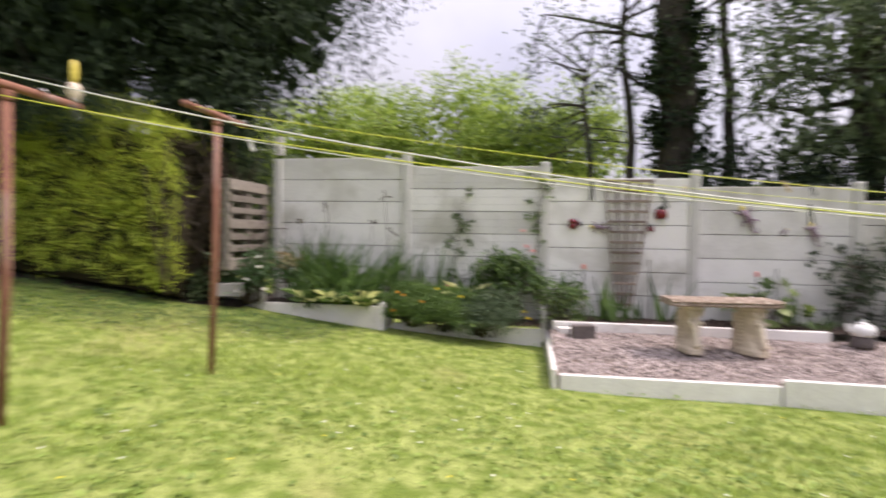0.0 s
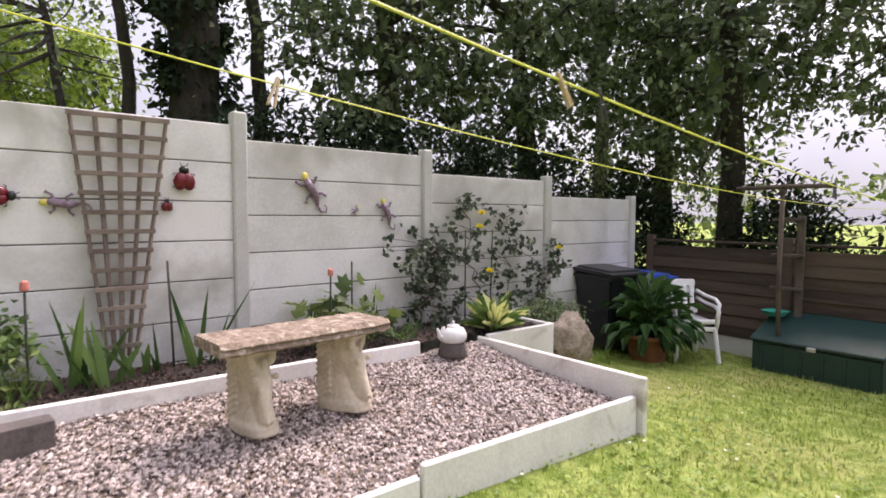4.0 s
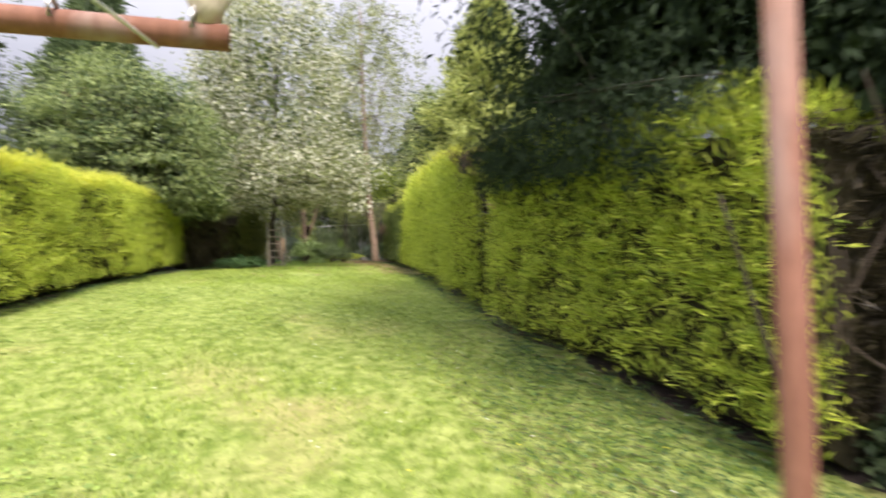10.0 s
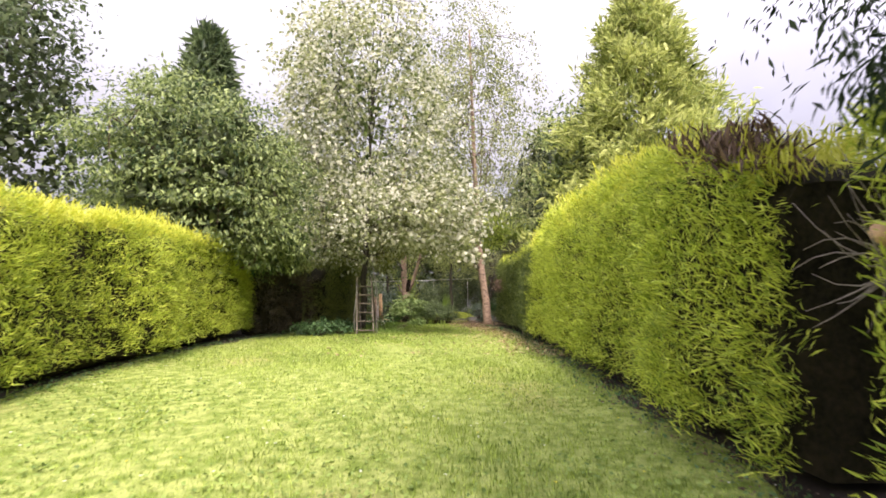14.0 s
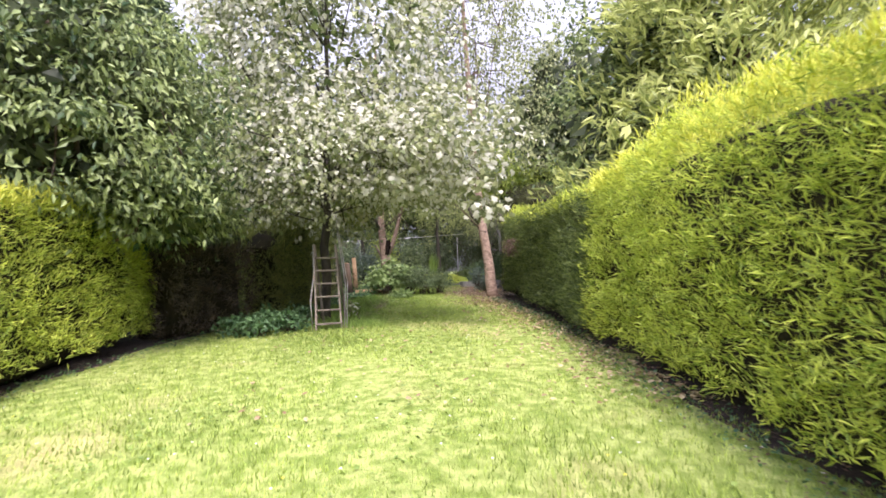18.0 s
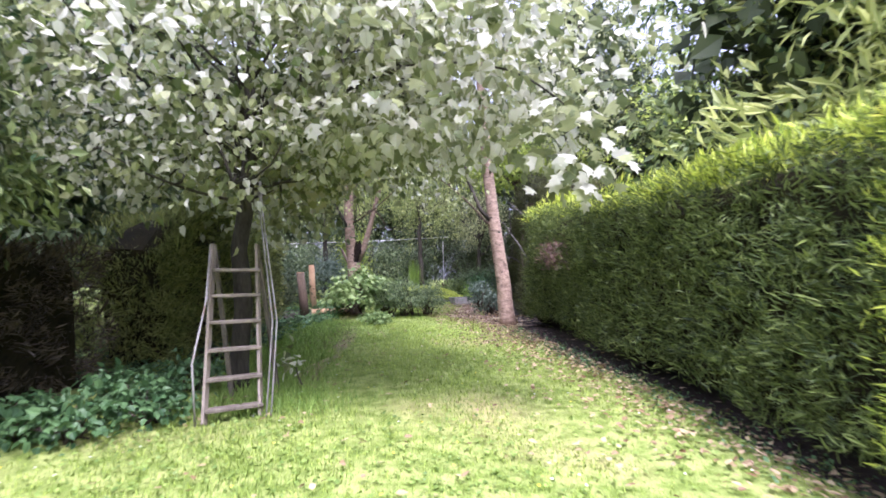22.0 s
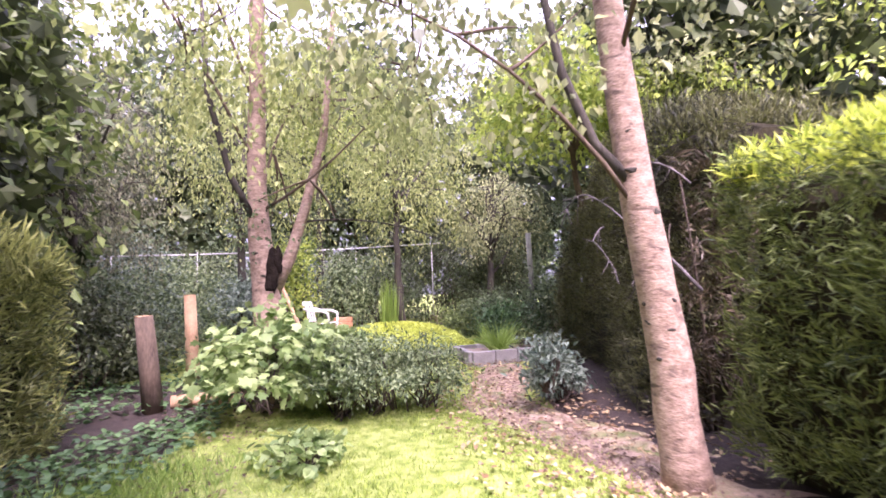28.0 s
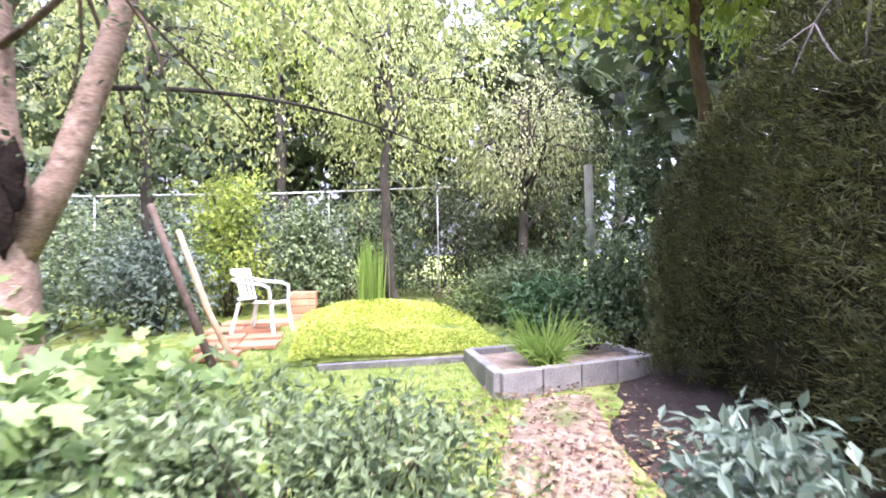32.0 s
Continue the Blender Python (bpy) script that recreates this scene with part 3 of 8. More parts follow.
GZ = [4.5, 3.4, 2.75, 2.42, 2.22, 2.12, 1.88, 1.45, 1.05, 0.42, 0.04, -0.19, -0.24, -0.55, -1.5, -3.0]


def zg(x):
    """The ground's height, which rises along the garden."""
    x = np.asarray(x, float)
    return sum(np.interp(x + d, GX, GZ) for d in (-1.0, -0.5, 0.0, 0.5, 1.0)) / 5


def turbulence(P, scale, seed=0):
    """Cheap smooth noise of many points, from about -1 to 1."""
    r = np.random.default_rng(seed)
    out = 0
    for _ in range(6):
        d = r.normal(0, scale, 3)
        out = out + np.sin(P @ d + r.uniform(0, 6.28))
    return out / 3

# ---- plants ----
def stuff(ob):
    return tagged(ob, kind="stuff")


def sprays(name, P, N, rng, material, parent, size=(0.05, 0.13), slim=0.15, each=4, up=0.45, wild=0.5, label="", tuft=7, loose=0.05):
    """Feathery conifer growth: tufts of slim sprays round each point, out along N."""
    m = len(P)
    lead = unit(N * 0.7 + np.array([0, 0, up]) + rng.normal(0, wild, (m, 3)))
    k = tuft * each
    P, N, lead = np.repeat(P, k, 0), np.repeat(N, k, 0), np.repeat(lead, k, 0)
    n = len(P)
    D = unit(lead + rng.normal(0, 0.30, (n, 3)))
    L = rng.uniform(*size, n)
    P = P + rng.normal(0, loose, (n, 3)) - N * rng.uniform(0, 0.06, n)[:, None]
    return leaves(name, P, D, unit(rng.normal(0, 0.7, (n, 3)) + N * 1.1 + np.array([0, 0, 0.7])), L, L * slim * rng.uniform(0.7, 1.3, n), material, parent, label, fold=0.15, bend=0.12)


def hedge(name, a, b, deep, height, hang, faces, rng, material, label, density=75, lump=0.10, group="", ends=(True, True), size=(0.05, 0.13), top_material=None, core_material=None, taper=0.1, profile=((0, 1), (1, 1)), inset=0.16):
    """A clipped hedge from a to b (x, y of its face's foot) that faces the side `faces` (-1: -y, 1: +y)."""
    a, b = np.array(a, float), np.array(b, float)
    run = np.linalg.norm(b - a)
    along = (b - a) / run
    out = np.array([0.0, float(faces)])
    out -= along * (out @ along)
    out /= np.linalg.norm(out)
    ob = thing(name, (*(a + b) / 2, float(zg((a[0] + b[0]) / 2))), label, "hedge", group)

    def at(u, v, w):
        """Along the run, up, and back from the face."""
        base = a + along * u[:, None] - out * (w + taper * v / height)[:, None]
        z = zg(base[:, 0]) + hang + v * np.interp(u / run, [p[0] for p in profile], [p[1] for p in profile])
        return np.column_stack([base, z])

    def sample(n, side):
        u, v = rng.uniform(0, run, n), rng.uniform(0, height, n)
        o3, a3 = np.array([*out, 0]), np.array([*along, 0])
        if side == "face":
            return at(u, v, np.zeros(n)), np.tile(o3, (n, 1))
        if side == "top":
            return at(u, np.full(n, height), rng.uniform(0, deep, n)), np.tile([0, 0, 1.0], (n, 1))
        if side == "start":
            return at(np.zeros(n), v, rng.uniform(0, deep, n)), np.tile(-a3, (n, 1))
        return at(np.full(n, run), v, rng.uniform(0, deep, n)), np.tile(a3, (n, 1))

    sides = [("face", run * height), ("top", run * deep * 0.6)] + ([("start", deep * height)] if ends[0] else []) + ([("end", deep * height)] if ends[1] else [])
    PP, NN = [], []
    for side, area in sides:
        P, N = sample(int(area * density), side)
        P = P + N * (turbulence(P, 2.2, 5) * lump + turbulence(P, 0.9, 6) * lump * 0.8 + rng.uniform(-0.10, 0.05, len(P)))[:, None]
        if side == "top":
            # with a top_material the face's upper rim also gets the painted rim light
            rim, face = sample(int(run * density * 0.28), "face")
            rim[:, 2] = zg(rim[:, 0]) + hang + height * 0.97 * np.interp(np.linalg.norm(rim[:, :2] - a, axis=1) / run, [p[0] for p in profile], [p[1] for p in profile]) + rng.uniform(-0.06, 0.05, len(rim))
            rim[:, :2] += out * rng.uniform(-0.12, 0.04, (len(rim), 1)) - out * taper * 0.6
            P, N = np.concatenate([P, rim]), np.concatenate([N, unit(face + np.array([0, 0, 0.8]))])
            stuff(sprays("top_growth", P, N, rng, top_material or material, ob, (size[0], size[1] * 1.4), up=0.9, each=2))
        else:
            PP.append(P)
            NN.append(N)
    stuff(sprays("foliage", np.concatenate(PP), np.concatenate(NN), rng, material, ob, size, each=3))
    # lumpy solid a hand's breadth behind the leaves, dark to stand for inner shade
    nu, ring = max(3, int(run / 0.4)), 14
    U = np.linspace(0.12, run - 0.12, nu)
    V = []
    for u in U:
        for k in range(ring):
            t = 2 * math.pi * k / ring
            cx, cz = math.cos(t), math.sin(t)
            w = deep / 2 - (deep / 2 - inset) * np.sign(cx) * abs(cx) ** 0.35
            # the lower half drops below the leaves, painting the shaded gap dark
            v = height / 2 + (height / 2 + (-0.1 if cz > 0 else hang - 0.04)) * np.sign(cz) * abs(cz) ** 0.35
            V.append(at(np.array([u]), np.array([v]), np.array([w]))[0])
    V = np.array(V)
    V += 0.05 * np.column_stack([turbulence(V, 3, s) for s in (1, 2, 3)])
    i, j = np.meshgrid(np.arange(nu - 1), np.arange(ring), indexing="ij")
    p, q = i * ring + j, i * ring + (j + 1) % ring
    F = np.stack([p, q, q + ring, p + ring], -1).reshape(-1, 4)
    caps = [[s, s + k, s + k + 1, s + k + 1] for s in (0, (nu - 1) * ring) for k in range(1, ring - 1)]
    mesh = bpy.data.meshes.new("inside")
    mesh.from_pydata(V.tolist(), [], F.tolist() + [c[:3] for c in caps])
    link_mesh("inside", mesh, core_material or M["hedge_core"], ob, "dark solid for the hedge's shaded inside", True)
    # stems from the ground
    lines = []
    for u in np.arange(0.3, run, 0.75):
        foot = at(np.array([u + rng.uniform(-0.2, 0.2)]), np.array([0.3]), np.array([deep * 0.45 + rng.uniform(-0.1, 0.1)]))[0]
        g = foot.copy()
        g[2] = zg(foot[0]) - 0.05
        lines.append((bent(g, foot + rng.normal(0, 0.05, 3), 0.03, 4, (1, 0, 0)), 0.045))
    stuff(tubes("stem_growth", lines, M["bark_brown"], ob, 6, "", True))
    return ob


def above_walk(P):
    """Growth is kept clear of head height over the mown walk."""
    aside = np.abs(P[:, 1] - np.interp(P[:, 0], [-27, -25, -20, -13], [4.9, 4.5, 3.45, 3.25]))
    return (aside > 1.0) | (P[:, 2] > zg(P[:, 0]) + 2.1) | (P[:, 0] < -26.6) | (P[:, 0] > -12)


def crown_points(rng, centre, radii, clumps, per, spread, inner=0.45, low=-0.7, flat=0.6, weep=0.0):
    """Leaf places in clumps over an uneven crown; also the clumps' centres."""
    d = unit(rng.normal(0, 1, (clumps * 3, 3)))
    d = d[d[:, 2] > low][:clumps]
    r = rng.uniform(inner, 1.0, len(d)) ** 0.6
    r = r * (1 + 0.22 * turbulence(d * 3, 1.3, int(rng.integers(1e6))))
    C = np.array(centre) + d * r[:, None] * np.array(radii)
    s = rng.normal(0, 1, (len(C), per, 3)) * (spread * rng.uniform(0.6, 1.3, (len(C), 1, 1))) * np.array([1, 1, flat])
    if weep:
        # leaves strung along hanging twigs
        hang = rng.uniform(0, 1, (len(C), per)) * (weep * rng.uniform(0.4, 1.2, (len(C), 1)))
        s = s * np.array([0.4, 0.4, 0.15]) + rng.normal(0, 0.16, (len(C), 1, 3)) * hang[..., None]
        s[..., 2] -= hang
    P = (C[:, None] + s).reshape(-1, 3)
    out = unit(np.repeat(C - np.array(centre), per, 0) / np.array(radii) + s.reshape(-1, 3) / spread * 0.5)
    clear = above_walk(P)
    return P[clear], out[clear], C[above_walk(C)]


def crown(name, rng, centre, radii, clumps, per, spread, size, material, parent, wide=0.5, broad=False, droop=0.3, label="", inner=0.45, low=-0.7, wild=0.6, flat=0.6, core=0, core_size=0.34, weep=0.0, lobes=False, core_material=None):
    P, out, C = crown_points(rng, centre, radii, clumps, per, spread, inner, low, flat, weep)
    n = len(P)
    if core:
        # the inner leaves, in bigger overlapping sprays; a darker core_material paints their shade
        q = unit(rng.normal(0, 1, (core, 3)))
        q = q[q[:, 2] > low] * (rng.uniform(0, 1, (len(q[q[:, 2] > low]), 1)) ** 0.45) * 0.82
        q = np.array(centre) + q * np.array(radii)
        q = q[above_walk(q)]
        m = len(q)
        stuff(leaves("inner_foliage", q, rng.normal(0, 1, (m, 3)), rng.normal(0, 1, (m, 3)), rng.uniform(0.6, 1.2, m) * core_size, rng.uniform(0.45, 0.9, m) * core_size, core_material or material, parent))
    D = unit(out * 0.5 + rng.normal(0, wild, (n, 3)) + np.array([0, 0, -droop]))
    N = unit(np.array([0, 0, 0.8]) + out * 0.5 + rng.normal(0, 0.45, (n, 3)))
    L = rng.uniform(size * 0.65, size * 1.3, n)
    if lobes:
        stuff(lobed(name, P, D, N, L, material, parent, label))
        return C
    stuff(leaves(name, P, D, N, L, L * wide, material, parent, label, broad=broad, bend=0.1))
    return C


def woody_tree(name, rng, foot, trunk_points, trunk_radii, crowns, label, category="tree", bark="bark_brown", limbs=9, limb_radius=0.06, twigs=60, group="", seg=12, lump=0.08, wobble=0.02, flare=1.25, limb_bark=None, reach=99.0, twig_reach=99.0):
    """A tree: a tapered trunk through the given points, crowns of leaf clumps, and limbs that reach into them."""
    ob = thing(name, foot, label, category, group)
    T = np.array(trunk_points, float)
    t = np.linspace(0, 1, 18)
    k = np.linspace(0, 1, len(T))
    pts = np.column_stack([np.interp(t, k, T[:, c]) for c in range(3)])
    pts[1:-1] = (pts[:-2] + 2 * pts[1:-1] + pts[2:]) / 4
    pts[1:, :2] += rng.normal(0, wobble, (17, 2))
    rad = np.interp(t, np.linspace(0, 1, len(trunk_radii)), trunk_radii)
    rad[0] *= flare
    tube("trunk", pts, rad, M[bark], ob, seg, "", lump, rng, True)
    heads = []
    for args in crowns:
        args = dict(args)
        heads.append(crown("crown", rng, parent=ob, **args))
    C = np.concatenate(heads) if heads else np.zeros((0, 3))
    made = []
    if len(C):
        near = C[np.hypot(C[:, 0] - foot[0], C[:, 1] - foot[1]) < reach]
        pick = rng.choice(len(near), min(limbs, len(near)), replace=False)
        for c in near[pick]:
            h = np.clip(0.25 + 0.6 * (c[2] - pts[0, 2]) / (pts[-1, 2] - pts[0, 2] + 1e-6) * 0.9, 0.25, 0.95)
            s = np.array([np.interp(h, t, pts[:, q]) for q in range(3)])
            r = min(limb_radius, np.interp(h, t, rad) * 0.7)
            line = bent(s, c, rng.uniform(-0.15, 0.25) * np.linalg.norm(c - s), 7, unit(np.array([rng.normal(), rng.normal(), 1.0])))
            made.append(line)
            tube("limb", line, np.linspace(r, r * 0.25, 7), M[limb_bark or bark], ob, 6, world_space=True)
        lines = []
        for c in C[rng.choice(len(C), min(twigs, len(C)), replace=False)]:
            line = made[rng.integers(len(made))] if made else pts
            allp = np.concatenate([m[2:] for m in made]) if made else pts
            s = allp[np.argmin(np.linalg.norm(allp - c, axis=1))]
            if np.linalg.norm(s - c) > twig_reach:
                continue
            lines.append((bent(s, c, rng.uniform(-0.1, 0.2), 5, unit(rng.normal(0, 1, 3))), np.linspace(0.016, 0.005, 5)))
        if lines:
            stuff(tubes("twig_growth", lines, M[limb_bark or bark], ob, 4, "", True))
    return ob


def bush(name, rng, at, radii, clumps, per, size, material, label, wide=0.5, broad=False, category="shrub", lobes=False, stems=7, spread=0.13, droop=0.2, low=-0.35, group="", lift=0.0, inner=0.35, material_stem="twig"):
    """A shrub from the ground: stems and clumps of leaves."""
    z = float(zg(at[0])) + lift
    ob = thing(name, (at[0], at[1], z), label, category, group)
    mid = (at[0], at[1], z + radii[2] * 0.75)
    if lobes:
        P, out, C = crown_points(rng, mid, radii, clumps, per, spread, inner, low)
        n = len(P)
        lobed("foliage", P, out * 0.6 + rng.normal(0, 0.45, (n, 3)) + [0, 0, -droop], out * 0.6 + rng.normal(0, 0.35, (n, 3)) + [0, 0, 0.8], rng.uniform(0.6, 1.2, n) * size, material, ob)
    else:
        C = crown("foliage", rng, mid, radii, clumps, per, spread, size, material, ob, wide, broad, droop, low=low, inner=inner)
    lines = []
    for c in C[rng.choice(len(C), min(stems * 3, len(C)), replace=False)]:
        f = np.array([at[0] + rng.normal(0, radii[0] * 0.18), at[1] + rng.normal(0, radii[1] * 0.18), z - 0.04])
        lines.append((bent(f, c, rng.uniform(-0.08, 0.08), 5, (1, 0.5, 0)), np.linspace(0.012, 0.004, 5)))
    stuff(tubes("stem_growth", lines, M[material_stem], ob, 5, "", True))
    return ob


def sword_plant(name, rng, at, n, length, width, label, material="sword_leaf", spread=0.06, lean=0.25, droop=0.25, category="plant", z=None, group=""):
    """A fan of strap leaves from one foot."""
    z = float(zg(at[0])) if z is None else z
    ob = thing(name, (at[0], at[1], z), label, category, group)
    ang = rng.uniform(0, 2 * np.pi, n)
    P = np.column_stack([at[0] + spread * rng.normal(0, 1, n), at[1] + spread * rng.normal(0, 0.6, n), np.full(n, z - 0.02)])
    D = np.column_stack([np.cos(ang) * lean * rng.uniform(0.3, 1.4, n), np.sin(ang) * lean * 0.7 * rng.uniform(0.3, 1.2, n), np.ones(n)])
    L, W, bow = rng.uniform(0.6, 1.15, n) * length, width * rng.uniform(0.7, 1.2, n), droop * rng.uniform(0.2, 1.6, n)
    if n > 310:
        stuff(blades("leaf_growth", P, D, L, W, M[material], ob, "", bow, 5, rng, (0, -1, 0)))
    else:
        for k in range(n):
            blades("leaf", P[k:k + 1], D[k:k + 1], L[k], W[k], M[material], ob, "", bow[k], 6, rng, (0, -1, 0))
    return ob


def rosette(name, rng, at, n, length, width, label, material="hosta", z=None, rise=0.7, category="plant", group=""):
    """Broad leaves that arch out from one foot."""
    z = float(zg(at[0])) if z is None else z
    ob = thing(name, (at[0], at[1], z), label, category, group)
    ang = rng.uniform(0, 2 * np.pi, n)
    el = rng.uniform(0.1, 1.0, n) * rise
    D = np.column_stack([np.cos(ang) * np.cos(el), np.sin(ang) * np.cos(el), np.sin(el) + 0.15])
    st = rng.uniform(0.05, 0.5, n)[:, None] * length
    P = np.array([at[0], at[1], z]) + D * st
    N = np.column_stack([np.zeros(n), np.zeros(n), np.ones(n)]) + rng.normal(0, 0.25, (n, 3))
    for k in range(n):
        leaves("leaf", P[k:k + 1], D[k:k + 1], N[k:k + 1], rng.uniform(0.6, 1.1) * length, rng.uniform(0.8, 1.2) * width, M[material], ob, broad=True, bend=0.18, fold=0.2)
    stuff(tubes("stalk_growth", [(np.array([[at[0], at[1], z - 0.02], [at[0], at[1], z + 0.01], p]), np.array([0.006, 0.006, 0.004])) for p in P], M["mid_leaf"], ob, 4, "", True))
    return ob

# ---- ground ----
def make_ground():
    xs = np.unique(np.concatenate([np.linspace(-400, -60, 12), np.linspace(-60, -38, 20), np.arange(-38, 12.01, 0.25), np.linspace(12, 40, 12), np.linspace(40, 400, 12)]))
    ys = np.unique(np.concatenate([np.linspace(-400, -40, 12), np.linspace(-40, -8, 20), np.arange(-8, 12.01, 0.25), np.linspace(12, 40, 14), np.linspace(40, 400, 12)]))
    X, Y = np.meshgrid(xs, ys, indexing="ij")
    P = np.column_stack([X.ravel(), Y.ravel(), np.zeros(X.size)])
    Z = zg(P[:, 0]) + 0.012 * turbulence(P, 1.3, 3) * (np.abs(P[:, 0]) < 45)
    V = np.column_stack([P[:, :2], Z])
    i, j = np.meshgrid(np.arange(len(xs) - 1), np.arange(len(ys) - 1), indexing="ij")
    a = i * len(ys) + j
    F = np.stack([a, a + len(ys), a + len(ys) + 1, a + 1], -1).reshape(-1, 4)
    ob = np_mesh("ground", V, F, M["lawn"], smooth=True)
    return tagged(ob, "sloping lawn of short patchy yellow-green grass", "lawn", kind="structure")


make_ground()


def flat_patch(name, outline, lift, material, label, category="soil", rough=0.02, step=0.22, seed=1):
    """A thin sheet of earth over the ground, with an uneven edge: outline gives y from and to along x."""
    x0, x1 = outline[0][0], outline[-1][0]
    xs = np.arange(x0, x1 + 1e-6, step)
    lo = np.interp(xs, [o[0] for o in outline], [o[1] for o in outline])
    hi = np.interp(xs, [o[0] for o in outline], [o[2] for o in outline])
    q = np.column_stack([xs, lo, hi])
    lo = lo + 0.13 * turbulence(q, 2.1, seed)
    hi = hi + 0.13 * turbulence(q, 2.6, seed + 1)
    nv = 9
    t = np.linspace(0, 1, nv)
    X = np.repeat(xs, nv)
    Y = (lo[:, None] + (hi - lo)[:, None] * t).ravel()
    edge = np.tile(np.minimum(1, 4 * np.minimum(t, 1 - t)), len(xs))
    P = np.column_stack([X, Y, np.zeros(len(X))])
    Z = zg(X) + 0.012 * turbulence(P, 1.3, 3) + lift * edge - 0.012 * (edge == 0) + rough * edge * turbulence(P, 7, seed + 3)
    i, j = np.meshgrid(np.arange(len(xs) - 1), np.arange(nv - 1), indexing="ij")
    a = i * nv + j
    F = np.stack([a, a + nv, a + nv + 1, a + 1], -1).reshape(-1, 4)
    ob = np_mesh(name, np.column_stack([X, Y, Z]), F, material, smooth=True)
    return tagged(ob, label, category, kind="structure")


# bare earth under the hedges and on the worn path at the end
flat_patch("ground_under_hedge", [(-31.0, 7.1, 8.8), (-29, 6.3, 8.6), (-27.2, 5.8, 8.4), (-25.5, 5.75, 8.2), (-19, 5.92, 8.2), (-8, 5.55, 8.2), (-5, 5.68, 8.2), (-3.0, 6.15, 8.2), (-2.4, 6.55, 8.2)], 0.03, M["soil"], "dark bare earth with fallen leaves under the hedge", "earth", seed=11)
flat_patch("ground_under_left_hedge", [(-21.5, -3.0, 0.5), (-18.5, -3.0, -0.1), (-16, -3.0, -0.85), (-4, -3.0, -0.95)], 0.03, M["soil"], "dark bare earth under the hedge", "earth", seed=21)
flat_patch("ground_under_bushes", [(-30, -1.0, 2.6), (-27, -1.0, 2.3), (-24, -1.0, 1.45), (-21.5, -1.0, 1.5)], 0.03, M["soil"], "dark bare earth under the shrubs", "earth", seed=31)
flat_patch("worn_path", [(-29.9, 5.9, 6.5), (-29, 5.45, 6.4), (-28, 5.1, 6.0), (-27, 5.25, 6.1), (-25.9, 5.5, 6.8), (-24.6, 5.7, 6.9)], 0.03, M["path_earth"], "worn brown path strewn with dry leaves", "path", rough=0.012, seed=41)


flat_patch("worn_track", [(-25.8, 2.84, 2.98), (-24.0, 2.78, 2.94), (-22.8, 2.66, 2.84), (-21.5, 2.44, 2.66), (-20.3, 2.24, 2.48)], 0.018, M["track"], "narrow worn sandy track through the grass", "path", rough=0.008, step=0.1, seed=61)


def in_lawn(x, y):
    """Where grass grows."""
    hi = np.interp(x, [-34, -30.6, -29, -27.5, -25, -19, -8, -5, -2.4, -2.3, 9.2], [4.2, 5.8, 5.7, 5.45, 6.0, 6.1, 5.75, 5.9, 6.5, 7.0, 7.0])
    lo = np.interp(x, [-34, -27, -24, -21, -18.5, -16, -4, -3.9, 9.2], [2.5, 2.4, 1.4, 1.0, 0.0, -0.9, -1.0, -4.5, -4.5])
    ok = (y < hi + 0.12 * np.sin(5 * x)) & (y > lo + 0.1 * np.sin(4 * x))
    ok &= ~((x > 1.45) & (x < 5.5) & (y > 5.1))
    ok &= ~((x > 5.3) & (x < 6.4) & (y > 6.5))
    ok &= ~((x > -3.2) & (x < -0.45) & (y > 6.75))
    ok &= ~((x > -0.6) & (x < 1.6) & (y > 6.95))
    return ok & (x > -33) & (x < 9.2)


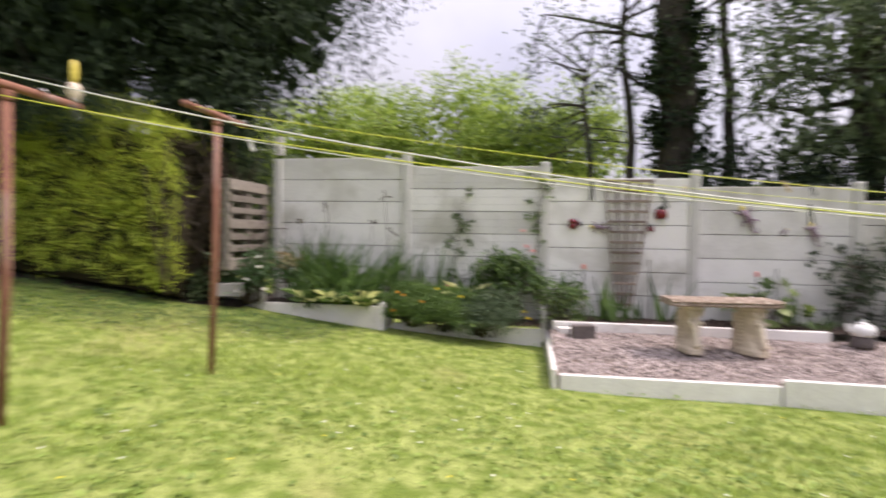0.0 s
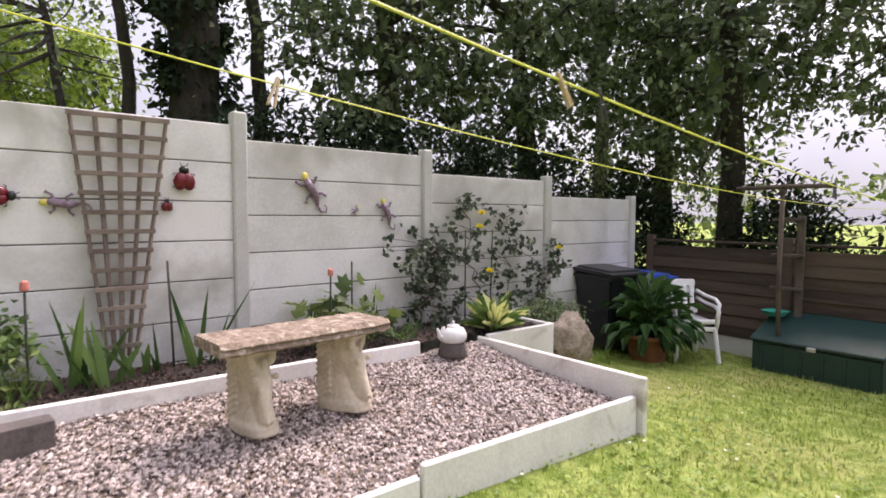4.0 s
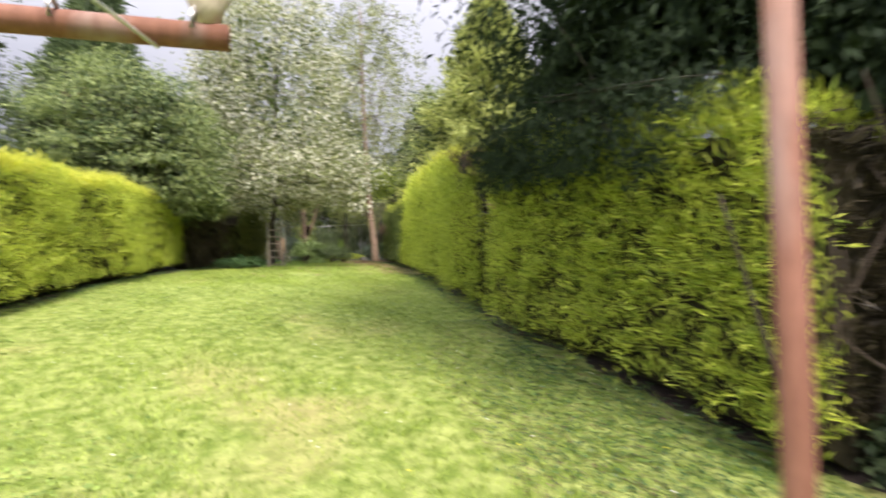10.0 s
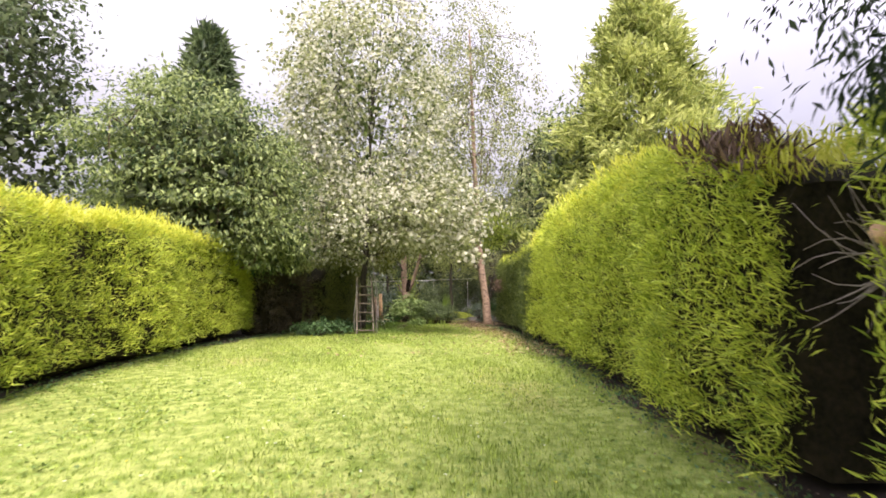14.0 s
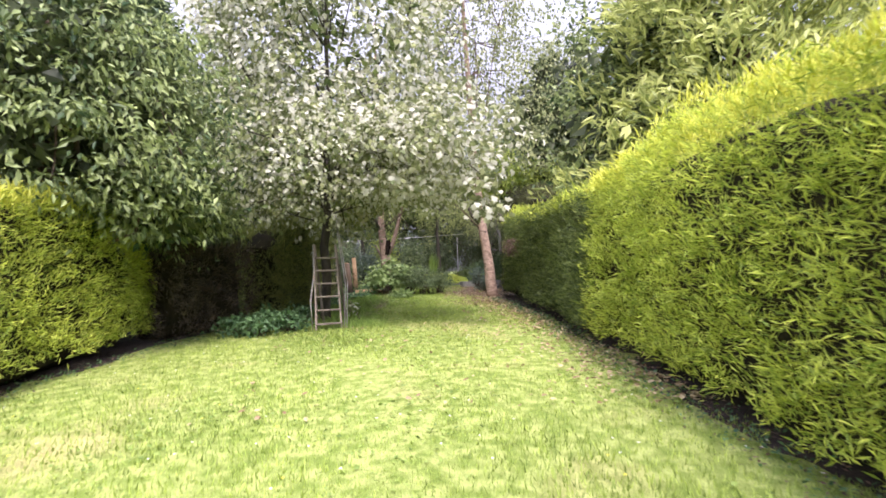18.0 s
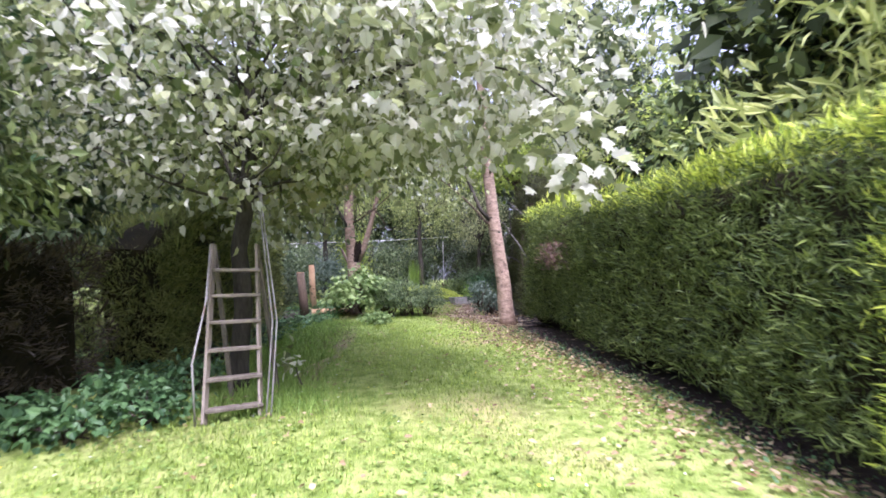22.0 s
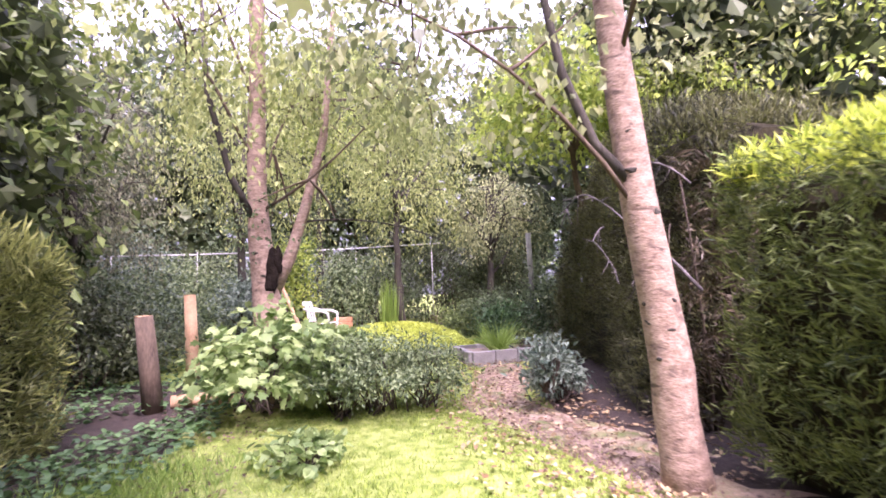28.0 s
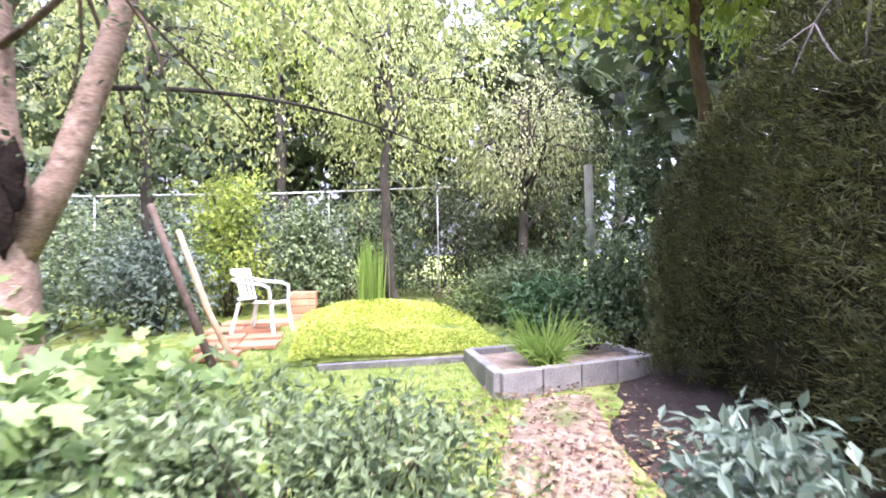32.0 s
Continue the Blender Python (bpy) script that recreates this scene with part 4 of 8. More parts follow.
def make_grass():
    rng = np.random.default_rng(2)
    n = 560000
    x, y = rng.uniform(-33, 9.2, n), rng.uniform(-4.5, 7.1, n)
    near = np.exp(-((y - 3.4) / 3.2) ** 2)
    keep = in_lawn(x, y) & (rng.uniform(0, 1, n) < 0.30 + 0.70 * near)
    worn = (x > -7.6) & (x < -0.4) & (y > np.interp(x, [-7.6, -6, -3.5, -1.6, -0.6], [4.9, 4.5, 4.35, 5.0, 5.9]) + 0.2 * np.sin(3 * x))
    edge = np.clip((y - np.interp(x, [-7.6, -6, -3.5, -1.6, -0.6], [4.9, 4.5, 4.35, 5.0, 5.9]) - 0.2 * np.sin(3 * x)) / 0.9, 0, 1) * np.clip((x + 7.6) / 1.2, 0, 1) * np.clip((-0.4 - x) / 0.8, 0, 1)
    keep &= ~(worn & (rng.uniform(0, 1, n) < 0.35 * edge))
    x, y = x[keep], y[keep]
    n = len(x)
    P = np.column_stack([x, y, zg(x) - 0.004])
    thin = turbulence(np.column_stack([x, y, 0 * x]), 1.4, 9)
    h = rng.uniform(0.022, 0.058, n) * (1 + 0.35 * thin + 0.25 * turbulence(np.column_stack([x, y, 0 * x]), 7.0, 19))
    ang = rng.uniform(0, 2 * np.pi, n)
    lean = rng.uniform(0.1, 0.9, n)
    D = np.column_stack([np.cos(ang) * lean, np.sin(ang) * lean, np.ones(n)])
    D = unit(D)
    S = np.column_stack([-np.sin(ang), np.cos(ang), 0 * ang]) * rng.uniform(0.003, 0.007, n)[:, None]
    tip = P + D * h[:, None] + rng.normal(0, 0.004, (n, 3))
    V = np.stack([P - S, P + S, tip], 1).reshape(-1, 3)
    F = np.arange(3 * n).reshape(-1, 3)
    ob = np_mesh("grass", V, F, M["grass"])
    tagged(ob, "short mown lawn grass with yellowed patches", "grass", kind="stuff")
    # clover and other low leaves
    n = 110000
    x, y = rng.uniform(-30, 8.5, n), rng.uniform(-2, 7, n)
    patch = turbulence(np.column_stack([x, y, 0 * x]), 1.1, 14)
    keep = in_lawn(x, y) & (patch > rng.uniform(-0.4, 0.9, n))
    x, y = x[keep], y[keep]
    n = len(x)
    ang = rng.uniform(0, 2 * np.pi, n)
    P = np.column_stack([x, y, zg(x) + rng.uniform(0.012, 0.035, n)])
    D = np.column_stack([np.cos(ang), np.sin(ang), rng.uniform(-0.1, 0.5, n)])
    L = rng.uniform(0.02, 0.05, n)
    ob = leaves("clover", P, D, np.tile([0, 0, 1.0], (n, 1)) + rng.normal(0, 0.3, (n, 3)), L, L * 0.8, M["clover"])
    tagged(ob, "clover and plantain leaves in the lawn", "clover", kind="stuff")
    # small flowers in the turf
    n = 700
    x, y = rng.uniform(-24, 7, n), rng.uniform(-0.5, 6, n)
    keep = in_lawn(x, y)
    for name, mat_name, sel, lab in (("lawn_daisies", "white_petal", np.arange(len(x)) % 5 != 0, "tiny white flowers in the lawn"), ("lawn_buttercups", "yellow_petal", np.arange(len(x)) % 5 == 0, "tiny yellow flowers in the lawn")):
        k = keep & sel
        P0 = np.column_stack([x[k], y[k], zg(x[k]) + 0.045])
        P = np.repeat(P0, 6, 0)
        a = np.tile(np.arange(6) * np.pi / 3, len(P0))
        D = np.column_stack([np.cos(a), np.sin(a), 0 * a + 0.3])
        ob = leaves(name, P, D, np.tile([0, 0, 1.0], (len(P), 1)), 0.014, 0.010, M[mat_name])
        tagged(ob, lab, "flowers", kind="stuff")
    # fallen leaves along the hedge and on the path
    n = 3600
    x = rng.uniform(-30, -14, n)
    y = np.where(rng.uniform(0, 1, n) < 0.75, 5.4 + np.abs(rng.normal(0, 0.5, n)) * -1 + 0.6, rng.uniform(1.5, 6.5, n))
    y = np.where(x < -25, rng.uniform(4.6, 6.8, n), y)
    ang = rng.uniform(0, 6.28, n)
    P = np.column_stack([x, y, zg(x) + 0.05])
    ob = leaves("fallen_leaves", P, np.column_stack([np.cos(ang), np.sin(ang), rng.normal(0, 0.2, n)]), np.tile([0, 0, 1.0], (n, 1)) + rng.normal(0, 0.3, (n, 3)), rng.uniform(0.035, 0.08, n), rng.uniform(0.025, 0.05, n), M["dried_leaf"], broad=True)
    tagged(ob, "dry yellow and brown leaves fallen on the grass", "leaves", kind="stuff")


make_grass()


def shade_weeds():
    """Low dark weeds and clover in the thin grass, spread to stand for the evergreen's shade."""
    rr = np.random.default_rng(23)
    n = 26000
    x = rr.uniform(-7.4, -0.6, n)
    lo = np.interp(x, [-7.6, -6, -3.5, -1.6, -0.6], [4.9, 4.5, 4.35, 5.0, 5.9])
    hi = np.interp(x, [-7.6, -5, -3.0, -2.4, -0.6], [5.5, 5.6, 6.1, 6.5, 6.7])
    y = lo + (hi - lo) * rr.uniform(0, 1, n) ** 0.7
    soft = np.clip((x + 7.4) / 2.2, 0, 1) * np.clip((-0.6 - x) / 1.6, 0, 1) * np.clip((y - lo) / 0.9, 0, 1)
    keep = turbulence(np.column_stack([x, y, 0 * x]), 2.4, 6) * 0.6 + rr.uniform(-0.5, 1.0, n) < 1.1 * soft - 0.1
    x, y = x[keep], y[keep]
    n = len(x)
    P = np.column_stack([x, y, zg(x) + rr.uniform(0.004, 0.03, n)])
    ang = rr.uniform(0, 6.28, n)
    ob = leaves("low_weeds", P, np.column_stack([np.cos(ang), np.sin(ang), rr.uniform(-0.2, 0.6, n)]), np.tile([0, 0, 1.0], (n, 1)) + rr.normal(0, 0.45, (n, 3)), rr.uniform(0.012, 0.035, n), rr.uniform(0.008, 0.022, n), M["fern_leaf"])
    tagged(ob, "low dark clover and weeds darkening the thin grass as shade", "weeds", kind="stuff")
    n = 9000
    x, y = rr.uniform(-7.4, -0.6, n), rr.uniform(4.4, 6.4, n)
    P = np.column_stack([x, y, zg(x) + 0.006])
    keep = (y > np.interp(x, [-7.6, -6, -3.5, -1.6, -0.6], [4.9, 4.5, 4.35, 5.0, 5.9])) & in_lawn(x, y)
    P = P[keep]
    n = len(P)
    ang = rr.uniform(0, 6.28, n)
    ob = leaves("leaf_litter", P, np.column_stack([np.cos(ang), np.sin(ang), rr.uniform(-0.1, 0.3, n)]), np.tile([0, 0, 1.0], (n, 1)) + rr.normal(0, 0.3, (n, 3)), rr.uniform(0.015, 0.045, n), rr.uniform(0.006, 0.016, n), M["leylandii_brown"])
    tagged(ob, "brown needle litter in the grass beside the hedge", "litter", kind="stuff")


shade_weeds()

# ---- concrete fence, beds and the corner by the bins ----
FENCE_Y, POST_GAP, FIRST_POST = 7.4, 1.88, -2.26
BAY_TOPS = [2.29, 2.165, 2.0, 1.892, 1.722, 1.533]
PANEL = 0.305


def concrete_fence():
    ob = thing("concrete_fence", (FIRST_POST, FENCE_Y, 0), "white-painted concrete panel fence stepping down the slope between slotted posts", "fence", kind="structure")
    for bay, top in enumerate(BAY_TOPS):
        x = FIRST_POST + POST_GAP * (bay + 0.5)
        for k in range(7):
            bm = boxed((POST_GAP - 0.07, 0.038, PANEL - 0.008), (x, FENCE_Y + 0.025, top - PANEL * (k + 0.5)), bevel=0.005)
            part("panel", bm, M["concrete"], ob, world_space=True)
            part("joint", boxed((POST_GAP - 0.07, 0.02, 0.012), (x, FENCE_Y + 0.03, top - PANEL * (k + 1))), M["bark_dark"], ob, "dark open joint", world_space=True)
    heights = [2.28, 2.345, 2.21, 2.10, 1.95, 1.78, 1.58]
    for k, top in enumerate(heights):
        x = FIRST_POST + POST_GAP * k
        bm = boxed((0.115, 0.11, top + 0.7), (x, FENCE_Y + 0.015, (top - 0.7) / 2), bevel=0.012)
        part("post", bm, M["concrete_post"], ob, world_space=True)
    # spur and rail fixings on the first post
    bm = boxed((0.10, 0.03, 0.26), (FIRST_POST + 0.02, FENCE_Y - 0.03, 2.46), bevel=0.004)
    box(bm, (0.03, 0.06, 0.26), (FIRST_POST + 0.075, FENCE_Y - 0.03, 2.46), bevel=0.004)
    part("bracket", bm, M["white_paint"], ob, "white metal bracket on top of the post", world_space=True)
    return ob


concrete_fence()


def wire_mesh():
    """Thin plant wires across the second bay."""
    ob = thing("trellis_wires", (0.6, FENCE_Y - 0.01, 0.3), "thin grey wire mesh fixed to the fence for climbers", "wire mesh")
    x0, x1 = FIRST_POST + POST_GAP + 0.1, FIRST_POST + 2 * POST_GAP - 0.1
    for z in np.arange(0.55, 2.16, 0.10):
        tube("wire", [(x0, FENCE_Y - 0.006, z), ((x0 + x1) / 2, FENCE_Y - 0.008, z - 0.004), (x1, FENCE_Y - 0.006, z)], 0.0014, M["wire"], ob, 4, world_space=True)
    for x in np.arange(x0 + 0.05, x1, 0.27):
        tube("wire", [(x, FENCE_Y - 0.008, 0.5), (x + 0.003, FENCE_Y - 0.009, 1.3), (x, FENCE_Y - 0.008, 2.13)], 0.0014, M["wire"], ob, 4, world_space=True)


wire_mesh()


def board(name, a, b, z0, z1, thick=0.045, label=""):
    """A concrete kerb board from a to b (x, y), from height z0 to z1."""
    a, b = Vector(a), Vector(b)
    d = b - a
    ob = thing(name, pose(a.x, a.y, z0, 0, 0, math.degrees(math.atan2(d.y, d.x))), label or "whitewashed concrete gravel board edging the bed", "kerb board")
    part("board", boxed((d.length, thick, z1 - z0), (d.length / 2, 0, (z1 - z0) / 2), bevel=0.008), M["kerb"], ob)
    return ob


# gravel bed round the bench
BED = dict(x0=1.56, x1=5.32, y0=5.14, y1=6.72)
board("kerb_board", (1.60, 5.16), (3.48, 5.14), -0.30, -0.035)
board("kerb_board", (3.50, 5.14), (5.32, 5.05), -0.34, 0.02)
board("kerb_board", (1.545, 5.10), (1.545, 7.32), -0.32, 0.02)
board("kerb_board", (5.35, 4.98), (5.35, 6.70), -0.38, 0.155)
board("kerb_board", (1.60, 6.72), (4.62, 6.66), -0.15, 0.215)
board("kerb_board", (1.50, 6.98), (1.50, 7.36), -0.10, 0.30)
board("kerb_board", (-0.48, 7.05), (1.48, 7.02), -0.18, 0.06)
# taller planter towards the bins
board("kerb_board", (5.36, 6.60), (6.28, 6.58), -0.35, 0.185)
board("kerb_board", (6.26, 6.56), (6.26, 7.36), -0.40, 0.185)
# planter by the pallet
board("planter_board", (-2.15, 6.80), (-0.58, 6.78), -0.12, 0.31, 0.05, "thick whitewashed concrete board of the corner planter")
board("planter_board", (-0.55, 6.76), (-0.55, 7.36), -0.12, 0.35, 0.05, "thick whitewashed concrete board of the corner planter")
board("planter_board", (-2.95, 7.05), (-2.16, 6.82), 0.0, 0.44, 0.05, "thick whitewashed concrete board of the corner planter")


def soil_bed(name, x0, x1, y0, y1, z, label, seed, rough=0.025):
    """A closed heap of earth with a lumpy top."""
    nx, ny = max(4, int((x1 - x0) / 0.06)), max(4, int((y1 - y0) / 0.06))
    X, Y = np.meshgrid(np.linspace(x0, x1, nx), np.linspace(y0, y1, ny), indexing="ij")
    P = np.column_stack([X.ravel(), Y.ravel(), 0 * X.ravel()])
    Z = z + rough * turbulence(P, 9, seed) + rough * 0.7 * turbulence(P, 24, seed + 1)
    V = np.column_stack([P[:, :2], Z])
    i, j = np.meshgrid(np.arange(nx - 1), np.arange(ny - 1), indexing="ij")
    a = i * ny + j
    F = np.stack([a, a + ny, a + ny + 1, a + 1], -1).reshape(-1, 4)
    return tagged(np_mesh(name, V, F, M["soil"], smooth=True), label, "soil", kind="structure")


def soil_crumbs():
    """Loose clods and crumbs of earth, bark and pale grit on the beds."""
    rr = np.random.default_rng(15)
    for x0, x1, y0, y1, z, n in ((1.6, 5.3, 6.78, 7.34, 0.185, 2600), (0.95, 1.46, 6.75, 7.34, 0.12, 700), (5.42, 6.2, 6.66, 7.34, 0.14, 500)):
        base = np.array([(1, 0, 0), (-1, 0, 0), (0, 1, 0), (0, -1, 0), (0, 0, 1), (0, 0, -1)], float)
        tri = np.array([(0, 2, 4), (2, 1, 4), (1, 3, 4), (3, 0, 4), (2, 0, 5), (1, 2, 5), (3, 1, 5), (0, 3, 5)])
        q, _ = np.linalg.qr(rr.normal(0, 1, (n, 3, 3)))
        V = np.einsum("nij,nkj->nki", q, base[None] * rr.uniform(0.5, 1.3, (n, 1, 3)) * rr.uniform(0.004, 0.016, n)[:, None, None])
        V += np.column_stack([rr.uniform(x0, x1, n), rr.uniform(y0, y1, n), z + rr.uniform(-0.005, 0.03, n)])[:, None]
        ob = np_mesh("soil_crumbs", V.reshape(-1, 3), (np.arange(n)[:, None, None] * 6 + tri[None]).reshape(-1, 3), M["soil_clod"])
        tagged(ob, "dark crumbs of garden soil with pale grit", "soil", kind="stuff")


soil_crumbs()
soil_bed("soil_bed", 1.57, 5.33, 6.74, 7.37, 0.185, "dark crumbly garden soil behind the gravel", 3)
soil_bed("soil_bed", -0.53, 1.49, 7.06, 7.37, 0.10, "dark crumbly garden soil in the flower bed", 5)
soil_bed("soil_bed", -2.9, -0.57, 6.82, 7.37, 0.28, "dark soil in the corner planter", 7)
soil_bed("soil_bed", 5.38, 6.24, 6.62, 7.37, 0.14, "dark soil in the planter", 9)


def gravel():
    rng = np.random.default_rng(4)
    X0, X1, Y0, Y1 = BED["x0"], BED["x1"], BED["y0"] + 0.03, BED["y1"] - 0.03
    nx, ny = 60, 30
    X, Y = np.meshgrid(np.linspace(X0 + 0.01, X1 + 0.01, nx), np.linspace(Y0, Y1, ny), indexing="ij")
    P = np.column_stack([X.ravel(), Y.ravel(), 0 * X.ravel()])

    def top(x, y):
        return -0.065 + 0.165 * np.clip((y - Y0) / (Y1 - Y0), 0, 1) + 0.012 * turbulence(np.column_stack([x, y, 0 * x]), 3, 8)

    V = np.column_stack([P[:, :2], top(P[:, 0], P[:, 1]) - 0.006])
    i, j = np.meshgrid(np.arange(nx - 1), np.arange(ny - 1), indexing="ij")
    a = i * ny + j
    bed = np_mesh("gravel_ground", V, np.stack([a, a + ny, a + ny + 1, a + 1], -1).reshape(-1, 4), M["dry_soil"], smooth=True)
    tagged(bed, "earth under the gravel", "earth", kind="structure")
    n = 21000
    x, y = rng.uniform(X0 + 0.01, X1, n), rng.uniform(Y0, Y1, n)
    s = rng.uniform(0.007, 0.019, n)
    base = np.array([(1, 0, 0), (-1, 0, 0), (0, 1, 0), (0, -1, 0), (0, 0, 1), (0, 0, -1)], float)
    tri = np.array([(0, 2, 4), (2, 1, 4), (1, 3, 4), (3, 0, 4), (2, 0, 5), (1, 2, 5), (3, 1, 5), (0, 3, 5)])
    q = rng.normal(0, 1, (n, 3, 3))
    q, _ = np.linalg.qr(q)
    stretch = rng.uniform(0.6, 1.3, (n, 1, 3))
    V = np.einsum("nij,nkj->nki", q, base[None] * stretch * s[:, None, None])
    V[..., 2] *= 0.75
    V += np.column_stack([x, y, top(x, y) + rng.uniform(0, 0.008, n)])[:, None]
    F = (np.arange(n)[:, None, None] * 6 + tri[None]).reshape(-1, 3)
    ob = np_mesh("gravel", V.reshape(-1, 3), F, M["pebble"])
    tagged(ob, "pinkish grey and brown gravel in the bed", "gravel", kind="stuff")


gravel()


def pallet():
    ob = thing("pallet", (-2.45, 6.86, 0.75), "grey weathered wooden pallet stood on edge against the fence post", "pallet")
    x, y0, y1 = -2.44, 6.33, 7.36
    z0, z1 = 0.75, 1.90
    rows = [(1.90, 0.135), (1.70, 0.085), (1.545, 0.075), (1.395, 0.12), (1.215, 0.085), (1.065, 0.085), (0.90, 0.15)]
    for top, h in rows:
        part("slat", boxed((0.022, y1 - y0, h), (x + 0.05, (y0 + y1) / 2, top - h / 2), (0, 0, random.uniform(-0.6, 0.6)), bevel=0.004), M["pallet_wood"], ob, world_space=True)
    for y in (y0 + 0.045, (y0 + y1) / 2, y1 - 0.05):
        part("bearer", boxed((0.085, 0.09, z1 - z0), (x, y, (z0 + z1) / 2), bevel=0.006), M["pallet_wood"], ob, world_space=True)
    for top, h in rows[::2]:
        part("back_slat", boxed((0.02, y1 - y0, h * 0.8), (x - 0.055, (y0 + y1) / 2, top - h / 2 - 0.02), bevel=0.004), M["pallet_wood"], ob, world_space=True)
    # made-up prop so the pallet stands, dark like the gap behind the plants
    part("foot_block", boxed((0.10, 0.45, 0.46), (x - 0.03, 7.12, 0.52), bevel=0.01), M["bark_dark"], ob, "added dark block propping up the pallet", world_space=True)


pallet()


def loose_block(name, at, size, turn, label, material="block"):
    ob = thing(name, pose(*at, 0, 0, turn), label, "block")
    part("block", boxed(size, (0, 0, size[2] / 2), bevel=0.006, seg=2), M[material], ob)
    return ob


loose_block("concrete_block", (-2.46, 6.48, 0.42), (0.30, 0.22, 0.16), 20, "grey concrete block on the planter's corner")
loose_block("brick_block", (1.93, 6.44, 0.05), (0.26, 0.14, 0.17), 8, "dark grey brick lying on the gravel", "brick")
loose_block("stone_slab", (1.74, 6.60, 0.06), (0.16, 0.12, 0.10), 0, "pale stone slab end beside the brick", "kerb")


def trellis():
    """A fan trellis, wide above and narrow below."""
    top, low = 1.965, 0.30
    ob = thing("fan_trellis", (2.5, FENCE_Y - 0.03, low), "fan-shaped brown wooden trellis leaning on the fence", "trellis")
    y = FENCE_Y - 0.025
    mid_t, mid_b = 2.555, 2.51
    for k in range(5):
        f = (k - 2) / 2
        a, b = Vector((mid_t + f * 0.295, y, top)), Vector((mid_b + f * 0.085, y - 0.10, low))
        d = b - a
        bm = boxed((0.032, 0.016, d.length), bevel=0.003)
        ob2 = part("upright", bm, M["trellis_wood"], ob)
        ob2.matrix_parent_inverse = ob.matrix_basis.inverted()
        ob2.matrix_basis = Matrix.Translation((a + b) / 2) @ d.to_track_quat("Z", "Y").to_matrix().to_4x4()
    for k in range(13):
        t = k / 12.6
        z = top - 0.004 - (top - low) * t
        half = 0.295 * (1 - t) + 0.085 * t + 0.02
        x = mid_t + (mid_b - mid_t) * t
        part("crossbar", boxed((2 * half, 0.016, 0.033), (x, y - 0.10 * t - 0.015, z), bevel=0.002), M["trellis_wood"], ob, world_space=True)


trellis()


def fuse(ob, size):
    """Joins the overlapping carved pieces of a mesh into one skin."""
    mod = ob.modifiers.new("fuse", "REMESH")
    mod.mode, mod.voxel_size, mod.use_smooth_shade = "VOXEL", size, True
    bpy.context.view_layer.update()
    mesh = bpy.data.meshes.new_from_object(ob.evaluated_get(bpy.context.evaluated_depsgraph_get()))
    ob.modifiers.clear()
    ob.data = mesh


def loft(bm, sections, seg=20):
    """A solid through rounded sections: height, width, depth and shift in y of each."""
    rings = []
    for z, w, d, y in sections:
        ring = []
        for k in range(seg):
            t = 2 * math.pi * k / seg
            cx, cy = math.cos(t), math.sin(t)
            ring.append(bm.verts.new((w / 2 * math.copysign(abs(cx) ** 0.7, cx), y + d / 2 * math.copysign(abs(cy) ** 0.7, cy), z)))
        rings.append(ring)
    for a, b in zip(rings, rings[1:]):
        for k in range(seg):
            bm.faces.new((a[k], a[(k + 1) % seg], b[(k + 1) % seg], b[k]))
    bm.faces.new(list(reversed(rings[0])))
    bm.faces.new(rings[-1])


